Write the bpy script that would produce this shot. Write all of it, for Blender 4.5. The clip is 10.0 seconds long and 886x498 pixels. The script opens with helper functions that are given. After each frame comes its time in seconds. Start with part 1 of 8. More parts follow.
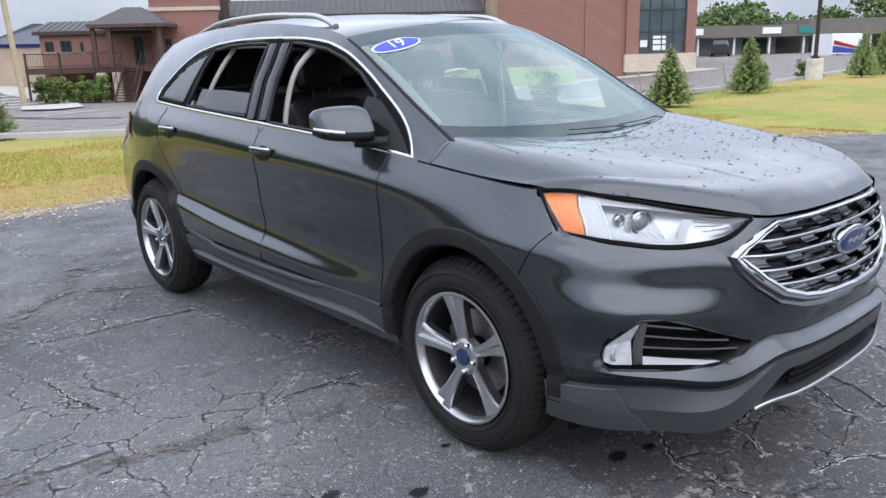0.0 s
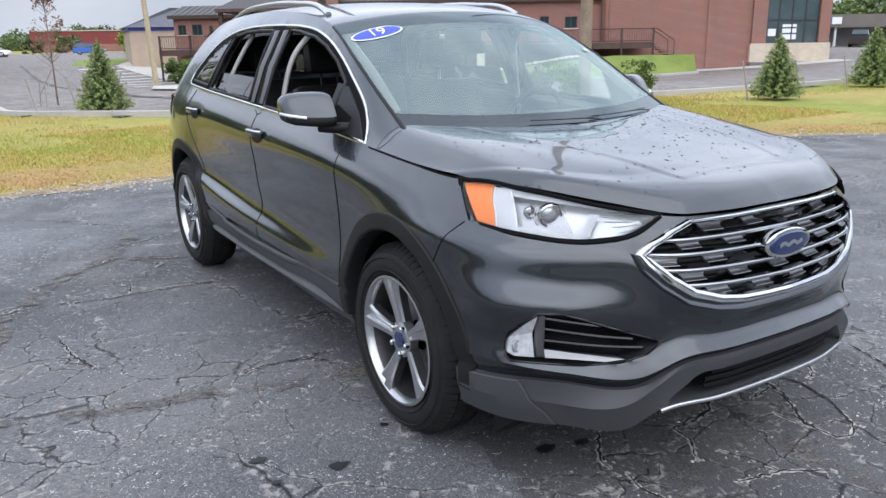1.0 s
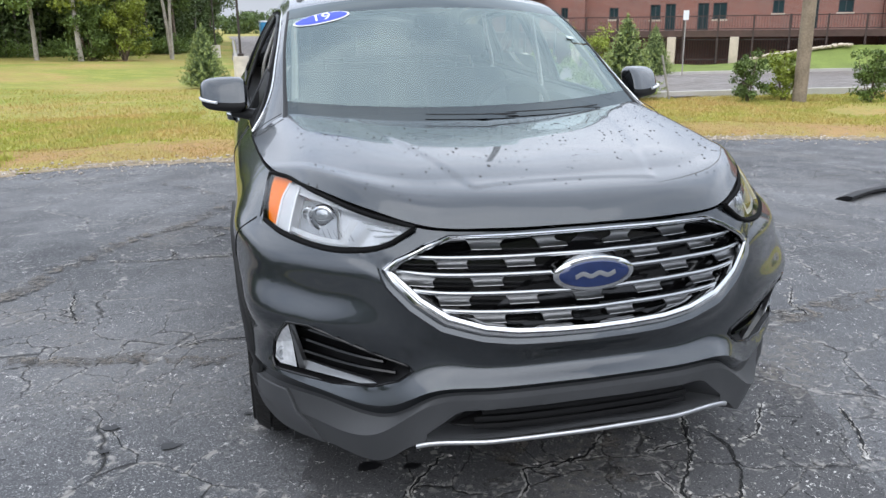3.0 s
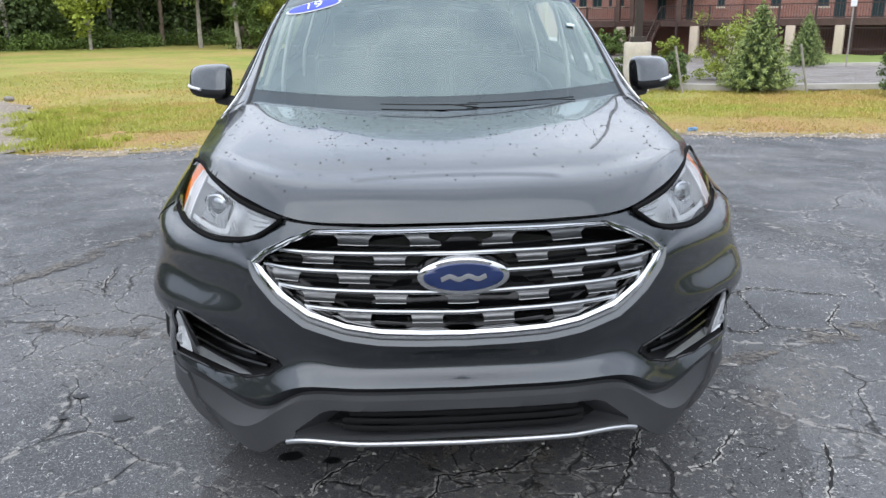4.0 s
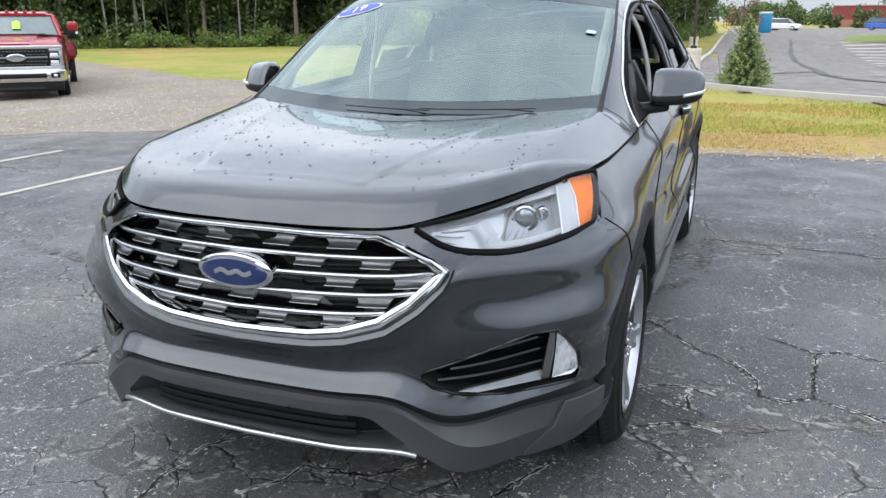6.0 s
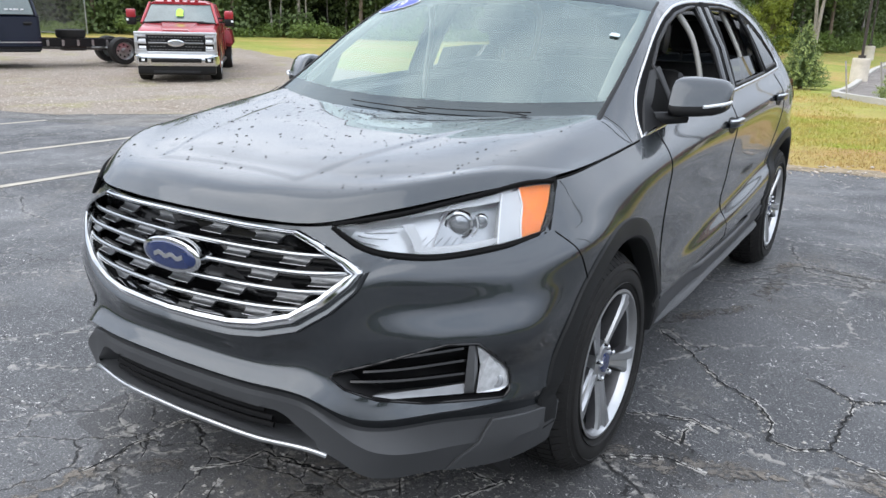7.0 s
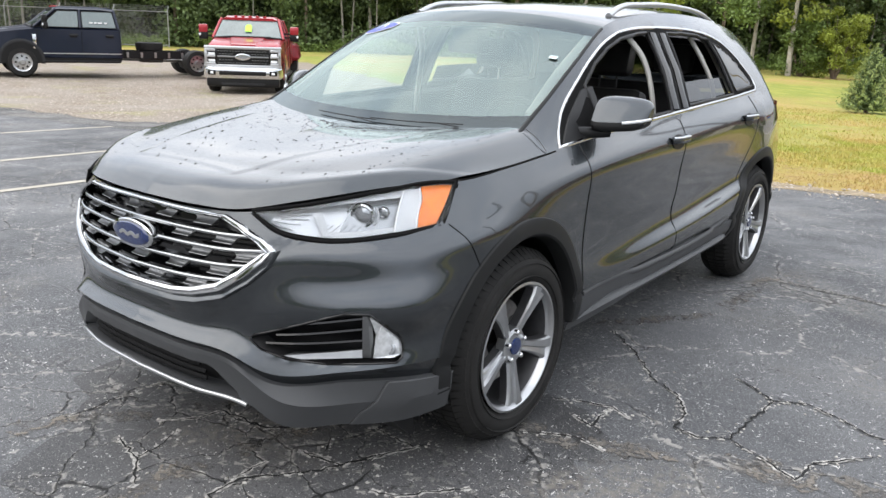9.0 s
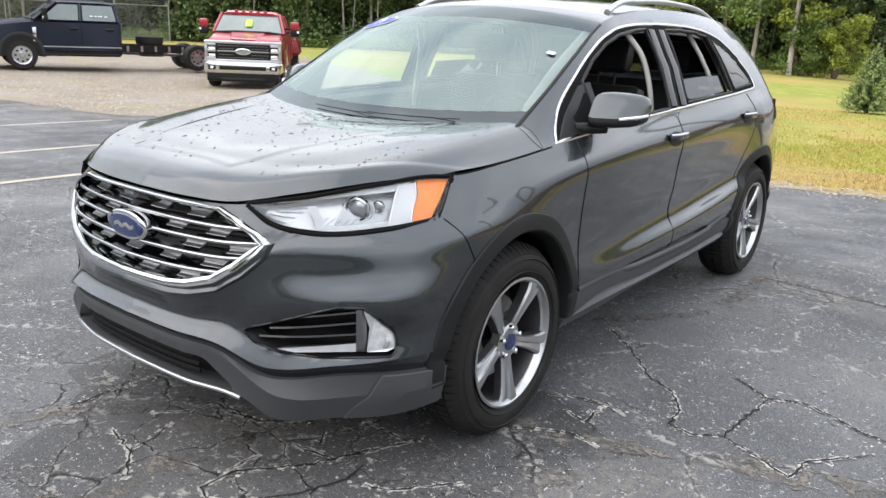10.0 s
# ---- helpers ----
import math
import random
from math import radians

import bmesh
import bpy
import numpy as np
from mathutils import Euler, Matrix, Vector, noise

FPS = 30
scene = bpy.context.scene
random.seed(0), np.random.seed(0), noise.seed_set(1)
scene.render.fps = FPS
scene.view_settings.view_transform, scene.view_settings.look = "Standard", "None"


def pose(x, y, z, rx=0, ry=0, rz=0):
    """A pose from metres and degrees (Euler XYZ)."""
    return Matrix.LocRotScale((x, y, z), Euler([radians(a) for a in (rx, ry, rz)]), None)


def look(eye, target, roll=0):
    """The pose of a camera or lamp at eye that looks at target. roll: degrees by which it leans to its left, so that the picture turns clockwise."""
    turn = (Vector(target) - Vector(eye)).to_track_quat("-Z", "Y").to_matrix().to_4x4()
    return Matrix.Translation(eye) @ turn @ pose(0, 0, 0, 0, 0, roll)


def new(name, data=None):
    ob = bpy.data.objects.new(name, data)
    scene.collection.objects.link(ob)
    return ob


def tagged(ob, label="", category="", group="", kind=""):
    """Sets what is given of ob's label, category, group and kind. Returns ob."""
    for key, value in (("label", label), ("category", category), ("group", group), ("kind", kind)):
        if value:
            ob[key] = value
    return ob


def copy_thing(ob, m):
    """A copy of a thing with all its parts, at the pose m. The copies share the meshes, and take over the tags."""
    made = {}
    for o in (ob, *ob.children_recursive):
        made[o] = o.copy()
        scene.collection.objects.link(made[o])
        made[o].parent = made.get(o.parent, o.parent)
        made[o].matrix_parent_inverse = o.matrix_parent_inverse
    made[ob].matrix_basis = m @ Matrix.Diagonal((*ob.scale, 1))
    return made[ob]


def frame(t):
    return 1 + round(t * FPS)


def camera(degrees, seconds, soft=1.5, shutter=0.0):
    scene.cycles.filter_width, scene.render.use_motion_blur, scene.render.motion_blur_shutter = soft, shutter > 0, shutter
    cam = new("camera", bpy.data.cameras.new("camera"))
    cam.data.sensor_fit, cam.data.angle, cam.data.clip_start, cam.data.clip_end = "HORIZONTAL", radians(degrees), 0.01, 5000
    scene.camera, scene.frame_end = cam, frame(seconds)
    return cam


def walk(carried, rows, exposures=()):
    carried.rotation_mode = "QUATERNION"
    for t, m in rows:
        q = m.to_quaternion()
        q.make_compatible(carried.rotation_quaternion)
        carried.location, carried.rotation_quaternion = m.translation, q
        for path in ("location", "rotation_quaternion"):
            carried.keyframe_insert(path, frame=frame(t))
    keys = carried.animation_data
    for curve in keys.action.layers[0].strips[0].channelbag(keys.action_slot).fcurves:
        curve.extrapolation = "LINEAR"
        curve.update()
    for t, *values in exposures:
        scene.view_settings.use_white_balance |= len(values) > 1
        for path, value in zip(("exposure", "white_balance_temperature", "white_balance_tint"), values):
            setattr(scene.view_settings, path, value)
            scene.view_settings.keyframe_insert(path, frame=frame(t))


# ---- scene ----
cam = camera(59.3, 10.0)
PATH = [
    (0, (-2.746, -2.006, 1.483), (-1.473, -0.546, 0.985), -1.6),
    (0.5, (-2.507, -2.225, 1.478), (-1.346, -0.677, 0.973), -1.1),
    (1, (-2.267, -2.447, 1.481), (-1.23, -0.819, 0.957), -1.0),
    (1.5, (-1.953, -2.58, 1.486), (-1.049, -0.879, 0.95), -1.0),
    (2, (-1.629, -2.732, 1.489), (-0.864, -0.966, 0.945), -1.0),
    (2.5, (-1.259, -2.836, 1.47), (-0.637, -1.015, 0.924), -0.9),
    (3, (-0.884, -2.842, 1.47), (-0.42, -0.976, 0.918), -0.7),
    (3.2, (-0.727, -2.872, 1.456), (-0.331, -0.993, 0.898), -0.6),
    (4.3, (0.066, -2.861, 1.453), (0.037, -0.945, 0.879), -1.0),
    (4.5, (0.211, -2.865, 1.444), (0.095, -0.953, 0.868), -0.9),
    (5, (0.57, -2.87, 1.432), (0.251, -0.981, 0.857), -0.8),
    (5.5, (0.906, -2.751, 1.434), (0.393, -0.905, 0.861), -0.6),
    (5.7, (1.043, -2.7, 1.446), (0.455, -0.874, 0.879), -0.6),
    (6.8, (1.631, -2.392, 1.461), (0.678, -0.729, 0.89), 1.3),
    (7, (1.713, -2.32, 1.46), (0.698, -0.694, 0.889), 1.4),
    (7.5, (1.921, -2.215, 1.47), (0.79, -0.662, 0.914), 1.1),
    (8, (2.063, -2.272, 1.47), (0.901, -0.736, 0.931), 1.1),
    (8.5, (2.207, -2.347, 1.496), (1.04, -0.813, 0.962), 1.6),
    (9, (2.337, -2.353, 1.498), (1.173, -0.817, 0.961), 2.1),
    (9.5, (2.353, -2.346, 1.492), (1.191, -0.809, 0.954), 2.5),
    (10, (2.348, -2.342, 1.489), (1.187, -0.807, 0.945), 2.6),
]
walk(cam, [(t, look(eye, target, roll)) for t, eye, target, roll in PATH], [(0.0, 0.02, 6280, 14), (2.5, 0.02, 6450, 12), (5.0, 0.08, 6480, 11), (7.0, 0.17, 6530, 11), (8.5, 0.26, 6850, 11), (10.0, 0.34, 7000, 12)])

# ---- world, sun and exposure ----
from mathutils.bvhtree import BVHTree

SUN_AZ, SUN_EL = 200.0, 52.0
world = bpy.data.worlds.new("world")
scene.world = world
world.use_nodes = True
wn = world.node_tree
wn.nodes.clear()
w_out = wn.nodes.new("ShaderNodeOutputWorld")
w_bg = wn.nodes.new("ShaderNodeBackground")
w_sky = wn.nodes.new("ShaderNodeTexSky")
w_sky.sky_type = "NISHITA"
w_sky.sun_disc = False
w_sky.sun_elevation, w_sky.sun_rotation = radians(SUN_EL), radians(SUN_AZ)
w_sky.dust_density, w_sky.air_density = 2.0, 1.0
w_dim = wn.nodes.new("ShaderNodeMix")
w_dim.data_type = "RGBA"
w_dim.blend_type = "MULTIPLY"
w_dim.inputs[0].default_value = 1.0
w_dim.inputs[7].default_value = (0.10, 0.10, 0.10, 1)
w_co = wn.nodes.new("ShaderNodeTexCoord")
w_map = wn.nodes.new("ShaderNodeMapping")
w_map.inputs["Scale"].default_value = (1.6, 1.6, 4.5)
w_cl = wn.nodes.new("ShaderNodeTexNoise")
w_cl.inputs["Scale"].default_value, w_cl.inputs["Detail"].default_value = 1.7, 5.0
w_ramp = wn.nodes.new("ShaderNodeValToRGB")
w_ramp.color_ramp.elements[0].position, w_ramp.color_ramp.elements[0].color = 0.32, (0.58, 0.66, 0.79, 1)
w_ramp.color_ramp.elements[1].position, w_ramp.color_ramp.elements[1].color = 0.68, (0.94, 1.0, 1.09, 1)
w_mix = wn.nodes.new("ShaderNodeMix")
w_mix.data_type = "RGBA"
w_mix.inputs[0].default_value = 0.86
wn.links.new(w_sky.outputs[0], w_dim.inputs[6])
wn.links.new(w_co.outputs["Generated"], w_map.inputs[0])
wn.links.new(w_map.outputs[0], w_cl.inputs["Vector"])
wn.links.new(w_cl.outputs[0], w_ramp.inputs[0])
wn.links.new(w_dim.outputs[2], w_mix.inputs[6])
w_sep = wn.nodes.new("ShaderNodeSeparateXYZ")
w_grad = wn.nodes.new("ShaderNodeMapRange")      # an overcast sky is brightest overhead
w_grad.interpolation_type = "SMOOTHSTEP"
w_grad.inputs[1].default_value, w_grad.inputs[2].default_value = 0.02, 0.46
w_grad.inputs[3].default_value, w_grad.inputs[4].default_value = 0.85, 2.3
w_over = wn.nodes.new("ShaderNodeMix")
w_over.data_type = "RGBA"
w_over.blend_type = "MULTIPLY"
w_over.inputs[0].default_value = 1.0
wn.links.new(w_co.outputs["Generated"], w_sep.inputs[0])
wn.links.new(w_sep.outputs["Z"], w_grad.inputs[0])
wn.links.new(w_ramp.outputs[0], w_over.inputs[6])
wn.links.new(w_grad.outputs[0], w_over.inputs[7])
wn.links.new(w_over.outputs[2], w_mix.inputs[7])
wn.links.new(w_mix.outputs[2], w_bg.inputs[0])
wn.links.new(w_bg.outputs[0], w_out.inputs[0])
w_bg.inputs[1].default_value = 1.0

sun = new("sun", bpy.data.lights.new("sun", "SUN"))
sun.data.energy, sun.data.angle, sun.data.color = 1.5, radians(85), (1.0, 0.97, 0.92)
sa, se = radians(SUN_AZ), radians(SUN_EL)
sun.matrix_world = look((0, 0, 30), (-30 * math.sin(sa) * math.cos(se), -30 * math.cos(sa) * math.cos(se), 30 - 30 * math.sin(se)))


# ---- materials ----
def mat(name, base, rough=0.6, metal=0.0, vary=0.12, scale=6.0, bump=0.0, fine=40.0, coat=0.0, spec=0.5, emit=0.0, second=None, per_piece=0.0):
    """A principled surface whose colour wanders at two scales, with fine relief."""
    m = bpy.data.materials.new(name)
    m.use_nodes = True
    t = m.node_tree
    b = t.nodes["Principled BSDF"]
    b.inputs["Roughness"].default_value, b.inputs["Metallic"].default_value = rough, metal
    b.inputs["Specular IOR Level"].default_value = spec
    b.inputs["Coat Weight"].default_value = coat
    b.inputs["Coat Roughness"].default_value = 0.03
    if emit:
        b.inputs["Emission Color"].default_value = (*base, 1)
        b.inputs["Emission Strength"].default_value = emit
    if vary <= 0 and bump <= 0:
        b.inputs["Base Color"].default_value = (*base, 1)
        return m
    co = t.nodes.new("ShaderNodeTexCoord")
    n1, n2 = t.nodes.new("ShaderNodeTexNoise"), t.nodes.new("ShaderNodeTexNoise")
    n1.inputs["Scale"].default_value, n1.inputs["Detail"].default_value = scale, 4
    n2.inputs["Scale"].default_value, n2.inputs["Detail"].default_value = fine, 3
    add = t.nodes.new("ShaderNodeMath")
    add.operation = "ADD"
    for n in (n1, n2):
        t.links.new(co.outputs["Object"], n.inputs["Vector"])
    t.links.new(n1.outputs[0], add.inputs[0])
    t.links.new(n2.outputs[0], add.inputs[1])
    ramp = t.nodes.new("ShaderNodeMapRange")
    ramp.inputs[1].default_value, ramp.inputs[2].default_value = 0.72, 1.28
    t.links.new(add.outputs[0], ramp.inputs[0])
    mix = t.nodes.new("ShaderNodeMix")
    mix.data_type = "RGBA"
    lo = second or [c * (1 - vary) for c in base]
    hi = base if second else [min(1, c * (1 + vary)) for c in base]
    mix.inputs[6].default_value, mix.inputs[7].default_value = (*lo, 1), (*hi, 1)
    t.links.new(ramp.outputs[0], mix.inputs[0])
    colour = mix.outputs[2]
    if per_piece:
        info = t.nodes.new("ShaderNodeObjectInfo")
        geo = t.nodes.new("ShaderNodeNewGeometry")
        ad = t.nodes.new("ShaderNodeMath")
        ad.operation = "ADD"
        t.links.new(info.outputs["Random"], ad.inputs[0])
        t.links.new(geo.outputs["Random Per Island"], ad.inputs[1])
        mr = t.nodes.new("ShaderNodeMapRange")
        mr.inputs[2].default_value = 2.0
        mr.inputs[3].default_value, mr.inputs[4].default_value = 1 - per_piece, 1 + per_piece
        t.links.new(ad.outputs[0], mr.inputs[0])
        hsv = t.nodes.new("ShaderNodeHueSaturation")
        t.links.new(mr.outputs[0], hsv.inputs["Value"])
        t.links.new(colour, hsv.inputs["Color"])
        colour = hsv.outputs[0]
    t.links.new(colour, b.inputs["Base Color"])
    if bump:
        bp = t.nodes.new("ShaderNodeBump")
        bp.inputs["Strength"].default_value, bp.inputs["Distance"].default_value = min(1, bump), 0.02 * bump
        t.links.new(n2.outputs[0], bp.inputs["Height"])
        t.links.new(bp.outputs[0], b.inputs["Normal"])
    return m


def glass(name, tint=(0.85, 0.9, 0.88), ior=1.5, rough=0.0, gloss=(1, 1, 1)):
    """A thin pane: what lies behind it, tinted, and a Fresnel gloss."""
    m = bpy.data.materials.new(name)
    m.use_nodes = True
    t = m.node_tree
    t.nodes.clear()
    out, mx = t.nodes.new("ShaderNodeOutputMaterial"), t.nodes.new("ShaderNodeMixShader")
    tr, gl, fr = t.nodes.new("ShaderNodeBsdfTransparent"), t.nodes.new("ShaderNodeBsdfGlossy"), t.nodes.new("ShaderNodeFresnel")
    tr.inputs[0].default_value = (*tint, 1)
    gl.inputs["Roughness"].default_value = rough
    gl.inputs[0].default_value = (*gloss, 1)
    fr.inputs[0].default_value = ior
    t.links.new(fr.outputs[0], mx.inputs[0])
    t.links.new(tr.outputs[0], mx.inputs[1])
    t.links.new(gl.outputs[0], mx.inputs[2])
    t.links.new(mx.outputs[0], out.inputs[0])
    return m


M_paint = mat("grey_paint", (0.050, 0.057, 0.063), 0.27, 0.85, 0.05, 2.0, 0, 900, coat=1.0)
M_paint.node_tree.nodes["Principled BSDF"].inputs["Coat IOR"].default_value = 1.50
M_paint.node_tree.nodes["Principled BSDF"].inputs["Coat Roughness"].default_value = 0.035
M_clad = mat("grey_plastic", (0.052, 0.054, 0.057), 0.46, 0, 0.12, 5, 0.04, 600, spec=0.35)
M_arch = mat("dark_plastic", (0.014, 0.0145, 0.015), 0.48, 0, 0.15, 5, 0.05, 600, spec=0.2)
M_black = mat("black_plastic", (0.006, 0.006, 0.0065), 0.45, 0, 0.2, 8, 0.05, 500, spec=0.3)
M_rubber = mat("black_rubber", (0.005, 0.005, 0.0052), 0.8, 0, 0.1, 8, spec=0.1)
M_gloss = mat("gloss_black", (0.006, 0.006, 0.0065), 0.12, 0, 0, 5)
M_runlight = mat("running_light", (0.54, 0.56, 0.58), 0.3, 0, 0.05, 30)
M_chrome = mat("chrome", (0.66, 0.67, 0.68), 0.08, 1.0, 0.03, 10)
M_satin = mat("satin_silver", (0.52, 0.53, 0.54), 0.32, 0.9, 0.06, 14)
M_bright = mat("bright_reflector", (0.72, 0.74, 0.76), 0.28, 0.30, 0.05, 30)
M_pearl = mat("pearl_reflector", (0.40, 0.42, 0.44), 0.25, 0.4, 0.10, 60)
M_fin = mat("grille_satin", (0.27, 0.275, 0.28), 0.33, 0.95, 0.06, 14)
M_fog = mat("fog_reflector", (0.72, 0.74, 0.76), 0.2, 0.3, 0.18, 60)
M_alloy = mat("alloy", (0.47, 0.48, 0.49), 0.30, 0.9, 0.06, 14)
M_barchrome = mat("grille_chrome", (0.40, 0.41, 0.42), 0.16, 1.0, 0.04, 10)
M_darkchrome = mat("dark_chrome", (0.32, 0.325, 0.33), 0.28, 1.0, 0.06, 14)
M_alloyd = mat("darkened_alloy", (0.10, 0.10, 0.105), 0.4, 0.8, 0.1, 14)
M_tyre = mat("tyre_rubber", (0.016, 0.0155, 0.015), 0.7, 0, 0.3, 12, 0.1, 300, spec=0.25)
M_glass = glass("clear_glass", (0.69, 0.785, 0.755), 2.7, gloss=(0.80, 0.95, 0.92))
M_frit = glass("shaded_glass", (0.06, 0.066, 0.07), 1.75, gloss=(0.85, 0.95, 0.97))
M_tint = glass("tinted_glass", (0.10, 0.11, 0.11), 1.8)
M_lens = glass("lamp_lens", (0.96, 0.97, 0.98), 1.45)
M_amber = mat("amber", (0.95, 0.23, 0.003), 0.3, 0, 0.12, 40, coat=0.4)
M_red = mat("red_lens", (0.35, 0.015, 0.02), 0.2, 0, 0.1, 20, coat=0.6)
M_white = mat("white_plastic", (0.80, 0.82, 0.84), 0.25, 0, 0.03, 10)
M_blue = mat("blue_enamel", (0.007, 0.020, 0.085), 0.2, 0, 0.1, 10, coat=0.8)
M_leather = mat("black_leather", (0.018, 0.018, 0.019), 0.5, 0, 0.2, 10, 0.1, 150)
M_lining = mat("pale_lining", (0.48, 0.47, 0.44), 0.85, 0, 0.06, 10, 0.05, 300)
M_steel = mat("brake_steel", (0.35, 0.34, 0.33), 0.4, 0.9, 0.2, 15)


# ---- mesh helpers ----
MIRRORED = [False]      # whether a part is the mirror image of its twin
def obj(name, verts, faces, material, parent=None, label="", smooth=True, angle=40):
    me = bpy.data.meshes.new(name)
    me.from_pydata([tuple(map(float, v)) for v in verts], [], [tuple(map(int, q)) for q in faces])
    me.validate()
    me.update()
    return finish(name, me, material, parent, label, smooth, angle)


def finish(name, me, material, parent, label, smooth=True, angle=40):
    if material:
        me.materials.append(material)
    if MIRRORED[0]:
        me.flip_normals()
    if smooth:
        me.shade_smooth()
        if angle:
            me.set_sharp_from_angle(angle=radians(angle))
    ob = new(name, me)
    if parent:
        ob.parent = parent
    if label:
        ob["label"] = label
    return ob


def part(name, bm, material, parent, label="", smooth=True, angle=40):
    me = bpy.data.meshes.new(name)
    bm.normal_update()
    bm.to_mesh(me)
    bm.free()
    return finish(name, me, material, parent, label, smooth, angle)


def thing(name, x=0, y=0, z=0, rz=0, label="", category="", group="", kind=""):
    ob = new(name)
    ob.matrix_world = pose(x, y, z, 0, 0, rz)
    return tagged(ob, label, category, group, kind)


def box_bm(bm, x0, y0, z0, x1, y1, z1, bevel=0.0, m=None):
    got = bmesh.ops.create_cube(bm, size=1.0, matrix=Matrix.Translation(((x0 + x1) / 2, (y0 + y1) / 2, (z0 + z1) / 2)) @ Matrix.Diagonal((abs(x1 - x0), abs(y1 - y0), abs(z1 - z0), 1)))
    vs = got["verts"]
    if bevel:
        edges = list({e for v in vs for e in v.link_edges})
        got = bmesh.ops.bevel(bm, geom=edges, offset=bevel, segments=2, affect="EDGES", profile=0.5)
        vs = list({v for v in got["verts"]} | {v for v in vs if v.is_valid})
    if m is not None:
        bmesh.ops.transform(bm, matrix=m, verts=[v for v in vs if v.is_valid])
    return vs


def box(name, a, b, material, parent=None, bevel=0.0, label="", m=None):
    bm = bmesh.new()
    box_bm(bm, *a, *b, bevel, m)
    return part(name, bm, material, parent, label, smooth=bevel > 0)


def cyl_bm(bm, p, q, r0, r1=None, n=16, caps=True):
    p, q = Vector(p), Vector(q)
    d = q - p
    m = Matrix.Translation((p + q) / 2) @ d.to_track_quat("Z", "Y").to_matrix().to_4x4()
    bmesh.ops.create_cone(bm, cap_ends=caps, segments=n, radius1=r0, radius2=r0 if r1 is None else r1, depth=d.length, matrix=m)


def cyl(name, p, q, r, material, parent=None, r1=None, n=16, label=""):
    bm = bmesh.new()
    cyl_bm(bm, p, q, r, r1, n)
    return part(name, bm, material, parent, label)


def spline(pts):
    """A smooth curve through pts, called with an index that may lie between two of them."""
    p = np.array(pts, float)
    k = np.r_[0, np.cumsum(np.maximum(np.linalg.norm(np.diff(p, axis=0), axis=1), 1e-6))]
    d = np.diff(p, axis=0) / np.diff(k)[:, None]
    m = np.empty_like(p)
    m[0], m[-1] = d[0], d[-1]
    h = np.diff(k)
    if len(p) > 2:
        m[1:-1] = (d[:-1] * h[1:, None] + d[1:] * h[:-1, None]) / (h[1:] + h[:-1])[:, None]

    def at(t):
        t = np.atleast_1d(np.asarray(t, float))
        i = np.clip(t.astype(int), 0, len(p) - 2)
        f = (t - i)[:, None]
        hh = h[i][:, None]
        return (2 * f**3 - 3 * f**2 + 1) * p[i] + (f**3 - 2 * f**2 + f) * hh * m[i] + (3 * f**2 - 2 * f**3) * p[i + 1] + (f**3 - f**2) * hh * m[i + 1]

    return at


def curve(pts, n):
    """n+1 points along the smooth curve through pts."""
    return spline(pts)(np.linspace(0, len(pts) - 1, n + 1))


def interp(table, y):
    """Smoothly reads a table of (y, values...) at y."""
    a = np.array(table, float)
    i = int(np.clip(np.searchsorted(a[:, 0], y) - 1, 0, len(a) - 2))
    f = (y - a[i, 0]) / (a[i + 1, 0] - a[i, 0])
    h = a[i + 1, 0] - a[i, 0]

    def slope(j):
        if j == 0 or j == len(a) - 1:
            j0, j1 = (0, 1) if j == 0 else (len(a) - 2, len(a) - 1)
        else:
            j0, j1 = j - 1, j + 1
        return (a[j1, 1:] - a[j0, 1:]) / (a[j1, 0] - a[j0, 0])

    f = min(max(f, 0.0), 1.0)
    return (2 * f**3 - 3 * f**2 + 1) * a[i, 1:] + (f**3 - 2 * f**2 + f) * h * slope(i) + (3 * f**2 - 2 * f**3) * a[i + 1, 1:] + (f**3 - f**2) * h * slope(i + 1)


def grid_faces(nr, nc, base=0, close=False):
    out = []
    for i in range(nr - 1):
        for j in range(nc if close else nc - 1):
            j1 = (j + 1) % nc
            out.append((base + i * nc + j, base + i * nc + j1, base + (i + 1) * nc + j1, base + (i + 1) * nc + j))
    return out


def tube(name, pts, r, material, parent=None, n=8, closed=False, label="", flat=None):
    """A rod of radius r along pts; flat=(across, thick, normal) makes it a strip."""
    p = np.array(pts, float)
    m = len(p)
    tan = np.gradient(p, axis=0)
    if closed:
        tan = np.roll(p, -1, 0) - np.roll(p, 1, 0)
    tan /= np.maximum(np.linalg.norm(tan, axis=1), 1e-9)[:, None]
    verts = []
    up = np.array((0.0, 0.0, 1.0))
    for i in range(m):
        t = tan[i]
        ref = np.array(flat[2] if flat and np.ndim(flat[2]) == 1 else (flat[2][i] if flat else up), float)
        if abs(np.dot(t, ref)) > 0.98:
            ref = np.array((1.0, 0.0, 0.0))
        a = np.cross(t, ref)
        a /= max(np.linalg.norm(a), 1e-9)
        b = np.cross(a, t)
        rr = r[i] if np.ndim(r) else r
        for j in range(n):
            c, s = math.cos(2 * math.pi * (j + 0.5) / n), math.sin(2 * math.pi * (j + 0.5) / n)
            verts.append(p[i] + (a * c * flat[0] + b * s * flat[1] if flat else (a * c + b * s) * rr))
    faces = grid_faces(m, n, 0, True)
    if closed:
        faces += [((m - 1) * n + j, (m - 1) * n + (j + 1) % n, (j + 1) % n, j) for j in range(n)]
    else:
        faces += [tuple(range(n))[::-1], tuple((m - 1) * n + j for j in range(n))]
    return obj(name, verts, faces, material, parent, label, angle=60)


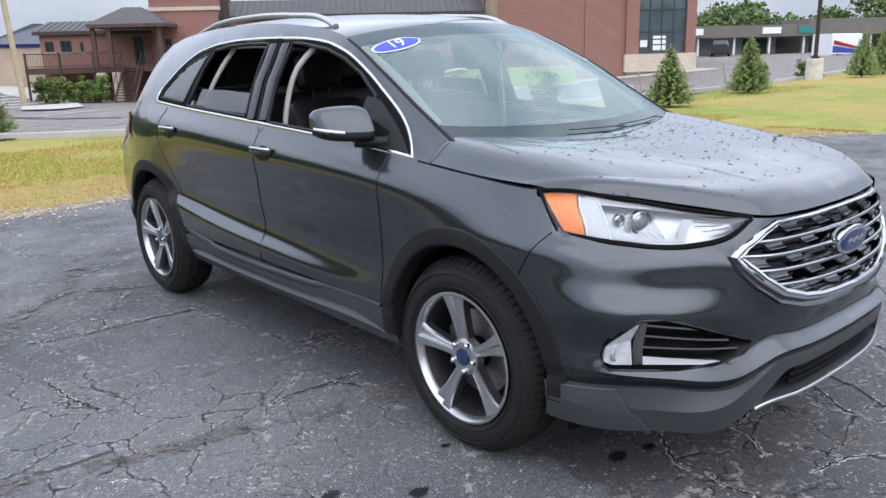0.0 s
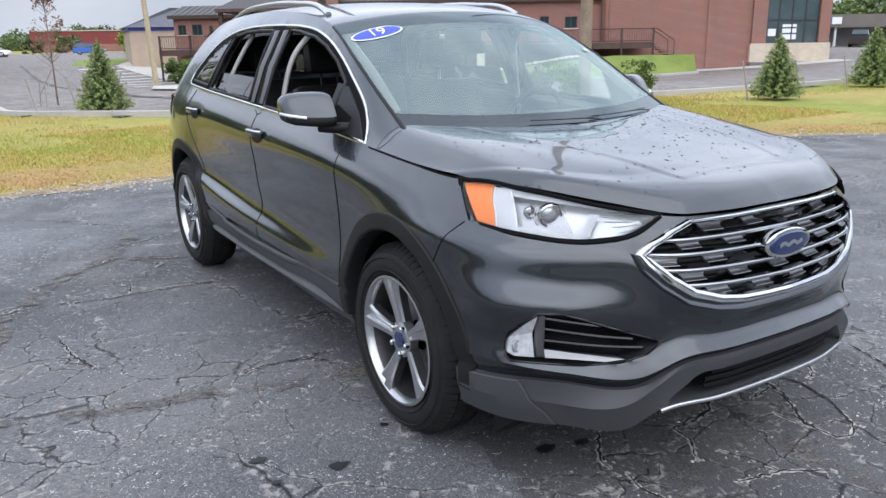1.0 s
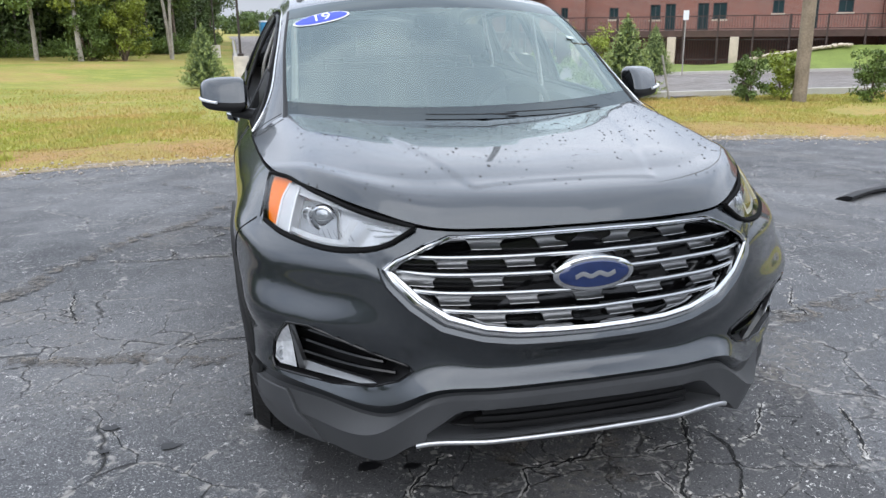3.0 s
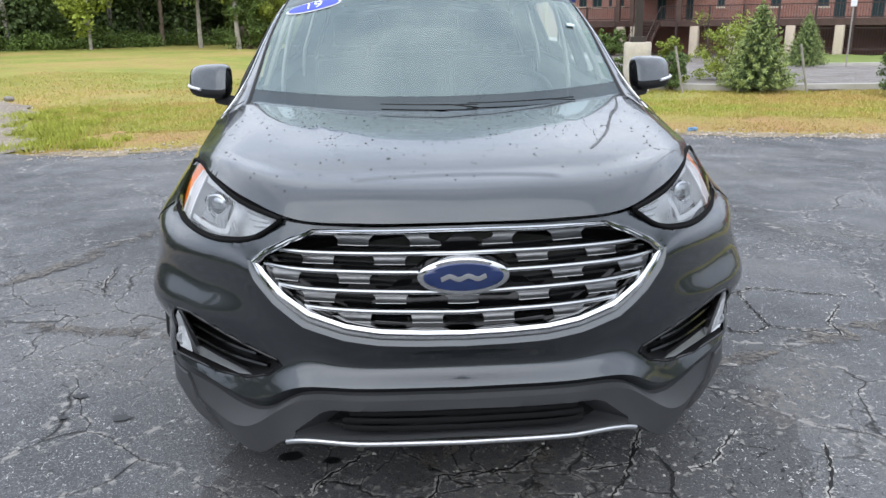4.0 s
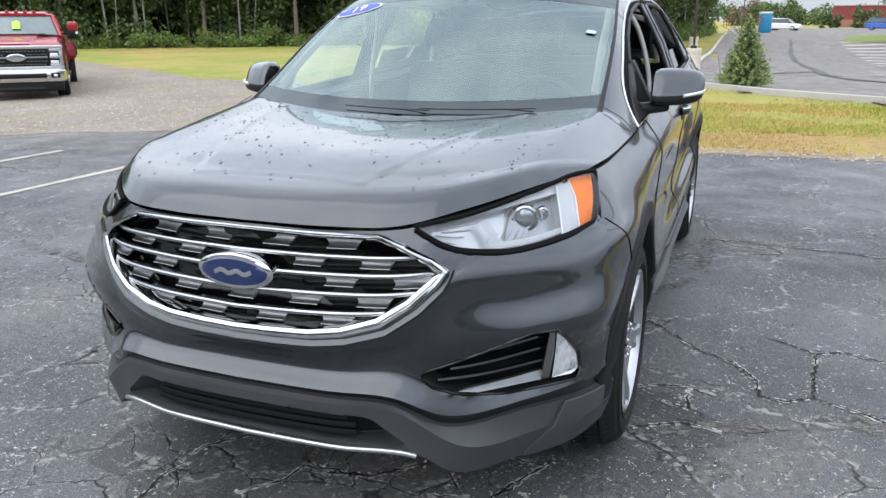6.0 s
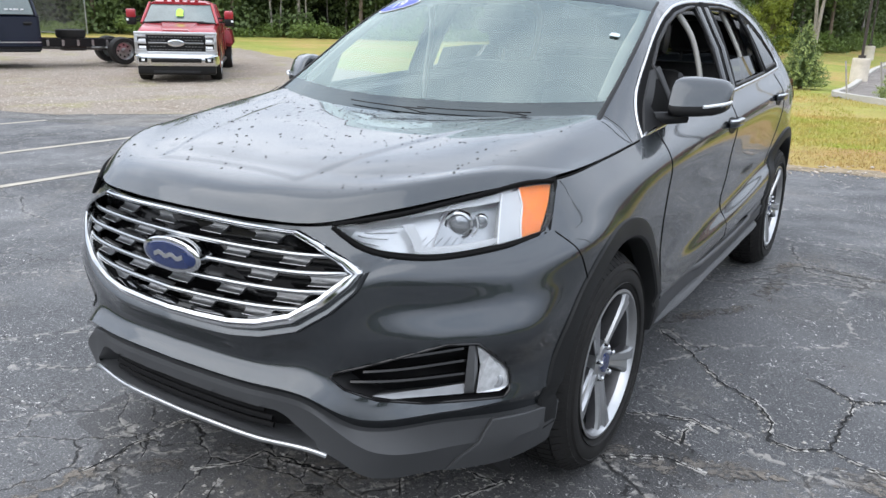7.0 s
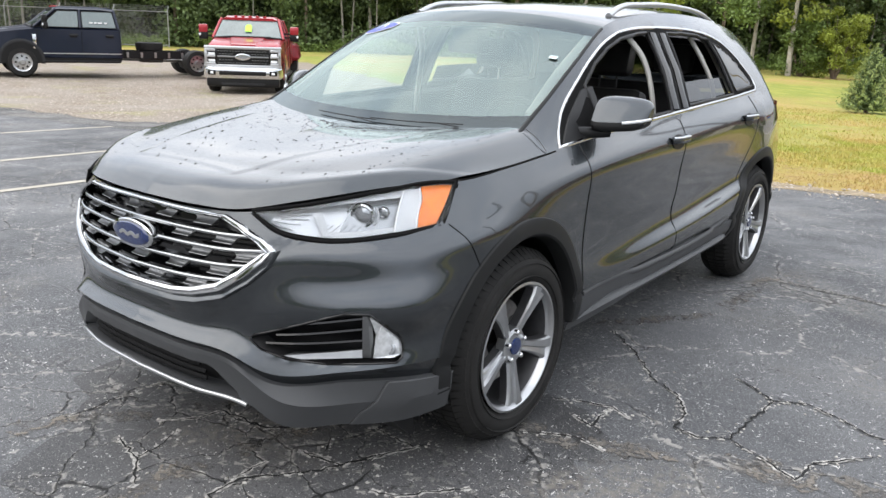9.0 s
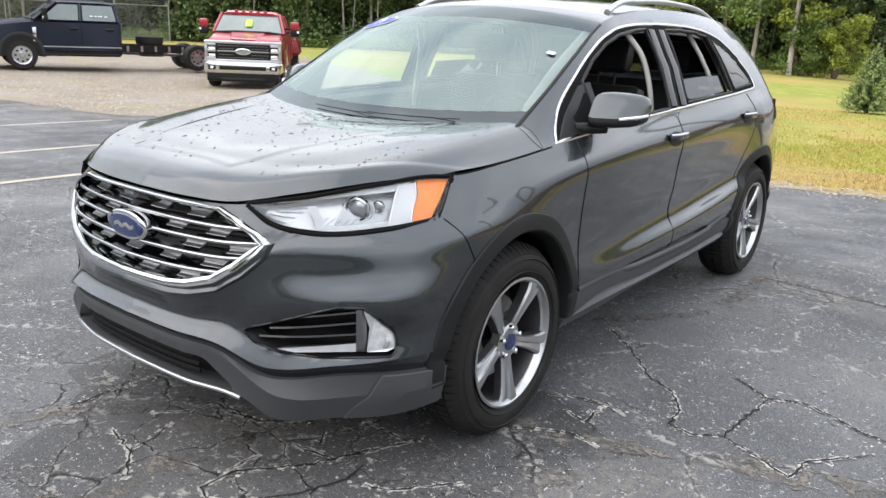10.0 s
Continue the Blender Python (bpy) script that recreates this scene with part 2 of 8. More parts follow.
def revolve(name, prof, material, parent=None, n=48, label="", axis="x", angle=35, at=(0, 0, 0)):
    """Turns a profile of (along the axis, radius) round it."""
    verts = []
    for a, r in prof:
        for j in range(n):
            c, s = math.cos(2 * math.pi * j / n) * r, math.sin(2 * math.pi * j / n) * r
            v = (a, c, s) if axis == "x" else ((c, a, s) if axis == "y" else (c, s, a))
            verts.append((v[0] + at[0], v[1] + at[1], v[2] + at[2]))
    return obj(name, verts, grid_faces(len(prof), n, 0, True), material, parent, label, angle=angle)


def inside(poly, a, b):
    """Whether the points (a, b) lie in the polygon."""
    got = np.zeros(len(a), bool)
    n = len(poly)
    for i in range(n):
        (x0, y0), (x1, y1) = poly[i], poly[(i + 1) % n]
        if y0 == y1:
            continue
        hit = ((y0 > b) != (y1 > b)) & (a < (x1 - x0) * (b - y0) / (y1 - y0) + x0)
        got ^= hit
    return got


def split_skin(V, F, poly, ax, only, reach=0.04):
    """Divides faces by a polygon in the plane of the two axes, and draws the border exactly onto it. only: where the polygon holds."""
    F = np.asarray(F)
    c = V[F].mean(1)
    ins = inside(poly, c[:, ax[0]], c[:, ax[1]]) & only(c)
    mark = np.zeros(len(V), int)
    for q in F[ins]:
        mark[q] |= 1
    for q in F[~ins]:
        mark[q] |= 2
    P = np.array(poly, float)
    Q = np.roll(P, -1, 0)
    for i in np.nonzero(mark == 3)[0]:
        v = V[i, list(ax)]
        d = Q - P
        f = np.clip(((v - P) * d).sum(1) / np.maximum((d * d).sum(1), 1e-12), 0, 1)
        near = P + d * f[:, None]
        j = np.argmin(((near - v) ** 2).sum(1))
        if np.linalg.norm(near[j] - v) < reach:
            V[i, ax[0]], V[i, ax[1]] = near[j]
    return F[ins], F[~ins]


def used(V, F):
    F = np.asarray(F)
    if not len(F):
        return np.zeros((0, 3)), []
    ids, inv = np.unique(F.ravel(), return_inverse=True)
    return V[ids], inv.reshape(F.shape)


def flip_x(v):
    v = np.array(v, float)
    v[..., 0] *= -1
    return v


def dense(poly, step=0.03, closed=True):
    out = []
    n = len(poly)
    for i in range(n if closed else n - 1):
        a, b = np.array(poly[i], float), np.array(poly[(i + 1) % n], float)
        k = max(1, int(np.linalg.norm(b - a) / step))
        out += [tuple(a + (b - a) * j / k) for j in range(k)]
    if not closed:
        out.append(tuple(poly[-1]))
    return out

# ---- ground ----
def terrain(x, y):
    """Height of the ground: level round the car, a dip before the brick building and one under the gravel."""
    x, y = np.asarray(x, float), np.asarray(y, float)
    bx, by = (x - 16.5) * .8211 - (y - 52.3) * .5708, (x - 16.5) * .5708 + (y - 52.3) * .8211
    return -1.35 * np.exp(-(((bx - 12) / 30) ** 2 + ((by - 2) / 26) ** 2) ** 2) - .30 * np.exp(-(((x + 17) / 9) ** 2 + ((y - 11) / 8) ** 2)) - .40 * np.exp(-(((x + 3) / 6) ** 2 + ((y - 25.5) / 8) ** 2))


def gz(x, y):
    return float(terrain(x, y))


def nodes_of(name, rough=0.8):
    m = bpy.data.materials.new(name)
    m.use_nodes = True
    t = m.node_tree
    b = t.nodes["Principled BSDF"]
    b.inputs["Roughness"].default_value = rough
    co = t.nodes.new("ShaderNodeTexCoord")

    def noise_of(scale, detail=4.0, dist=0.0):
        n = t.nodes.new("ShaderNodeTexNoise")
        n.inputs["Scale"].default_value, n.inputs["Detail"].default_value, n.inputs["Distortion"].default_value = scale, detail, dist
        t.links.new(co.outputs["Object"], n.inputs["Vector"])
        return n.outputs[0]

    def rng(src, a, b_, lo=0.0, hi=1.0):
        n = t.nodes.new("ShaderNodeMapRange")
        for i, v in enumerate((a, b_, lo, hi)):
            n.inputs[i + 1].default_value = v
        t.links.new(src, n.inputs[0])
        return n.outputs[0]

    def mixed(f, a, c):
        n = t.nodes.new("ShaderNodeMix")
        n.data_type = "RGBA"
        for i, v in ((0, f), (6, a), (7, c)):
            if isinstance(v, (tuple, float)):
                n.inputs[i].default_value = (*v, 1) if isinstance(v, tuple) else v
            else:
                t.links.new(v, n.inputs[i])
        return n.outputs[2]

    def maths(op, a, c):
        n = t.nodes.new("ShaderNodeMath")
        n.operation = op
        for i, v in enumerate((a, c)):
            if isinstance(v, (int, float)):
                n.inputs[i].default_value = v
            else:
                t.links.new(v, n.inputs[i])
        return n.outputs[0]

    def cracks(scale, wobble, width, seed=0.0):
        """1 on the edges of wobbling cells, 0 elsewhere."""
        nz = t.nodes.new("ShaderNodeTexNoise")
        nz.inputs["Scale"].default_value, nz.inputs["Detail"].default_value = 2.2 * scale, 5
        t.links.new(co.outputs["Object"], nz.inputs["Vector"])
        sc = t.nodes.new("ShaderNodeVectorMath")
        sc.operation = "MULTIPLY_ADD"
        sc.inputs[1].default_value = (wobble, wobble, 0)
        t.links.new(nz.outputs["Color"], sc.inputs[0])
        t.links.new(co.outputs["Object"], sc.inputs[2])
        flat = t.nodes.new("ShaderNodeVectorMath")
        flat.operation = "MULTIPLY_ADD"
        flat.inputs[1].default_value = (1, 1, 0)
        flat.inputs[2].default_value = (seed, seed, 0)
        t.links.new(sc.outputs[0], flat.inputs[0])
        v = t.nodes.new("ShaderNodeTexVoronoi")
        v.feature = "DISTANCE_TO_EDGE"
        v.inputs["Scale"].default_value = scale
        t.links.new(flat.outputs[0], v.inputs["Vector"])
        return rng(v.outputs["Distance"], 0.0, width, 1.0, 0.0)

    def bump(h, dist, strength=1.0):
        n = t.nodes.new("ShaderNodeBump")
        n.inputs["Strength"].default_value, n.inputs["Distance"].default_value = strength, dist
        t.links.new(h, n.inputs["Height"])
        t.links.new(n.outputs[0], b.inputs["Normal"])

    return m, t, b, noise_of, rng, mixed, maths, cracks, bump


def asphalt_material(name, dark, light, crack=1.0, dusty=0.5):
    m, t, b, noise_of, rng, mixed, maths, cracks, bump = nodes_of(name, 0.72)
    b.inputs["Specular IOR Level"].default_value = 0.28
    patch = rng(noise_of(0.55, 5), 0.35, 0.68)
    col = mixed(patch, dark, light)
    grain = noise_of(190, 3)
    col = mixed(rng(grain, 0.55, 0.74), col, tuple(min(1, c * 2.6) for c in light))
    col = mixed(maths("MULTIPLY", rng(noise_of(75, 2), 0.40, 0.28), 0.8), col, tuple(c * .25 for c in dark))
    speck = maths("MULTIPLY", rng(noise_of(46, 3, 1.6), 0.650, 0.664), rng(noise_of(2.6, 4), 0.42, 0.60, 0.3, 1.0))
    col = mixed(maths("MULTIPLY", speck, 0.95), col, (0.58, 0.57, 0.55))
    worm = maths("MULTIPLY", rng(noise_of(17, 2, 2.5), 0.345, 0.31), rng(noise_of(1.3, 3), 0.45, 0.58))
    col = mixed(maths("MULTIPLY", worm, 0.9), col, tuple(c * .3 for c in dark))
    chalk = maths("MULTIPLY", rng(noise_of(22, 5, 1.2), 0.64, 0.67), rng(noise_of(0.9, 3), 0.46, 0.60))
    col = mixed(maths("MULTIPLY", chalk, 0.7), col, (0.40, 0.385, 0.35))
    dirt = maths("MULTIPLY", maths("MULTIPLY", rng(noise_of(1.1, 6, 0.6), 0.54, 0.70), rng(noise_of(30, 4), 0.42, 0.60)), dusty)
    col = mixed(dirt, col, (0.20, 0.18, 0.155))
    where = rng(noise_of(0.42, 2), 0.47, 0.62)
    big = maths("MULTIPLY", maths("MULTIPLY", cracks(0.95, 0.45, 0.005), rng(noise_of(1.7, 3), 0.40, 0.55, 0.15, 1.0)), crack)
    fine = maths("MULTIPLY", maths("MULTIPLY", cracks(3.3, 0.16, 0.016, 7.0), where), crack)
    rim = maths("MULTIPLY", maths("MULTIPLY", cracks(0.95, 0.45, 0.028), rng(noise_of(24, 4, 0.6), 0.53, 0.58)), crack)
    rim2 = maths("MULTIPLY", maths("MULTIPLY", cracks(3.3, 0.16, 0.06, 7.0), where), maths("MULTIPLY", rng(noise_of(34, 4, 0.6), 0.54, 0.59), crack))
    col = mixed(maths("MULTIPLY", maths("MAXIMUM", rim, rim2), 0.85), col, (0.37, 0.355, 0.33))
    both = maths("MAXIMUM", big, fine)
    col = mixed(both, col, (0.014, 0.014, 0.014))
    t.links.new(col, b.inputs["Base Color"])
    t.links.new(rng(noise_of(2.3, 4), 0.35, 0.65, 0.50, 0.85), b.inputs["Roughness"])
    h = maths("SUBTRACT", maths("ADD", maths("MULTIPLY", grain, 0.25), maths("MULTIPLY", noise_of(26, 3), 0.25)), both)
    bump(h, 0.008, 0.7)
    return m


def grass_material():
    m, t, b, noise_of, rng, mixed, maths, cracks, bump = nodes_of("grass", 0.9)
    big = rng(noise_of(0.22, 4, 0.4), 0.40, 0.62)
    col = mixed(big, (0.245, 0.275, 0.042), (0.43, 0.295, 0.098))
    col = mixed(rng(noise_of(1.4, 5), 0.48, 0.70), col, (0.36, 0.345, 0.07))
    col = mixed(rng(noise_of(14, 4), 0.52, 0.74), col, (0.16, 0.20, 0.034))
    t.links.new(col, b.inputs["Base Color"])
    bump(noise_of(30, 4), 0.05, 0.9)
    return m


def gravel_material():
    m, t, b, noise_of, rng, mixed, maths, cracks, bump = nodes_of("gravel", 0.95)
    col = mixed(rng(noise_of(0.35, 4), 0.38, 0.64), (0.215, 0.172, 0.132), (0.275, 0.238, 0.200))
    col = mixed(rng(noise_of(1.3, 5, 0.5), 0.50, 0.66), col, (0.20, 0.155, 0.110))
    col = mixed(rng(noise_of(0.8, 5, 0.5), 0.55, 0.70), col, (0.25, 0.225, 0.105))
    col = mixed(rng(noise_of(26, 3), 0.48, 0.66), col, (0.40, 0.355, 0.305))
    col = mixed(rng(noise_of(40, 3), 0.56, 0.70), col, (0.14, 0.12, 0.10))
    t.links.new(col, b.inputs["Base Color"])
    bump(noise_of(32, 4), 0.03, 1.0)
    return m


M_asphalt = asphalt_material("asphalt", (0.056, 0.058, 0.062), (0.132, 0.134, 0.138))
M_oldasph = asphalt_material("old_asphalt", (0.058, 0.057, 0.056), (0.165, 0.158, 0.148), 0.8, 0.9)
M_lot = asphalt_material("far_asphalt", (0.136, 0.119, 0.107), (0.192, 0.170, 0.154), 0.25, 0.3)
M_grass = grass_material()
M_gravel = gravel_material()
def band_material():
    m, t, b, noise_of, rng, mixed, maths, cracks, bump = nodes_of("dusty_filler", 0.85)
    col = mixed(rng(noise_of(2.2, 5, 0.5), 0.36, 0.60), (0.088, 0.083, 0.078), (0.165, 0.145, 0.122))
    col = mixed(rng(noise_of(170, 3), 0.54, 0.74), col, (0.26, 0.25, 0.23))
    col = mixed(maths("MULTIPLY", rng(noise_of(9, 4), 0.58, 0.68), 0.8), col, (0.030, 0.030, 0.030))
    t.links.new(col, b.inputs["Base Color"])
    worn = maths("MAXIMUM", rng(noise_of(7.5, 6, 0.8), 0.47, 0.60), rng(noise_of(1.9, 3), 0.54, 0.66))
    t.links.new(maths("MULTIPLY", worn, rng(noise_of(42, 3), 0.38, 0.52)), b.inputs["Alpha"])
    bump(noise_of(60, 4), 0.006, 0.7)
    return m


M_band = band_material()
M_crack = mat("crack_dark", (0.012, 0.012, 0.012), 0.95, 0, 0.3, 20)
M_conc = mat("concrete", (0.45, 0.43, 0.395), 0.9, 0, 0.14, 1.5, 0.15, 50)
M_line = mat("road_paint", (0.40, 0.368, 0.31), 0.8, 0, 0.22, 3, 0.1, 60)
M_linew = mat("white_road_paint", (0.66, 0.65, 0.63), 0.8, 0, 0.15, 3)


def sheet(name, xs, ys, material, lift=0.0, poly=None, label="", category=""):
    X, Y = np.meshgrid(xs, ys)
    V = np.stack([X, Y, terrain(X, Y) + lift], -1).reshape(-1, 3)
    F = np.array(grid_faces(len(ys), len(xs)))
    if poly is not None:
        F, _ = split_skin(V, F, poly, (0, 1), lambda c: c[:, 0] > -1e9, .3)
        V, F = used(V, F)
        V[:, 2] = terrain(V[:, 0], V[:, 1]) + lift
    return tagged(obj(name, V, F, material, smooth=True, angle=0), label, category, kind="structure")


def ragged(poly, step, amp, seed):
    r = random.Random(seed)
    return [(x + r.uniform(-amp, amp), y + r.uniform(-amp, amp)) for x, y in dense(poly, step)]


far = np.concatenate([-np.geomspace(1800, 104, 12), np.linspace(-100, 100, 134), np.geomspace(104, 1800, 12)])
sheet("ground", far, far, M_grass, -.03, label="green and dry yellow mown grass field", category="ground")
EDGE = [(10.6, 2.6), (8.9, 4.0), (7.3, 5.3), (6.0, 5.95), (4.66, 6.25), (3.75, 6.5), (2.5, 6.8), (1.1, 6.75), (0.0, 6.5), (-1.0, 6.4), (-2.4, 6.6), (-3.35, 6.3), (-4.5, 6.45)]
near_lot = [(-34, -24), (34, -24), (34, -12)] + EDGE + [(-4.9, 4.9), (-6.6, 4.8), (-9.0, 4.1), (-12.0, 3.6), (-34, 1.0)]
sheet("asphalt", np.linspace(-34, 34, 273), np.linspace(-24, 8, 129), M_asphalt, .0, ragged(near_lot, .22, .05, 3), "cracked dark grey asphalt lot", "asphalt")
old = [(-4.4, 6.5), (-4.8, 4.75), (-6.6, 4.6), (-9.0, 3.9), (-12.4, 3.3), (-34, .7), (-34, 2.2), (-12.0, 4.9), (-9.2, 5.2), (-8.0, 6.6), (-6.4, 6.9), (-5.2, 6.8)]
sheet("rear_lot", np.linspace(-60, 60, 61), np.linspace(-62, -23.8, 21), M_lot, -.004, None, "pale parking lot behind", "parking lot")
sheet("old_asphalt", np.linspace(-34.5, -4, 246), np.linspace(.5, 7.5, 58), M_oldasph, .002, ragged(old, .2, .06, 4), "pale worn asphalt strip", "asphalt")
grav = [(-5.0, 6.5), (-6.4, 6.5), (-7.9, 6.1), (-9.0, 4.75), (-12.0, 4.1), (-40, 1.2), (-44, 16), (-24, 22), (-14.5, 17.2), (-11.3, 16.1), (-10.0, 15.6), (-8.3, 14.2), (-6.9, 12.3), (-6.2, 10.4), (-5.7, 9.0), (-5.2, 8.0), (-4.7, 7.3)]
sheet("gravel", np.linspace(-45, -4, 206), np.linspace(1, 23, 111), M_gravel, .006, ragged(grav, .45, .22, 5), "pale tan gravel and dust", "gravel")
M_dirt = mat("dry_dirt", (0.24, 0.19, 0.125), 0.95, 0, 0.55, 5, 0.6, 60)
verge = [(x - .02, y - .06) for x, y in EDGE] + [(x + .02, y + .26) for x, y in EDGE[::-1]]
sheet("dirt_verge", np.linspace(-5, 11, 161), np.linspace(2, 8, 61), M_dirt, .004, ragged(verge, .10, .10, 6), "dry tan dirt and rubble between asphalt and grass", "dirt")
def dry_material():
    m, t, b, noise_of, rng, mixed, maths, cracks, bump = nodes_of("dry_grass", 0.95)
    col = mixed(rng(noise_of(.9, 4, .5), 0.38, 0.62), (0.40, 0.25, 0.10), (0.34, 0.285, 0.07))
    col = mixed(rng(noise_of(9, 4), 0.50, 0.72), col, (0.26, 0.17, 0.075))
    t.links.new(col, b.inputs["Base Color"])
    bump(noise_of(34, 4), 0.04, 0.9)
    return m


dry_strip = [(x, y + .18) for x, y in EDGE] + [(x + .1, y + 2.0) for x, y in EDGE[::-1]]
sheet("dry_verge", np.linspace(-5, 11.2, 163), np.linspace(2, 10, 81), dry_material(), -.008, ragged(dry_strip, .12, .16, 16), "dry brown mown grass along the asphalt", "grass")
far_lot = [(-.60, 20.4), (.55, 17.3), (2.0, 15.0), (4.2, 13.3), (6.0, 12.3), (10.0, 11.7), (18.6, 11.2), (36, 14), (90, 26), (95, 60), (70, 150), (-3, 150), (-1.5, 95), (-1.1, 50), (-.75, 30)]
sheet("parking_lot", np.linspace(-4, 96, 121), np.linspace(10, 151, 170), M_lot, .012, far_lot, "pale grey parking lot with white lines", "parking lot")

# filler bands, parking lines
rb = random.Random(11)


def strip_on_ground(name, pts, width, material, lift=.004, wob=.0, label="", category="", kind="structure"):
    p = curve([(x, y, 0) for x, y in pts], max(8, int(6 * len(pts))))
    tan = np.gradient(p, axis=0)
    nrm = np.stack([-tan[:, 1], tan[:, 0], 0 * tan[:, 0]], 1)
    nrm /= np.linalg.norm(nrm, axis=1)[:, None]
    rows = []
    for side in (-1, 1):
        for i in range(len(p)):
            v = p[i] + nrm[i] * side * (width / 2 + rb.uniform(-wob, wob))
            rows.append((v[0], v[1], gz(v[0], v[1]) + lift))
    return tagged(obj(name, rows, grid_faces(2, len(p)), material, smooth=False), label, category, kind=kind)


BANDS = [
    [(-3.4, 1.15), (-2.3, .94), (-1.36, .70), (-.6, .52), (.3, .28), (1.0, .08), (1.7, .36), (2.8, .62)],
    [(-1.3, -2.1), (-.56, -1.25), (-.22, -.75), (.2, -.15)],
    [(-.1, -1.9), (.15, -1.2), (.24, -.72), (.5, .2)],
    [(-2.6, 1.35), (-2.22, 2.07), (-2.02, 2.48), (-1.83, 2.85), (-1.58, 3.23), (-1.35, 3.44), (-1.19, 3.78), (-1.10, 4.20)],
    [(-1.75, 5.2), (-1.57, 5.01), (-1.27, 4.61), (-1.06, 4.29)],
    [(-1.38, 3.30), (-1.18, 3.19), (-.95, 3.08), (-.5, 3.0)],
    [(.6, 1.33), (.81, 1.59), (.97, 1.81), (1.07, 2.16), (1.05, 2.87)],
    [(1.05, 2.9), (1.35, 2.88), (1.7, 2.85), (2.6, 2.7)],
]
BAND_WIDTHS = (.060, .055, .055, .075, .030, .026, .040, .026)
for q, half in zip(BANDS, BAND_WIDTHS):
    p = curve([(x, y, 0) for x, y in q], 40 * len(q))
    tan = np.gradient(p, axis=0)
    nrm = np.stack([-tan[:, 1], tan[:, 0], 0 * tan[:, 0]], 1)
    nrm /= np.linalg.norm(nrm, axis=1)[:, None]
    rows = []
    for side in (-1, 1):
        for k in range(len(p)):
            w = half + half * .9 * noise.noise(Vector((p[k][0] * 3, p[k][1] * 3, side * 5))) + .022 * noise.noise(Vector((p[k][0] * 14, p[k][1] * 14, side * 9))) + rb.uniform(-.020, .020)
            v = p[k] + nrm[k] * side * max(w, .004)
            rows.append((v[0], v[1], .003))
    tagged(obj("crack_filler", rows, grid_faces(2, len(p)), M_band, smooth=False), "dusty brown filled crack in the asphalt", "crack filler", kind="structure")

# darker ragged sheet of asphalt under and ahead of the nose
M_darkasph = asphalt_material("tar_patch", (0.032, 0.0325, 0.034), (0.092, 0.092, 0.094), 1.0, 0.6)
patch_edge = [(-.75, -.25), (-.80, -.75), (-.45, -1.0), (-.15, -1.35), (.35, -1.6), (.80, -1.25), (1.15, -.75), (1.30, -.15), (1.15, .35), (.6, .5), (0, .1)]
sheet("tar_patch", np.linspace(-1.1, 1.6, 55), np.linspace(-1.9, .8, 55), M_darkasph, .0015, ragged(patch_edge, .10, .09, 14), "darker ragged patch of cracked asphalt", "asphalt")
# open cracks with crumbled pale edges
CRACKS_SIDE = [
    [(0.73, 1.30), (0.95, 1.08), (1.15, 0.85), (1.28, 0.78), (1.38, 0.62), (1.39, 0.48), (1.49, 0.46), (1.59, 0.53), (1.61, 0.77), (1.63, 1.00), (1.71, 1.03)],
    [(1.59, 0.53), (1.68, 0.49), (1.76, 0.46)],
    [(0.88, 0.37), (0.96, 0.42), (1.12, 0.47), (1.24, 0.42)],
    [(1.01, 0.30), (1.13, 0.26), (1.12, 0.47)],
    [(0.95, 0.04), (1.04, 0.10), (1.13, 0.14), (1.28, 0.12)],
    [(1.43, 1.13), (1.53, 1.07), (1.63, 1.00), (1.75, 1.07), (1.90, 1.01), (2.00, 0.95), (2.20, 0.90)],
    [(1.72, 0.47), (1.87, 0.39), (1.90, 0.56), (1.99, 0.67), (2.10, 0.80)],
    [(1.14, 2.87), (1.30, 2.86), (1.49, 2.85), (1.78, 2.83), (2.30, 2.76)],
]
CRACKS_NOSE = [
    [(0.66, -0.45), (0.55, -0.68), (0.39, -0.89), (0.39, -1.01), (0.45, -1.04), (0.54, -0.99), (0.66, -0.81), (0.71, -0.66), (0.68, -0.49)],
    [(-0.29, -0.45), (-0.45, -0.62), (-0.48, -0.74)],
    [(0.33, -0.45), (0.18, -0.60), (-0.06, -0.62), (-0.07, -0.71), (-0.19, -0.85)],
    [(0.37, -0.75), (0.37, -0.85), (0.38, -0.93)],
    [(0.40, -0.63), (0.55, -0.59)],
    [(1.30, -0.52), (1.23, -0.70), (1.11, -0.89)],
    [(1.02, -0.41), (0.86, -0.62), (0.72, -0.66)],
]
CRACKS_FRONT = [
    [(-0.18, -1.00), (0.01, -1.04), (0.20, -1.17)],
    [(0.01, -1.04), (-0.00, -0.95), (-0.03, -0.88), (-0.06, -0.80)],
    [(0.02, -0.63), (0.16, -0.60), (0.28, -0.60)],
    [(0.43, -0.63), (0.58, -0.60), (0.65, -0.45), (0.71, -0.33), (0.46, -0.32)],
    [(0.71, -0.33), (0.75, -0.22)],
    [(0.48, -0.57), (0.40, -0.46)],
    [(-0.46, -1.06), (-0.45, -0.95), (-0.47, -0.84), (-0.43, -0.72)],
]
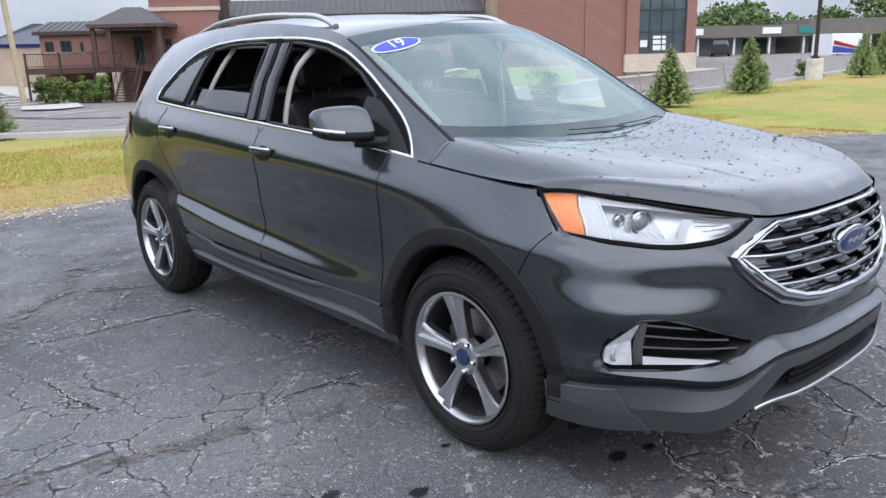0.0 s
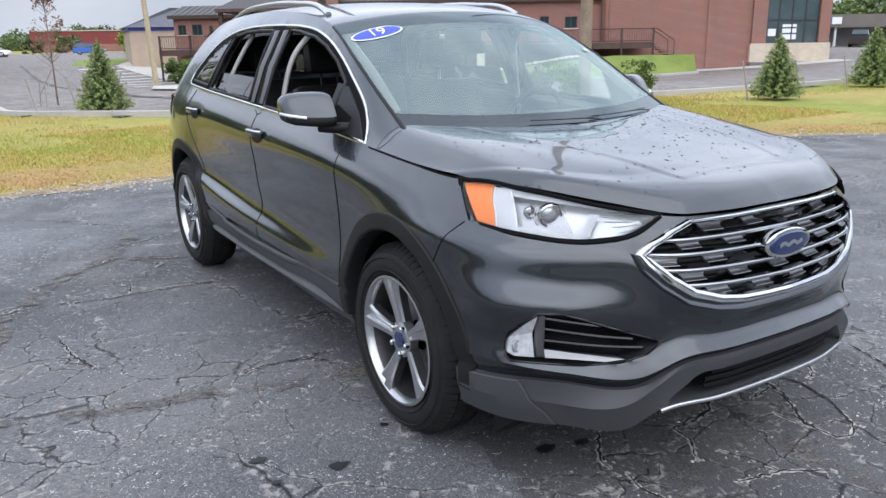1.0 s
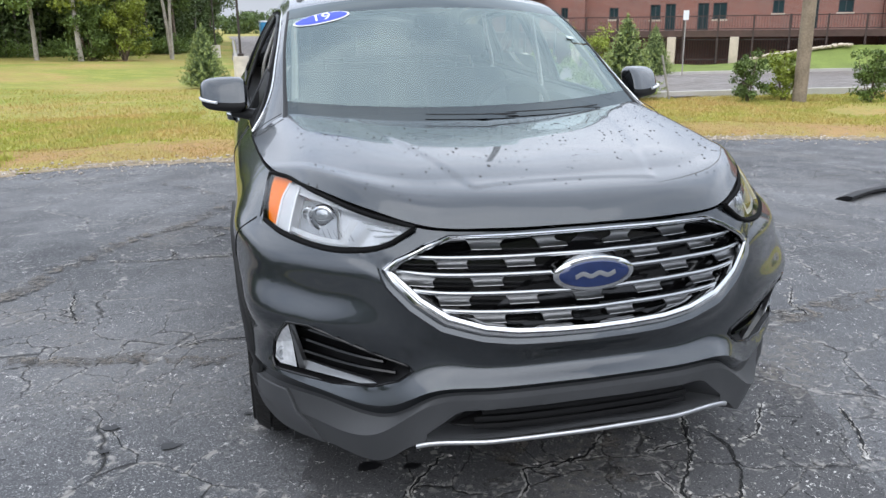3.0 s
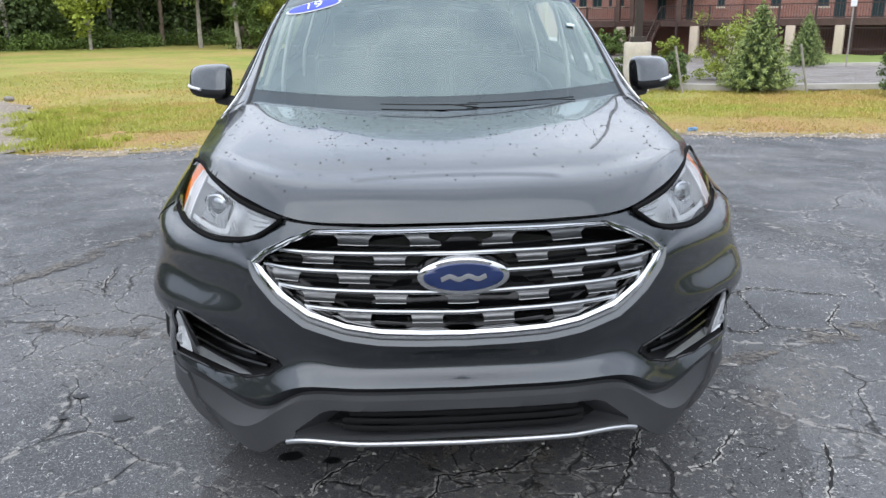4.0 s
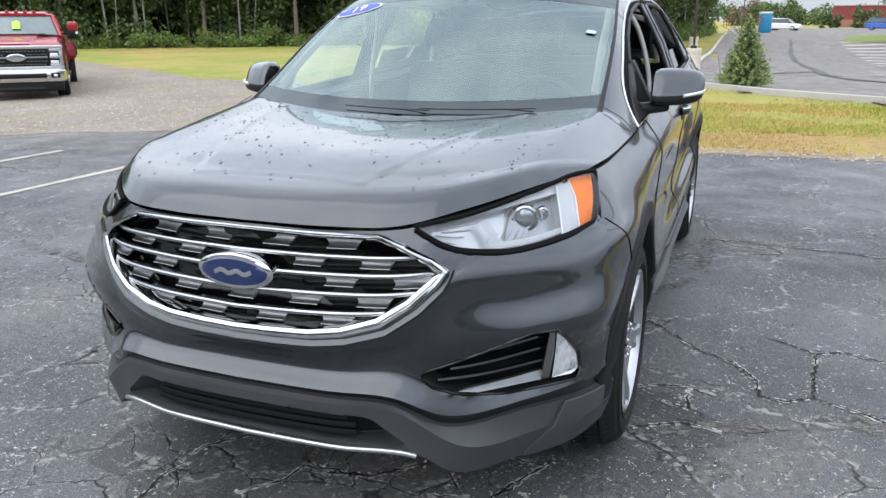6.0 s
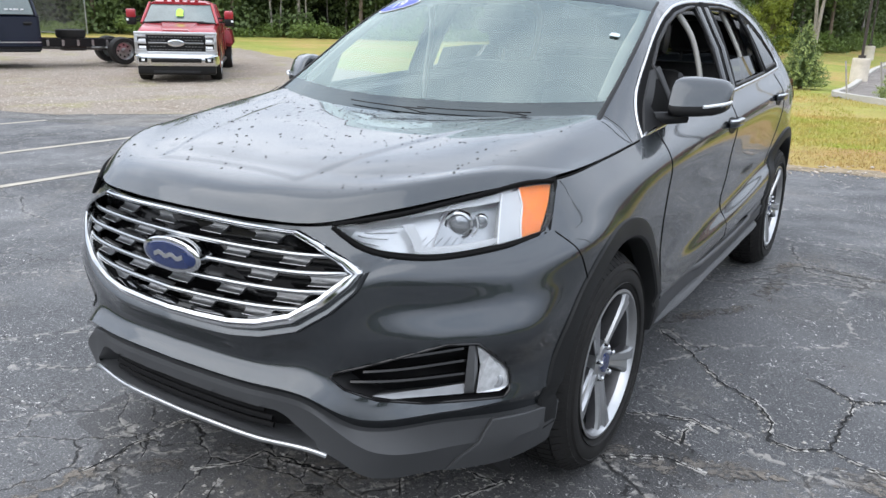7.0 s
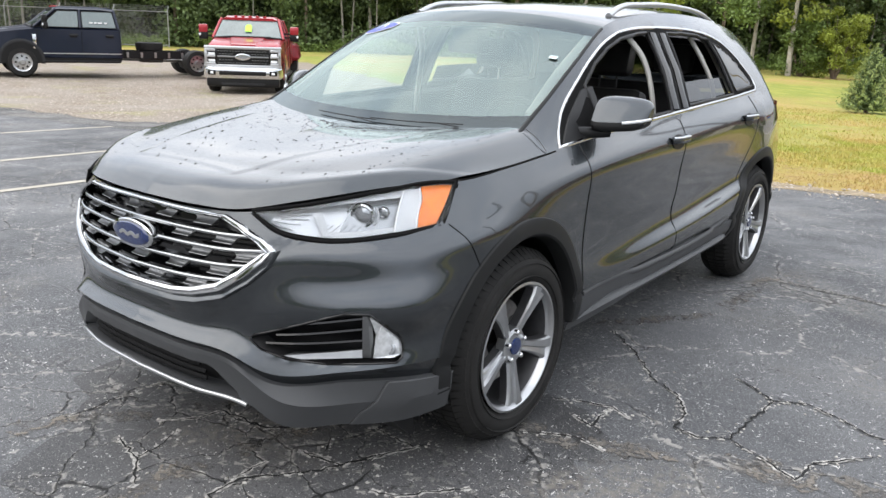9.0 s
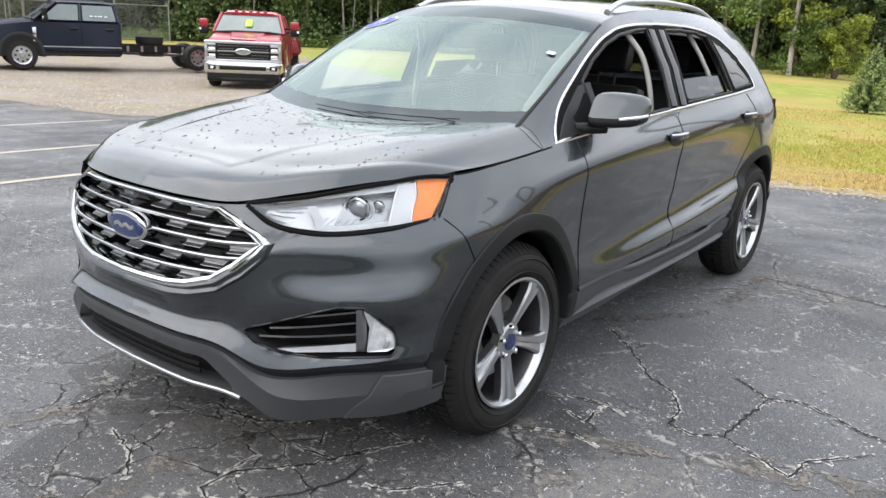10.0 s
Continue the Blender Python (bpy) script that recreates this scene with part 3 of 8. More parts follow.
CRACKS_RIGHT = [
    [(-1.84, 2.48), (-1.67, 2.42), (-1.48, 2.40), (-1.21, 2.40), (-0.96, 2.37), (-0.60, 2.33)],
    [(-1.45, 2.41), (-1.42, 2.55), (-1.47, 2.66)],
    [(-2.22, 2.39), (-2.10, 2.46), (-2.00, 2.50)],
    [(-1.60, 3.17), (-1.36, 3.33), (-1.18, 3.21), (-0.95, 3.10)],
    [(-1.22, 3.15), (-1.12, 2.98), (-1.20, 2.90)],
    [(-1.29, 0.84), (-1.17, 0.88), (-0.97, 0.86), (-0.77, 0.88)],
    [(-0.97, 0.86), (-0.80, 0.67)],
    [(-1.93, 1.85), (-1.89, 1.53), (-1.82, 1.28)],
]
crumbs = []
M_edge = mat("broken_edge", (0.36, 0.35, 0.33), 0.95, 0, 0.6, 40, 0.4, 60)
for q in CRACKS_SIDE + CRACKS_NOSE + CRACKS_FRONT + CRACKS_RIGHT:
    pts = []
    for (x0, y0), (x1, y1) in zip(q[:-1], q[1:]):
        k = max(3, int(math.hypot(x1 - x0, y1 - y0) / .018))
        for i in range(k):
            f = i / k
            j = .014 * noise.noise(Vector((x0 * 9 + f * 7, y0 * 9, 3))) + rb.uniform(-.004, .004)
            pts.append((x0 + (x1 - x0) * f - (y1 - y0) * j * 4, y0 + (y1 - y0) * f + (x1 - x0) * j * 4, 0))
    p = np.array(pts)
    tan = np.gradient(p, axis=0)
    nrm = np.stack([-tan[:, 1], tan[:, 0], 0 * tan[:, 0]], 1)
    nrm /= np.maximum(np.linalg.norm(nrm, axis=1), 1e-6)[:, None]
    rows = []
    for side in (-1, 1):
        for k in range(len(p)):
            end = min(1, (len(p) - 1 - k) / 6, k / 4 + .2)
            v = p[k] + nrm[k] * side * rb.uniform(.0012, .0075) * end
            rows.append((v[0], v[1], .0045))
            if rb.random() < .8:
                d = rb.gauss(0, .020)
                crumbs.append((p[k][0] + nrm[k][0] * d, p[k][1] + nrm[k][1] * d))
    ev, ef = [], []
    for k in range(len(p) - 1):
        if noise.noise(Vector((p[k][0] * 4, p[k][1] * 4, 8))) > rb.uniform(-.42, .28):
            i0 = len(ev)
            for q in (k, k + 1):
                for side in (-1, 1):
                    v = p[q] + nrm[q] * side * rb.uniform(.003, .017)
                    ev.append((v[0], v[1], .0035))
            ef.append((i0, i0 + 1, i0 + 3, i0 + 2))
    crack = obj("asphalt_crack", rows, grid_faces(2, len(p)), M_crack, smooth=False)
    if ef:
        obj("broken_edge", ev, ef, M_edge, crack, "pale broken edge", smooth=False)
    tagged(crack, "open jagged crack in the asphalt", "crack", kind="structure")
M_oil = mat("oil_stain", (0.010, 0.010, 0.011), 0.45, 0, 0.3, 30)
for x, y, r in ((-1.48, .07, .035), (-1.25, -.13, .045), (-.97, .05, .022), (-1.48, -.11, .022), (-.57, -.46, .05), (-.42, -.50, .035)):
    ring_pts = [(x + r * rb.uniform(.5, 1.2) * math.cos(a), y + r * rb.uniform(.35, .8) * math.sin(a), .004) for a in np.linspace(0, 2 * math.pi, 18, endpoint=False)]
    tagged(obj("oil_stain", ring_pts, [tuple(range(18))], M_oil, smooth=False), "small black oil stain on the asphalt", "stain", kind="structure")
for x, y1 in ((-4.85, 4.75), (-6.5, 4.5), (-8.85, 4.0), (-11.2, 3.4)):
    strip_on_ground("parking_line", [(x - .2, -8), (x - .1, -2), (x, y1)], .10, M_line, .005, .004, "faded cream parking line", "parking line")


# kerb and pavement along the far lot
def kerb(pts, w=.16, h=.13, name="kerb", label="pale concrete kerb"):
    p = curve([(x, y, 0) for x, y in pts], 10 * (len(pts) - 1))
    rows = []
    tan = np.gradient(p, axis=0)
    nrm = np.stack([-tan[:, 1], tan[:, 0], 0 * tan[:, 0]], 1)
    nrm /= np.linalg.norm(nrm, axis=1)[:, None]
    for a, z in ((-w / 2, -.1), (-w / 2, h), (w / 2, h), (w / 2, -.1)):
        for i in range(len(p)):
            v = p[i] + nrm[i] * a
            rows.append((v[0], v[1], gz(v[0], v[1]) + z))
    return tagged(obj(name, rows, grid_faces(4, len(p)), M_conc, angle=30), label, "kerb", kind="structure")


kerb([(-1.7, 95), (-1.2, 50), (-.85, 30), (-.75, 24), (-.62, 20.5), (.5, 17.4), (2.0, 15.1), (4.2, 13.4), (6.0, 12.4), (10.0, 11.8), (18.6, 11.3), (36, 14.1), (60, 19)], .18, .10)

# ---- the grey car ----
car = thing("parked_car", label="dark grey metallic crossover with raindrops and lowered windows on cracked asphalt", category="car")

# feature lines of the lower body, from the middle of the nose round the corner and back along the side
line_a = [(0, -.870, .305), (.28, -.860, .302), (.47, -.835, .290), (.555, -.800, .250), (.69, -.660, .240), (.80, -.515, .240), (.84, -.40, .245), (.86, 0, .26), (.86, .45, .27), (.86, 1.45, .28), (.86, 2.45, .29), (.86, 2.85, .30), (.84, 3.3, .33), (.70, 3.60, .36), (0, 3.68, .36)]
line_b = [(0, -.990, .350), (.28, -.974, .347), (.500, -.918, .330), (.570, -.872, .272), (.715, -.705, .254), (.845, -.535, .256), (.893, -.42, .270), (.92, 0, .35), (.915, .45, .315), (.915, 1.45, .340), (.915, 2.45, .37), (.92, 2.85, .38), (.89, 3.3, .42), (.76, 3.64, .45), (0, 3.76, .45)]
line_r = [(0, -1.006, .482), (.28, -.992, .481), (.432, -.958, .472), (.610, -.876, .358), (.772, -.682, .342), (.890, -.520, .350), (.918, -.42, .352), (.938, 0, .40), (.936, .45, .385), (.936, 1.45, .395), (.936, 2.45, .41), (.936, 2.85, .42), (.905, 3.3, .46), (.775, 3.64, .49), (0, 3.765, .49)]
line_c = [(0, -1.004, .497), (.28, -.990, .495), (.427, -.958, .488), (.552, -.884, .411), (.738, -.712, .413), (.880, -.540, .414), (.922, -.42, .410), (.945, 0, .45), (.945, .45, .457), (.945, 1.45, .457), (.945, 2.45, .465), (.945, 2.85, .47), (.91, 3.3, .50), (.78, 3.64, .52), (0, 3.76, .52)]
line_d = [(0, -1.014, .522), (.28, -1.000, .521), (.440, -.970, .517), (.564, -.896, .452), (.742, -.746, .459), (.884, -.578, .476), (.930, -.42, .475), (.957, 0, .53), (.949, .45, .490), (.946, 1.45, .487), (.950, 2.45, .520), (.962, 2.85, .55), (.90, 3.3, .58), (.80, 3.66, .60), (0, 3.78, .60)]
line_e = [(0, -.972, .562), (.28, -.960, .561), (.44, -.930, .558), (.575, -.858, .520), (.728, -.716, .522), (.876, -.566, .538), (.931, -.42, .57), (.957, 0, .63), (.944, .45, .545), (.948, 1.45, .549), (.953, 2.40, .632), (.958, 2.85, .69), (.90, 3.3, .70), (.80, 3.66, .71), (0, 3.78, .70)]
line_m = [(0, -.980, .600), (.28, -.964, .603), (.455, -.918, .626), (.604, -.862, .660), (.772, -.747, .667), (.913, -.584, .677), (.940, -.41, .70), (.957, 0, .735), (.934, .45, .620), (.913, 1.45, .612), (.921, 2.45, .700), (.955, 2.85, .765), (.896, 3.3, .765), (.80, 3.65, .775), (0, 3.765, .775)]
line_n = [(0, -.990, .620), (.28, -.970, .625), (.460, -.921, .660), (.583, -.857, .740), (.739, -.732, .748), (.888, -.563, .762), (.936, -.405, .78), (.953, 0, .80), (.933, .45, .78), (.922, 1.45, .78), (.925, 2.45, .80), (.953, 2.85, .815), (.893, 3.3, .81), (.80, 3.645, .81), (0, 3.75, .81)]
line_f = [(0, -.996, .640), (.28, -.974, .648), (.462, -.924, .700), (.568, -.855, .812), (.725, -.727, .826), (.866, -.548, .840), (.928, -.40, .85), (.948, 0, .86), (.938, .45, .87), (.930, 1.45, .88), (.931, 2.45, .89), (.948, 2.85, .89), (.89, 3.3, .86), (.80, 3.64, .85), (0, 3.74, .85)]
line_g = [(0, -.952, .860), (.28, -.932, .860), (.462, -.898, .862), (.608, -.798, .868), (.742, -.659, .875), (.840, -.498, .886), (.890, -.37, .90), (.925, 0, .945), (.940, .45, .985), (.938, 1.45, 1.035), (.930, 2.45, 1.085), (.918, 2.85, 1.10), (.855, 3.28, 1.10), (.74, 3.52, 1.06), (0, 3.70, 1.02)]
line_h = [(0, -.932, .938), (.28, -.915, .938), (.436, -.868, .943), (.583, -.742, .974), (.705, -.555, 1.004), (.795, -.345, 1.022), (.822, -.24, 1.024), (.850, 0, 1.046), (.872, .45, 1.090), (.882, 1.45, 1.140), (.872, 2.45, 1.185), (.855, 2.85, 1.205), (.80, 3.26, 1.20), (.70, 3.42, 1.17), (0, 3.58, 1.12)]

LOW, LIP, RIDGE, CLADTOP, HEM, SHELF, SHOULDER, FLANK, LAMPLINE, WAIST, BELT = [spline(q) for q in (line_a, line_b, line_r, line_c, line_d, line_e, line_m, line_n, line_f, line_g, line_h)]
STEPS = [16, 12, 14, 16, 16, 12, 30, 30, 50, 50, 24, 24, 12, 12]
KS = np.concatenate([np.linspace(i, i + 1, s, endpoint=False) for i, s in enumerate(STEPS)] + [[14.0]])
VS = np.concatenate([np.linspace(i, i + 1, s, endpoint=False) for i, s in enumerate([8, 8, 8, 6, 8, 10])] + [[6.0]])
NK = len(KS)


def blend(a, b, steps):
    return [a + (b - a) * f for f in steps]


low, lip, ridge, cladtop, hem = (q(KS) for q in (LOW, LIP, RIDGE, CLADTOP, HEM))
away = cladtop - np.array((0, 1.3, 0))
away[:, 2] = 0
away /= np.linalg.norm(away, axis=1)[:, None]
tuck = cladtop - away * .030 + np.array((0, 0, .004))
clad = blend(low, lip, (0, .33, .66)) + blend(lip, ridge, (0, .17, .34, .5, .67, .84, .96)) + blend(ridge, cladtop, (0, .06, .35, .65, .93)) + [cladtop, tuck]
under = blend(cladtop - away * .018, hem - away * .007, (0, .35, .7, .94)) + [hem - away * .0015 - np.array((0, 0, .001))]
ribs = [q(KS) for q in (HEM, SHELF, SHOULDER, FLANK, LAMPLINE, WAIST, BELT)]
upper = np.stack([spline(np.array([q[j] for q in ribs]))(VS) for j in range(NK)], 1)
NC = len(clad)
SK = np.concatenate([np.array(clad), np.array(under), upper], 0)
NV = len(SK)
SV = SK.reshape(-1, 3).copy()
SF = np.array([q for q in grid_faces(NV, NK) if q[0] // NK != NC - 1])
TREE = BVHTree.FromPolygons([Vector(v) for v in SV], [tuple(q) for q in SF])


def side_x(y, z):
    """The body side's x at (y, z)."""
    hit = TREE.ray_cast(Vector((2.0, y, z)), Vector((-1, 0, 0)))[0]
    return hit.x if hit else 0.9


def front_y(x, z):
    """The nose's y at (x, z)."""
    hit = TREE.ray_cast(Vector((max(x, 0.0005), -3.0, z)), Vector((0, 1, 0)))[0]
    return hit.y if hit else -0.9


def on_side(pts, out=0.0):
    return np.array([(side_x(y, z) + out, y, z) for y, z in pts])


WHEEL_Z, ARCH_R, FLARE_R = 0.366, 0.402, 0.470
ARCH_Z, ARCH_DY = 0.400, -0.016      # the arches sit above and ahead of the axles
AXLES = (0.0, 2.849)
ring = np.linspace(0, 2 * math.pi, 60, endpoint=False)
grille_out = [(0, .658), (.10, .658), (.22, .662), (.31, .673), (.41, .702), (.485, .754), (.535, .806), (.555, .838), (.52, .868), (.45, .905), (.385, .930), (0, .932)]
lamp_out = [(.472, .948), (.53, .905), (.575, .882), (.62, .870), (.70, .871), (.77, .877), (.832, .886), (.860, .899), (.846, .945), (.822, 1.012), (.815, 1.040), (.790, 1.038), (.705, 1.014), (.585, .984)]
fog_out = [(.818, .660), (.838, .628), (.856, .560), (.862, .500), (.855, .484), (.70, .481), (.60, .494), (.53, .522), (.492, .553), (.505, .566), (.60, .600), (.70, .640), (.76, .660)]
intake_out = [(0, .361), (.46, .348), (.480, .356), (.385, .438), (.36, .447), (0, .452)]

skin = SF
for ay in AXLES:
    circ = [(ay + ARCH_DY + ARCH_R * math.cos(a), ARCH_Z + ARCH_R * math.sin(a)) for a in ring]
    _, skin = split_skin(SV, skin, circ, (1, 2), lambda c: c[:, 0] > 0.5)
_, skin = split_skin(SV, skin, grille_out, (0, 2), lambda c: c[:, 1] < -0.3)
_, skin = split_skin(SV, skin, lamp_out, (0, 2), lambda c: c[:, 1] < -0.285)
_, skin = split_skin(SV, skin, fog_out, (0, 2), lambda c: c[:, 1] < -0.3)
_, skin = split_skin(SV, skin, intake_out, (0, 2), lambda c: c[:, 1] < -0.7)

lev = skin[:, 0] // NK                   # row of each face
stn = KS[skin[:, 0] % NK]                # station of each face
cen = SV[skin].mean(1)
is_clad = lev < NC
front = (stn < 7) & (cen[:, 1] < np.where(cen[:, 2] > 0.8, -0.395 + (0.886 - cen[:, 2]) * 1.12, -0.30))
regions = {
    "front_bumper": ~is_clad & front,
    "fender": ~is_clad & ~front & (stn < 8),
    "front_door": ~is_clad & (stn >= 8) & (stn < 9),
    "rear_door": ~is_clad & (stn >= 9) & (stn < 10.15),
    "quarter_panel": ~is_clad & (stn >= 10.15) & (stn < 12.6),
    "tailgate": ~is_clad & (stn >= 12.6),
    "front_valance": is_clad & (stn < 7),
    "sill_cladding": is_clad & (stn >= 7) & (stn < 11),
    "rear_valance": is_clad & (stn >= 11),
}
WHOLE = {"front_bumper", "tailgate", "front_valance", "rear_valance"}
for nm, keep in regions.items():
    v, q = used(SV, skin[keep])
    m = M_clad if "val" in nm or "clad" in nm else M_paint
    if nm in WHOLE:
        n = len(v)
        bm = bmesh.new()
        bv = [bm.verts.new(p) for p in v] + [bm.verts.new(p) for p in flip_x(v)]
        for f in q:
            bm.faces.new([bv[i] for i in f])
            bm.faces.new([bv[i + n] for i in reversed(f)])
        bmesh.ops.remove_doubles(bm, verts=bm.verts, dist=0.0008)
        part(nm, bm, m, car, angle=20 if m is M_clad else 38)
    else:
        obj(nm, v, q, m, car, angle=22 if m is M_clad else 50)
        obj(nm, flip_x(v), q[:, ::-1], m, car, angle=22 if m is M_clad else 50)

# hood
hood_f = [(0, -.929, .946), (.25, -.913, .946), (.42, -.880, .952), (.575, -.748, .984), (.705, -.553, 1.014), (.805, -.31, 1.027)]
hood_1 = [(0, -.895, .985), (.25, -.880, .987), (.42, -.838, .993), (.57, -.705, 1.024), (.70, -.505, 1.046), (.818, -.265, 1.033)]
hood_2 = [(0, -.70, 1.042), (.25, -.69, 1.045), (.42, -.66, 1.047), (.57, -.56, 1.055), (.705, -.39, 1.066), (.832, -.18, 1.037)]
hood_3 = [(0, -.35, 1.091), (.25, -.345, 1.096), (.43, -.32, 1.099), (.58, -.26, 1.104), (.725, -.16, 1.096), (.846, -.03, 1.046)]
hood_4 = [(0, .035, 1.114), (.25, .05, 1.121), (.45, .095, 1.132), (.62, .17, 1.145), (.742, .240, 1.144), (.864, .215, 1.070)]
hw = np.concatenate([np.linspace(i, i + 1, s, endpoint=False) for i, s in enumerate([14, 26, 26, 14, 14])] + [[5.0]])
hs = np.concatenate([np.linspace(i, i + 1, s, endpoint=False) for i, s in enumerate([10, 34, 24, 24])] + [[4.0]])
hc = np.array([spline(q)(hw) for q in (hood_f, hood_1, hood_2, hood_3, hood_4)])
HD = np.stack([spline(hc[:, j])(hs) for j in range(len(hw))], 1)


def ramp(a, b, t):
    t = np.clip((t - a) / (b - a), 0, 1)
    return t * t * (3 - 2 * t)


edge_x = 0.287 + (HD[..., 1] + .735) * 0.263
dome = (1 - ramp(-.016, .022, HD[..., 0] - edge_x)) * ramp(-.765, -.735, HD[..., 1] + .03 * (HD[..., 0] / .29) ** 2)
HD[..., 2] += 0.0025 * dome
half = HD.reshape(-1, 3)
nh = len(half)
hq = np.array(grid_faces(len(hs), len(hw)))
bm = bmesh.new()
bv = [bm.verts.new(p) for p in half] + [bm.verts.new(p) for p in flip_x(half)]
for f in hq:
    bm.faces.new([bv[i] for i in reversed(f)])
    bm.faces.new([bv[i + nh] for i in f])
bmesh.ops.remove_doubles(bm, verts=bm.verts, dist=0.0008)
part("hood", bm, M_paint, car, angle=60)

# cabin: side windows, pillars, roof and windscreen
roof_r = [(.16, .748, 1.115), (.24, .735, 1.150), (.45, .720, 1.262), (.70, .697, 1.400), (1.0, .655, 1.540), (1.25, .632, 1.593), (1.7, .615, 1.632), (2.2, .600, 1.637), (2.7, .575, 1.615), (3.1, .55, 1.57), (3.35, .53, 1.49), (3.6, .50, 1.18)]
roof_c = [(.16, 1.085), (.24, 1.115), (.45, 1.255), (.70, 1.425), (1.0, 1.598), (1.2, 1.645), (1.5, 1.672), (1.9, 1.684), (2.3, 1.682), (2.8, 1.655), (3.2, 1.605), (3.4, 1.53), (3.6, 1.15)]
roof_bow = [(.16, .22), (.24, .21), (.7, .14), (1.05, .10), (1.7, .0), (3.0, .0), (3.6, -.1)]
gy = np.concatenate([np.linspace(.16, 1.02, 60), np.linspace(1.02, 3.0, 124)[1:], np.linspace(3.0, 3.6, 30)[1:]])
NB, NR = 30, 18
kk = np.linspace(6.5, 13.2, 400)
bxyz = BELT(kk)
GV = []
for y in gy:
    b = np.array([np.interp(y, bxyz[:, 1], bxyz[:, i]) for i in range(3)])
    rx, rz = interp(roof_r, y)
    cz = interp(roof_c, y)[0]
    bow = interp(roof_bow, y)[0]
    for j in range(NB):
        w = j / NB
        x, z = b[0] + (rx - b[0]) * w, b[2] + (rz - b[2]) * w
        bulge = 0.16 * (rz - b[2]) * w * (1 - w) * (1 + w)
        GV.append((x + bulge, y, z + bulge * 0.25))
    for j in range(NR + 1):
        x = rx * (1 - j / NR)
        z = rz + (cz - rz) * (1 - (x / rx) ** 2.3)
        GV.append((x, y - bow * (1 - (x / rx) ** 2), z))
GV = np.array(GV)
NG = NB + NR + 1
GF = np.array(grid_faces(len(gy), NG))
GTREE = BVHTree.FromPolygons([Vector(v) for v in GV], [tuple(q) for q in GF])
gcol, grow = GF[:, 0] % NG, GF[:, 0] // NG
cy = (gy[grow] + gy[grow + 1]) / 2
side_f, top_f = GF[gcol < NB], GF[gcol >= NB]
tc, ty = gcol[gcol >= NB] - NB, cy[gcol >= NB]
dlo = [(.318, 1.082), (.43, 1.187), (.62, 1.312), (.80, 1.412), (.95, 1.478), (1.10, 1.520), (1.30, 1.545), (1.56, 1.556), (1.85, 1.558), (2.10, 1.550), (2.33, 1.527), (2.50, 1.487), (2.64, 1.415), (2.75, 1.330), (2.808, 1.275), (2.815, 1.240), (2.78, 1.216), (2.45, 1.198), (1.95, 1.176), (1.45, 1.153), (.95, 1.129), (.60, 1.108)]
win_f = [(.66, 1.128), (.66, 1.300), (.80, 1.386), (.95, 1.452), (1.10, 1.494), (1.30, 1.520), (1.415, 1.528), (1.42, 1.30), (1.405, 1.160), (1.0, 1.142)]
win_r = [(1.630, 1.178), (1.648, 1.530), (1.85, 1.534), (2.05, 1.528), (2.235, 1.508), (2.285, 1.40), (2.335, 1.207)]
win_q = [(2.40, 1.222), (2.33, 1.40), (2.29, 1.485), (2.40, 1.468), (2.53, 1.425), (2.64, 1.355), (2.735, 1.275), (2.745, 1.243)]
every = lambda c: c[:, 0] > 0.3
dlo_in, paint_side = split_skin(GV, side_f, dlo, (1, 2), every)
_, dlo_in = split_skin(GV, dlo_in, win_f, (1, 2), every)
_, dlo_in = split_skin(GV, dlo_in, win_r, (1, 2), every)
pane_q, dlo_in = split_skin(GV, dlo_in, win_q, (1, 2), every)
ws_top = ty < 1.02
rear_zone = (ty > 3.12) & (ty < 3.56) & (tc > 1)
parts_g = [("pillar_panel", paint_side, M_paint), ("window_frame", dlo_in, M_rubber), ("quarter_window", pane_q, M_tint)]
for nm, fc, m in parts_g:
    v, q = used(GV, fc)
    obj(nm, v, q[:, ::-1], m, car, angle=50)
    obj(nm, flip_x(v), q, m, car, angle=50)


def symmetric(nm, V, F, m, label="", lift=0.0, angle=60):
    v, q = used(V, F)
    n = len(v)
    bm = bmesh.new()
    bv = [bm.verts.new(p) for p in v] + [bm.verts.new(p) for p in flip_x(v)]
    for f in q:
        bm.faces.new([bv[i] for i in reversed(f)])
        bm.faces.new([bv[i + n] for i in f])
    bmesh.ops.remove_doubles(bm, verts=bm.verts, dist=0.0008)
    if lift:
        bm.normal_update()
        for b in bm.verts:
            b.co += b.normal * lift
    return part(nm, bm, m, car, label, angle=angle)


frit = ws_top & ((ty < .315) | (ty > .905))
symmetric("roof", GV, top_f[~ws_top & ~rear_zone], M_paint)
symmetric("windscreen_border", GV, top_f[frit], M_frit, "dark shaded band of the windscreen")
screen = symmetric("windscreen", GV, top_f[ws_top & ~frit], M_glass, "clear windscreen mirroring pale sky")
screen.visible_shadow = False
rear_glass = symmetric("rear_window", GV, top_f[rear_zone], M_tint)
rear_glass.visible_shadow = False
spoil = [(x, 3.30 + .05 * (1 - (x / .53) ** 2), 1.535 + .045 * (1 - (x / .53) ** 2)) for x in np.linspace(-.53, .53, 24)]
tube("spoiler", spoil, .03, M_gloss, car, 8, flat=(.085, .017, (0, .25, 1)), label="gloss black roof spoiler")
inner = GV.copy()
inner[:, 2] -= 0.035
inner[:, 0] *= 0.97
symmetric("headliner", inner, top_f[(ty > 1.0) & (ty < 3.12)], M_lining)


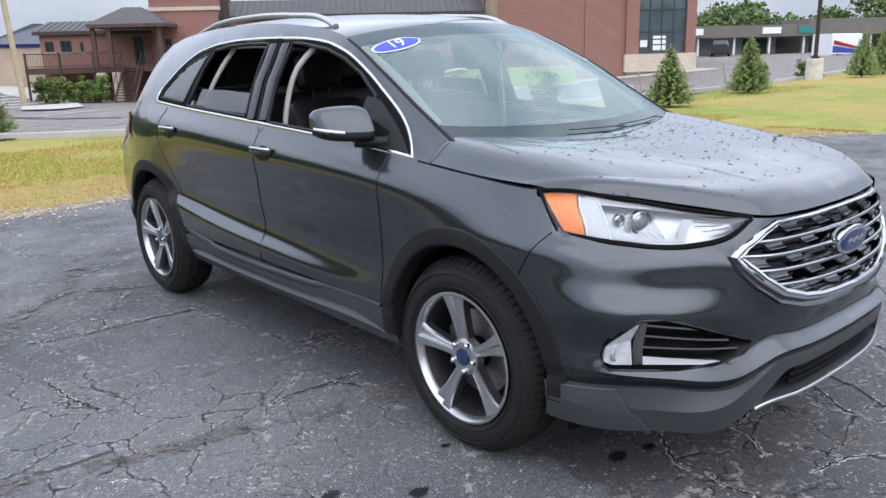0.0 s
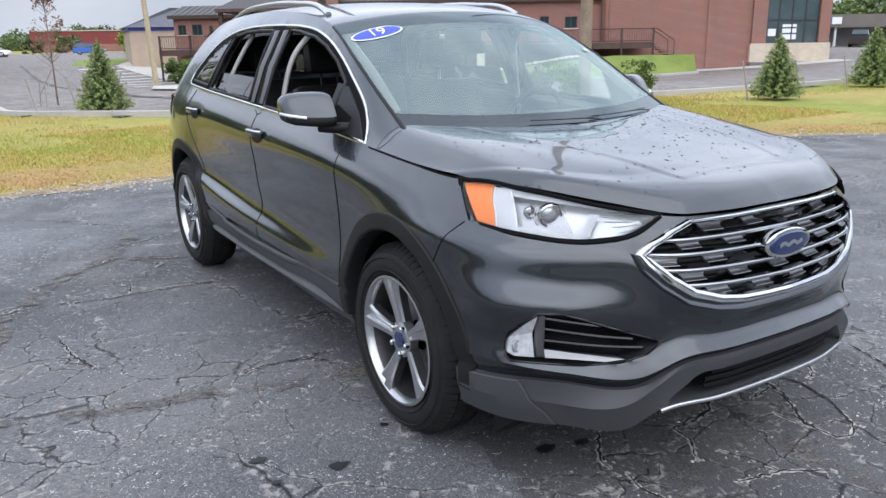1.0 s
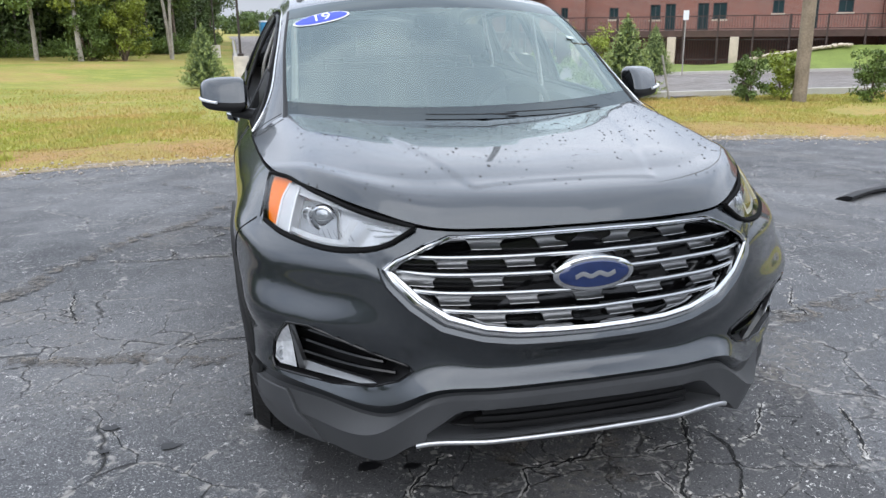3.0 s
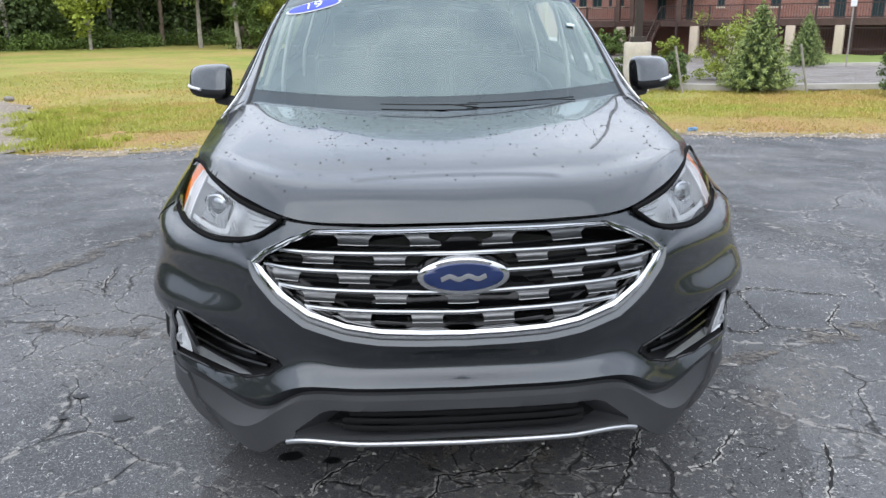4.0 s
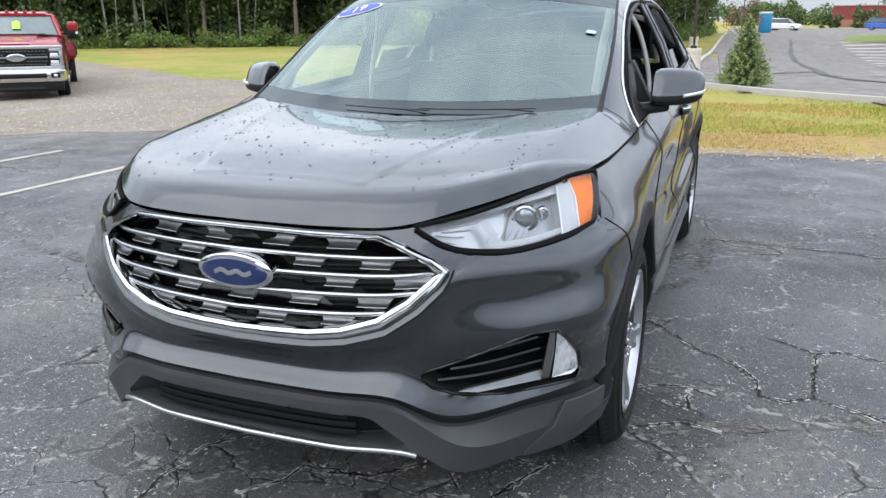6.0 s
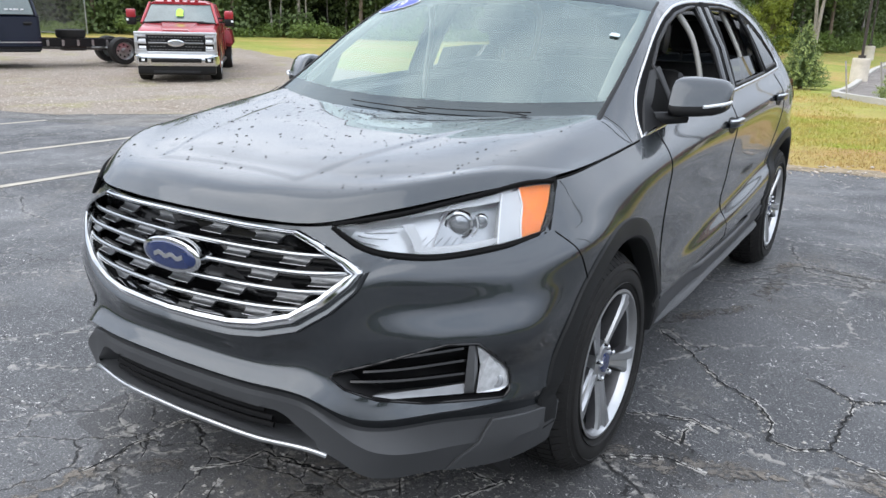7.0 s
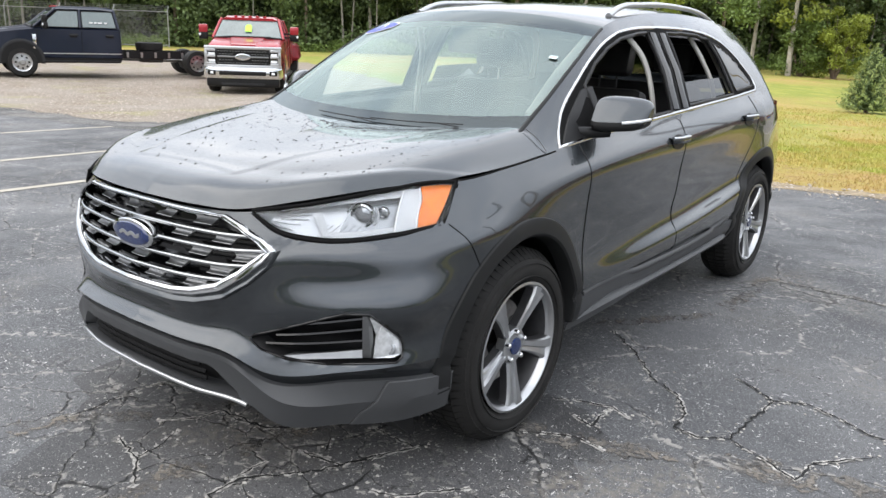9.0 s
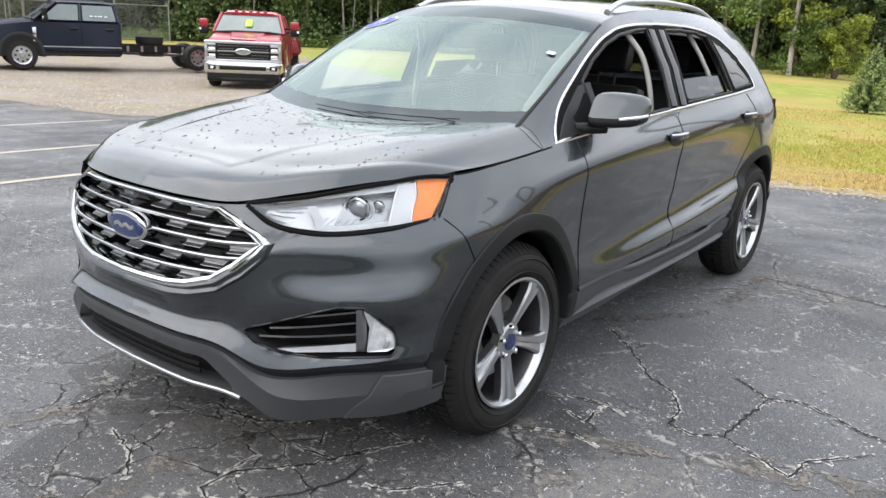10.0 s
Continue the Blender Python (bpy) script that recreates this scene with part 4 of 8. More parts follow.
def on_cabin(pts, out=0.0):
    got = []
    for y, z in pts:
        hit = GTREE.ray_cast(Vector((2.0, y, z)), Vector((-1, 0, 0)))[0]
        got.append(((hit.x if hit else 0.8) + out, y, z))
    return np.array(got)


def pair(fn):
    for s in (1, -1):
        MIRRORED[0] = s < 0
        fn(s)
    MIRRORED[0] = False


def sided(v, s):
    v = np.array(v, float)
    v[..., 0] *= s
    return v


top_run = spline(dlo[:14])(np.linspace(0, 13, 90))
tail_run = spline(dlo[13:17])(np.linspace(0, 3, 14))[1:]
low_run = spline(dlo[16:] + dlo[:1])(np.linspace(0, 6, 60))[1:-1]
DLO_SMOOTH = [tuple(q) for q in np.vstack([top_run, tail_run, low_run])]


def side_parts(s):
    # bright window surround and black rubber inside it
    loop = on_cabin(DLO_SMOOTH, .000)
    tube("window_trim", sided(loop, s), .006, M_chrome, car, 8, True, "bright chrome trim round the side windows", flat=(.0085, .0045, (s, 0, .35)))
    for nm, poly in (("door_seal", win_f), ("door_seal", win_r), ("pane_seal", win_q)):
        tube(nm, sided(on_cabin(dense(poly, .03), -.004), s), .010, M_black, car, 6, True)
    # pillar covers between the doors
    bp = on_cabin([(1.50, 1.165), (1.52, 1.30), (1.53, 1.42), (1.535, 1.535)], .002)
    tube("pillar_gap", sided(bp, s), .004, M_black, car, 6)
    for y0, y1 in ((1.455, 1.475), (1.575, 1.59)):
        q = on_cabin([(y0, 1.17), ((y0 + y1) / 2, 1.35), (y1, 1.53)], .003)
        tube("pillar_cover", sided(q, s), .01, M_gloss, car, 8, flat=(.040, .006, (1 * s, 0, .2)))
    # a lowered rear pane and the black sail of the mirror
    low = on_cabin([(1.66, 1.19), (1.99, 1.198), (2.31, 1.216), (2.285, 1.300), (1.97, 1.300), (1.665, 1.290)], -.02)
    pane = obj("rear_door_pane", sided(low, s), [(0, 1, 4, 5), (1, 2, 3, 4)], M_tint, car, "half lowered grey glass")
    pane.visible_shadow = False
    sail = on_cabin([(.345, 1.090), (.70, 1.115), (.70, 1.30), (.62, 1.285), (.46, 1.178)], .006)
    sail2 = sail - np.array((.02, 0, 0))
    obj("mirror_sail", sided(np.vstack([sail, sail2]), s), [(0, 1, 2, 3, 4), (9, 8, 7, 6, 5)] + [(i, (i + 1) % 5 + 0, (i + 1) % 5 + 5, i + 5) for i in range(5)], M_black, car)
    # door mirror
    mirror = new("door_mirror")
    mirror.parent = car
    prof = [(.0, .30), (.02, .62), (.06, .84), (.14, .96), (.30, 1.0), (.55, 1.0), (.78, .95), (.90, .84), (.97, .66), (1.0, .40)]
    verts, nn = [], 24
    for u, w in prof:
        for j in range(nn):
            a = 2 * math.pi * j / nn
            c, sn = math.cos(a), math.sin(a)
            cx, cz = abs(c) ** .6 * math.copysign(1, c), abs(sn) ** .6 * math.copysign(1, sn)
            depth = .078 * w * cx * (1 - .3 * u)
            verts.append((.872 + .194 * u, .605 + .09 * u + depth - .01 * w + (.038 * w * cz if cx < 0 else .016 * w * cz), 1.203 + .073 * w * cz * (1 - .12 * u)))
    faces = grid_faces(len(prof), nn, 0, True) + [tuple(range(nn)), tuple((len(prof) - 1) * nn + j for j in range(nn))]
    V = np.array(verts)
    F4 = np.array(faces[:-2])
    up = V[F4].mean(1)[:, 2] > 1.172
    a, b = used(V, F4[up])
    obj("shell", sided(a, s), b, M_paint, mirror)
    a, b = used(V * np.array((1, 1, 1)) + np.array((0, 0, -.001)), F4[~up])
    obj("base", sided(a, s), b, M_black, mirror)
    for cap, m in ((faces[-2], M_black), (faces[-1], M_paint)):
        obj("end_cap", sided(V[list(cap)], s), [tuple(range(nn))], m, mirror, smooth=False)
    tube("foot", sided([(.835, .50, 1.125), (.87, .545, 1.124), (.93, .60, 1.130)], s), .024, M_black, mirror, 10)
    sig = [(1.067, .680, 1.186), (1.056, .618, 1.182), (1.030, .590, 1.177), (.998, .566, 1.172)]
    tube("indicator", sided(curve(sig, 14), s), .0065, M_fog, mirror, 8, label="white turn signal strip")
    obj("mirror_pane", sided([(.902, .690, 1.150), (1.040, .742, 1.155), (1.040, .742, 1.248), (.902, .690, 1.254)], s), [(0, 1, 2, 3)], M_chrome, mirror)
    # black trim along the windscreen, broad at its foot
    ys = np.linspace(.17, 1.0, 24)
    rr = np.interp(ys, (.17, .26, .40, 1.0), (.012, .011, .009, .007))
    tp = np.array([(*interp(roof_r, y)[:1], y, interp(roof_r, y)[1]) for y in ys])
    tp[:, 2] -= rr * .55
    tube("pillar_trim", sided(tp, s), rr, M_black, car, 10)
    # roof rail
    rail = curve([(.585, 1.20, 1.600), (.580, 1.30, 1.637), (.572, 1.6, 1.668), (.560, 2.1, 1.679), (.545, 2.5, 1.660), (.53, 2.78, 1.612)], 40)
    tube("roof_rail", sided(rail, s), .01, M_satin, car, 10, flat=(.017, .014, (0, 0, 1)), label="satin silver roof rail")
    # door handles
    for y, z in ((1.360, 1.035), (2.465, 1.073)):
        handle = new("door_handle")
        handle.parent = car
        x = side_x(y, z)
        rows = []
        for k in range(7):
            r = k / 6
            for j in range(20):
                a = 2 * math.pi * j / 20
                yy, zz = y + .080 * r * math.cos(a), z - .012 + .036 * r * math.sin(a)
                rows.append((side_x(yy, zz) + .0025 - .001 * (1 - r ** 2), yy, zz))
        # black disc proud of the door, its colour stands in for the cup's shade
        obj("recess", sided(rows, s), grid_faces(7, 20, 0, True), M_black, handle)
        bar = [(x + .004, y - .085, z + .002), (x + .024, y - .065, z + .004), (x + .032, y, z + .005), (x + .026, y + .065, z + .004), (x + .004, y + .085, z + .002)]
        tube("grip", sided(curve(bar, 18), s), .012, M_paint, handle, 10, flat=(.019, .011, (s, 0, .1)))
        tube("chrome_strip", sided(curve([(q[0] + .008, q[1], q[2] + .011) for q in bar], 18), s), .005, M_chrome, handle, 6, label="chrome strip on the handle")
    # shut lines
    gaps = [
        [(.452, 1.086), (.450, .95), (.448, .70), (.448, .46)],
        [(1.458, 1.143), (1.452, .95), (1.452, .70), (1.452, .46)],
        [(2.60, 1.19), (2.64, 1.08), (2.60, .95), (2.50, .82), (2.42, .70)],
    ]
    for g in gaps:
        tube("door_gap", sided(on_side(curve(g, 24), .0005), s), .0024, M_gloss, car, 6)
    tube("bumper_gap", sided(on_side(curve([(-.398, .902), (-.350, .82), (-.300, .728)], 12), .0005), s), .0020, M_rubber, car, 6)
    shut = [(p[0], p[1], p[2] - .003) for p in BELT(np.linspace(5.0, 7.62, 44))]
    tube("hood_gap", sided(shut, s), .0042, M_rubber, car, 6)
    tube("cowl_gap", sided(curve([(.752, .232, 1.152), (.82, .226, 1.115), (.866, .217, 1.072)], 12), s), .0016, M_clad, car, 6)
    # raised rib low on the doors
    tube("sill_rib", sided(on_side(curve([(.47, .462), (.60, .468), (1.1, .452), (1.9, .455), (2.1, .47), (2.28, .50)], 40), .001), s), .014, M_clad, car, 8, flat=(.016, .012, (s, 0, 0)))
    tube("sill_step", sided(curve([(.905, .46, .350), (.930, .56, .372), (.934, 1.2, .372), (.934, 1.9, .376), (.93, 2.25, .384), (.90, 2.36, .37)], 30), s), .02, M_clad, car, 8, flat=(.022, .010, (s * .5, 0, 1)))
    # arch mouldings and liners
    for ay in AXLES:
        rows = []
        cy, cz = ay + ARCH_DY, ARCH_Z
        angs = np.linspace(radians(-6), radians(188), 64)
        for rr, off in ((ARCH_R - .012, -.055), (ARCH_R - .004, -.010), (ARCH_R, .004), (ARCH_R + .008, .010), (FLARE_R - .014, .010), (FLARE_R - .004, .007), (FLARE_R, -.004)):
            for a in angs:
                y, z = cy + rr * math.cos(a), cz + rr * math.sin(a)
                if rr > ARCH_R:
                    x = side_x(y, max(z, .30))
                else:
                    x = side_x(cy + (ARCH_R + .006) * math.cos(a), max(cz + (ARCH_R + .006) * math.sin(a), .30))
                rows.append((x + off, y, z))
        obj("arch_moulding", sided(rows, s), grid_faces(7, 64), M_arch, car, angle=30)
        well = []
        for x in (.925, .55):
            for a in np.linspace(radians(-12), radians(192), 40):
                r = ARCH_R + .004
                well.append((min(x, side_x(cy + r * math.cos(a), max(cz + r * math.sin(a), .3)) - .03), cy + r * math.cos(a), cz + r * math.sin(a)))
        obj("wheel_liner", sided(well, s), grid_faces(2, 40), M_black, car)
    # tail lamp
    rows = []
    for z in np.linspace(1.0, 1.13, 6):
        for y in np.linspace(3.16 + .25 * (z - 1.0), 3.50, 12):
            rows.append((side_x(y, min(z, 1.10)) + .007, y, z))
    obj("tail_lamp", sided(rows, s), grid_faces(6, 12), M_red, car, "red tail lamp")


pair(side_parts)


def valance_at(k, v):
    """A place on the valance at station k, from the lip (v=0) over the ridge (.5) to the top (1)."""
    k = np.array([k])
    b, r, c = LIP(k)[0], RIDGE(k)[0], CLADTOP(k)[0]
    return b + (r - b) * v * 2 if v < .5 else r + (c - r) * (v - .5) * 2


def corner_block(s):
    rows = []
    for v, lift in ((-.01, .0), (.01, .010), (.25, .013), (.5, .013), (.75, .013), (.97, .013), (.995, .009), (1.0, -.004)):
        k0 = 4.05 + .10 * v + .62 * max(0, v - .35)
        for i, u in enumerate([0, .012, .03] + list(np.linspace(.08, 1, 20))):
            p = valance_at(k0 + (6.03 - k0) * u, min(max(v, 0), 1))
            d = np.array((p[0], p[1] - 1.3, 0))
            d /= np.linalg.norm(d)
            rows.append(p + d * (lift * (0, .8, 1)[min(i, 2)]) - np.array((0, 0, .002)) * (v >= 1))
    obj("valance_corner", sided(rows, s), grid_faces(8, 23), M_clad, car, angle=20)
    v = [(.615, -.50, .255), (.80, -.42, .255), (.785, -.41, .172), (.64, -.475, .180)]
    v = np.array(v + [(p[0] - .006, p[1] + .012, p[2]) for p in v])
    obj("air_flap", sided(v, s), [(0, 1, 2, 3), (7, 6, 5, 4)] + [(i, i + 4, (i + 1) % 4 + 4, (i + 1) % 4) for i in range(4)], M_black, car, "small black air flap", smooth=False)


pair(corner_block)

# wipers, cowl
tube("cowl_panel", [(x, .045 + .40 * x * x, 1.106 + .055 * x * x) for x in np.linspace(-.74, .74, 30)], .018, M_black, car, 8, flat=(.045, .008, (0, -.3, 1)))
for x0, x1 in ((.14, -.22), (.52, .10)):
    pts = []
    for x in np.linspace(x0, x1, 14):
        y = .050 + .36 * x * x + .010 * (x - x0) / (x1 - x0)
        hit = GTREE.ray_cast(Vector((abs(x), y + .012, 2.5)), Vector((0, 0, -1)))[0]
        pts.append((x, y, (hit.z if hit else 1.12) + .007))
    wiper = tube("wiper", pts, .0020, M_black, car, 6)
    tube("wiper_arm", [(x0, pts[0][1] - .03, pts[0][2] - .008), (x0 - .10, pts[3][1] - .008, pts[3][2] + .001), pts[6]], .0024, M_black, wiper, 6)


# grille
def mirror_loop(half):
    """A closed outline from a half that runs from the bottom middle round to the top middle."""
    h = np.array(half, float)
    other = h[::-1].copy()
    other[:, 0] *= -1
    return np.vstack([h, other[1:-1]])


grille = new("grille")
grille.parent = car
outer = np.array(grille_out)
rim_half = np.array(dense([tuple(q) for q in grille_out], .016, False))
rim_loop = mirror_loop(rim_half)
NLOOP = len(rim_loop)
tang = np.roll(rim_loop, -1, 0) - np.roll(rim_loop, 1, 0)
tang /= np.linalg.norm(tang, axis=1)[:, None]
inward = np.stack([-tang[:, 1], tang[:, 0]], 1)
for _ in range(2):
    inward = inward * 2 + np.roll(inward, 1, 0) + np.roll(inward, -1, 0)
    inward /= np.linalg.norm(inward, axis=1)[:, None]
# the surround is thin along the top and broad round the lower corners
broad = np.interp(rim_loop[:, 1], (.645, .70, .80, .845, .875, .94), (.022, .027, .023, .017, .012, .011))
rows = []
for f, o in ((-.28, -.004), (-.20, .007), (0, .012), (.30, .011), (.36, .006), (.50, .006), (.58, .014), (.92, .009), (1.0, 0), (1.05, -.035)):
    p = rim_loop + inward * (broad * f)[:, None]
    rows += [(x, front_y(min(abs(x), .556), min(max(z, .645), .934)) - o, z) for x, z in p]
lower = np.nonzero((rim_loop[:, 1] < .846))[0]
lower = np.r_[lower[lower > NLOOP // 2], lower[lower <= NLOOP // 2]]
lip_w = np.interp(rim_loop[lower, 1], (.66, .80, .836, .846), (.020, .019, .013, .003))
rows_l = []
for f, o in ((-1.3, -.012), (-1.12, .006), (-1.0, .0115), (-.86, .0125), (-.1, .003), (.2, -.004)):
    p = rim_loop[lower] + inward[lower] * (lip_w * f)[:, None] - inward[lower] * (.27 * broad[lower])[:, None]
    rows_l += [(x, front_y(min(abs(x), .60), z) - o, z) for x, z in p]
obj("painted_lip", rows_l, grid_faces(6, len(lower)), M_paint, grille, "painted lip round the grille", angle=35)
obj("chrome_surround", rows, grid_faces(10, NLOOP, 0, True), M_chrome, grille, "bright chrome grille surround", angle=35)
back = [(x * .96, front_y(min(abs(x), .55), .79) + .055, .79 + (z - .79) * .97) for x, z in mirror_loop(outer)]
obj("backing", back, [tuple(range(len(back)))], M_gloss, grille, smooth=False)


def grille_half_width(z):
    zs = [(.648, .22), (.665, .31), (.695, .41), (.750, .485), (.805, .535), (.838, .555), (.868, .52), (.905, .45), (.930, .385)]
    return float(np.interp(z, [q[0] for q in zs], [q[1] for q in zs]))


BARS = (.871, .823, .775, .726)
for zb in BARS:
    w = grille_half_width(zb) - .026
    xs = np.linspace(-w, w, 46)
    pts = [(x, front_y(abs(x), zb) - .003 + .02 * (abs(x) / w) ** 6, zb + .012 * (x / .55) ** 2 * (1 if zb < .85 else .3)) for x in xs]
    tube("grille_bar", pts, .008, M_barchrome, grille, 8, flat=(.0085, .0072, (0, 0, 1)))
# each fin sweeps back and up from its front edge
FIN = ((-.001, .000), (.000, .0015), (.008, .004), (.015, .009), (.019, .014), (.021, .021), (.021, .027))
ROWS_Z = ((.8845, 0), (.8365, .5), (.7885, 0), (.7395, .5), (.691, 0))
for z0, shift in ROWS_Z:
    w = grille_half_width(z0 + .018) - .03
    pitch = .188
    for i in range(-4, 5):
        xc = (i + shift + .5) * pitch
        if abs(xc) - .02 > w or (abs(xc) < .10 and .78 < z0 + .034 < .88):
            continue
        v = []
        for back_ in (0, .012):
            for deep, dz in FIN:
                spread = .040 + .018 * max(0.0, dz - .011) / .016
                for t in (-1, -.5, 0, .5, 1):
                    x = min(max(xc + spread * t, -w - .012), w + .012)
                    v.append((x, front_y(abs(x), z0 + .018) + .013 + deep + back_, z0 + dz + .010 * (x / .55) ** 2))
        nf = len(FIN)
        f = grid_faces(nf, 5) + [tuple(q + nf * 5 for q in reversed(g)) for g in grid_faces(nf, 5)]
        for k in range(nf - 1):
            for c in (0, 4):
                f.append((k * 5 + c, k * 5 + 5 + c, (nf + k + 1) * 5 + c, (nf + k) * 5 + c))
        obj("grille_fin", v, f, M_fin, grille, angle=35)


def oval(name, a, b, y0, y1, material, parent, label="", zc=.818, n=56):
    v = []
    for y, k in ((y1, 1.0), (y0, 1.0), (y0 - .004, .93), (y0 - .005, .6)):
        for j in range(n):
            t = 2 * math.pi * j / n
            x = a * k * math.cos(t)
            v.append((x, y + .12 * x * x, zc + b * k * math.sin(t)))
    f = grid_faces(4, n, 0, True) + [tuple(3 * n + j for j in range(n))]
    return obj(name, v, f, material, parent, label)


yb = front_y(0, .82)
badge = oval("badge", .118, .049, yb - .022, yb + .02, M_chrome, grille, "blue oval badge with a bright rim")
oval("badge_field", .103, .038, yb - .027, yb - .02, M_blue, badge)
tube("badge_mark", [(x, yb - .0325 + .12 * x * x, .818 + .004 * math.sin(x * 130)) for x in np.linspace(-.058, .058, 60)], .004, M_satin, badge, 6, flat=(.0070, .0015, (0, -1, 0)))


# head lamps
lamp_t = [(.472, -.862, .951), (.58, -.758, .970), (.705, -.556, 1.003), (.790, -.360, 1.023), (.822, -.298, 1.020)]
lamp_b = [(.474, -.862, .946), (.545, -.835, .897), (.645, -.764, .871), (.798, -.574, .880), (.863, -.412, .898)]


def lamp_grid(depth, n=40, m=10, u0=0.0, u1=1.0, v0=0.0, v1=1.0):
    T, B = spline(lamp_t), spline(lamp_b)
    us = np.linspace(u0, u1, n + 1) * 4
    tp, bt = T(us), B(us)
    tan = np.gradient((tp + bt) / 2, axis=0)
    rows = []
    for k in range(m + 1):
        f = v0 + (v1 - v0) * k / m
        p = bt + (tp - bt) * f
        nrm = np.cross(tan, (tp - bt) + np.array((0, 0, 1e-3)))
        nrm /= np.linalg.norm(nrm, axis=1)[:, None]
        nrm *= np.sign(-nrm[:, 1:2] + nrm[:, 0:1])
        rows.append(p + nrm * (0.010 * math.sin(math.pi * f) - depth))
    return np.array(rows)


M_projector = mat("projector_glass", (0.36, 0.38, 0.40), 0.08, 0.75, 0.30, 90, coat=1.0)


def head_lamp(s):
    lamp = new("head_lamp")
    lamp.parent = car
    g = lamp_grid(.0)
    lens = obj("lens", sided(g.reshape(-1, 3), s), grid_faces(11, 41), M_lens, lamp, "clear head lamp lens")
    lens.visible_shadow = False
    h = lamp_grid(.055, v0=.03, v1=.97, u0=.0, u1=1.0)
    h[:, :6] += (lamp_grid(.0, v0=.03, v1=.97)[:, :6] - h[:, :6]) * np.linspace(.9, 0, 6)[None, :, None]
    obj("housing", sided(h.reshape(-1, 3), s), grid_faces(11, 41), M_bright, lamp)
    T, B = spline(lamp_t)(np.linspace(0, 4, 40)), spline(lamp_b)(np.linspace(0, 4, 40))
    ring_pts = np.vstack([B, T[::-1]])
    tube("bezel", sided(ring_pts, s), .0065, M_rubber, lamp, 8, True)
    lid = T + np.array((0, .004, -.002))
    obj("upper_seal", sided(np.vstack([lid, lid + np.array((-.012, .030, .012))]), s), grid_faces(2, 40), M_rubber, lamp)
    for top in (True, False):
        edge0 = lamp_grid(.0)[-1 if top else 0]
        edge1 = lamp_grid(.055)[-1 if top else 0]
        obj("housing_wall", sided(np.vstack([edge0, edge1]), s), grid_faces(2, 41), M_rubber, lamp)
    def slanted(depth, low, high, v0, v1, n=8, m=10):
        """A patch of the lamp between two leaning borders, each (u at the bottom, u at the top)."""
        return np.array([lamp_grid(depth, n, 1, low[0] + (low[1] - low[0]) * v, high[0] + (high[1] - high[0]) * v, v, v)[0] for v in np.linspace(v0, v1, m + 1)])

    a = slanted(.016, (.876, .690), (.958, .982), .05, .975)
    obj("amber_reflector", sided(a.reshape(-1, 3), s), grid_faces(11, 9), M_amber, lamp, "amber side marker")
    d = slanted(.010, (.752, .622), (.866, .684), .07, .91)
    obj("running_light", sided(d.reshape(-1, 3), s), grid_faces(11, 9), M_runlight, lamp, "white running light")
    for low, edge in ((.752, .622), (.866, .684)):
        rim = slanted(.007, (low - .004, edge - .004), (low + .004, edge + .004), .07, .91, 1)[:, 0]
        tube("light_rim", sided(rim, s), .0030, M_white, lamp, 6)
    wall = np.stack([d[:, 0], slanted(.044, (.752, .622), (.866, .684), .07, .91)[:, 0]], 0)
    obj("light_wall", sided(wall.reshape(-1, 3), s), grid_faces(2, 11), M_runlight, lamp)
    end = lamp_grid(.030, 4, 8, .955, .998, .03, .97)
    obj("end_panel", sided(end.reshape(-1, 3), s), grid_faces(9, 5), M_gloss, lamp)
    sill = lamp_grid(.004, 40, 1, .10, .99, .040, .040)[0]
    tube("lower_bezel", sided(sill, s), .0065, M_rubber, lamp, 8)
    top = np.array([lamp_grid(.014, 34, 1, .16, .67, v, v)[0] for v in np.linspace(.955, .80, 6)])
    for k, u in enumerate(np.linspace(0, 1, 35)):
        top[:, k] = top[0, k] + (top[:, k] - top[0, k]) * (.45 + .65 * u)
    obj("running_light", sided(top.reshape(-1, 3), s), grid_faces(6, 35), M_runlight, lamp)
    low = lamp_grid(.016, 26, 4, .49, .735, .12, .20)
    obj("running_light", sided(low.reshape(-1, 3), s), grid_faces(5, 27), M_runlight, lamp)
    hook = []
    for f in np.linspace(0, 1, 13):
        u0 = .325 + .165 * (1 - f) ** 1.25
        hook.append(lamp_grid(.016, 4, 1, u0, u0 + .040, .12 + .55 * f, .12 + .55 * f)[0])
    obj("running_light", sided(np.array(hook).reshape(-1, 3), s), grid_faces(13, 5), M_runlight, lamp)
    blk = slanted(.042, (.56, .44), (.745, .63), .22, .77, 20, 8)
    obj("inner_bezel", sided(blk.reshape(-1, 3), s), grid_faces(9, 21), M_pearl, lamp)
    for k in range(4):
        rib = lamp_grid(.050, 16, 1, .14 + .02 * k, .31 + .01 * k, .22 + .16 * k, .22 + .16 * k)[0]
        tube("reflector_rib", sided(rib, s), .0022, M_fog, lamp, 6)
    dirn = Vector((.45 * s, -.89, 0))
    turn = dirn.to_track_quat("Z", "Y").to_matrix().to_4x4()
    for u, v, r in ((.560, .56, .036), (.640, .56, .018)):
        c = lamp_grid(.034, 40, 20)[int(v * 20)][int(u * 40)]
        place = Matrix.Translation((c[0] * s, c[1], c[2])) @ turn
        bm = bmesh.new()
        bmesh.ops.create_uvsphere(bm, u_segments=20, v_segments=12, radius=r * .86, matrix=place @ Matrix.Diagonal((1, 1, .4, 1)))
        part("projector_lens", bm, M_projector, lamp)
        v4 = []
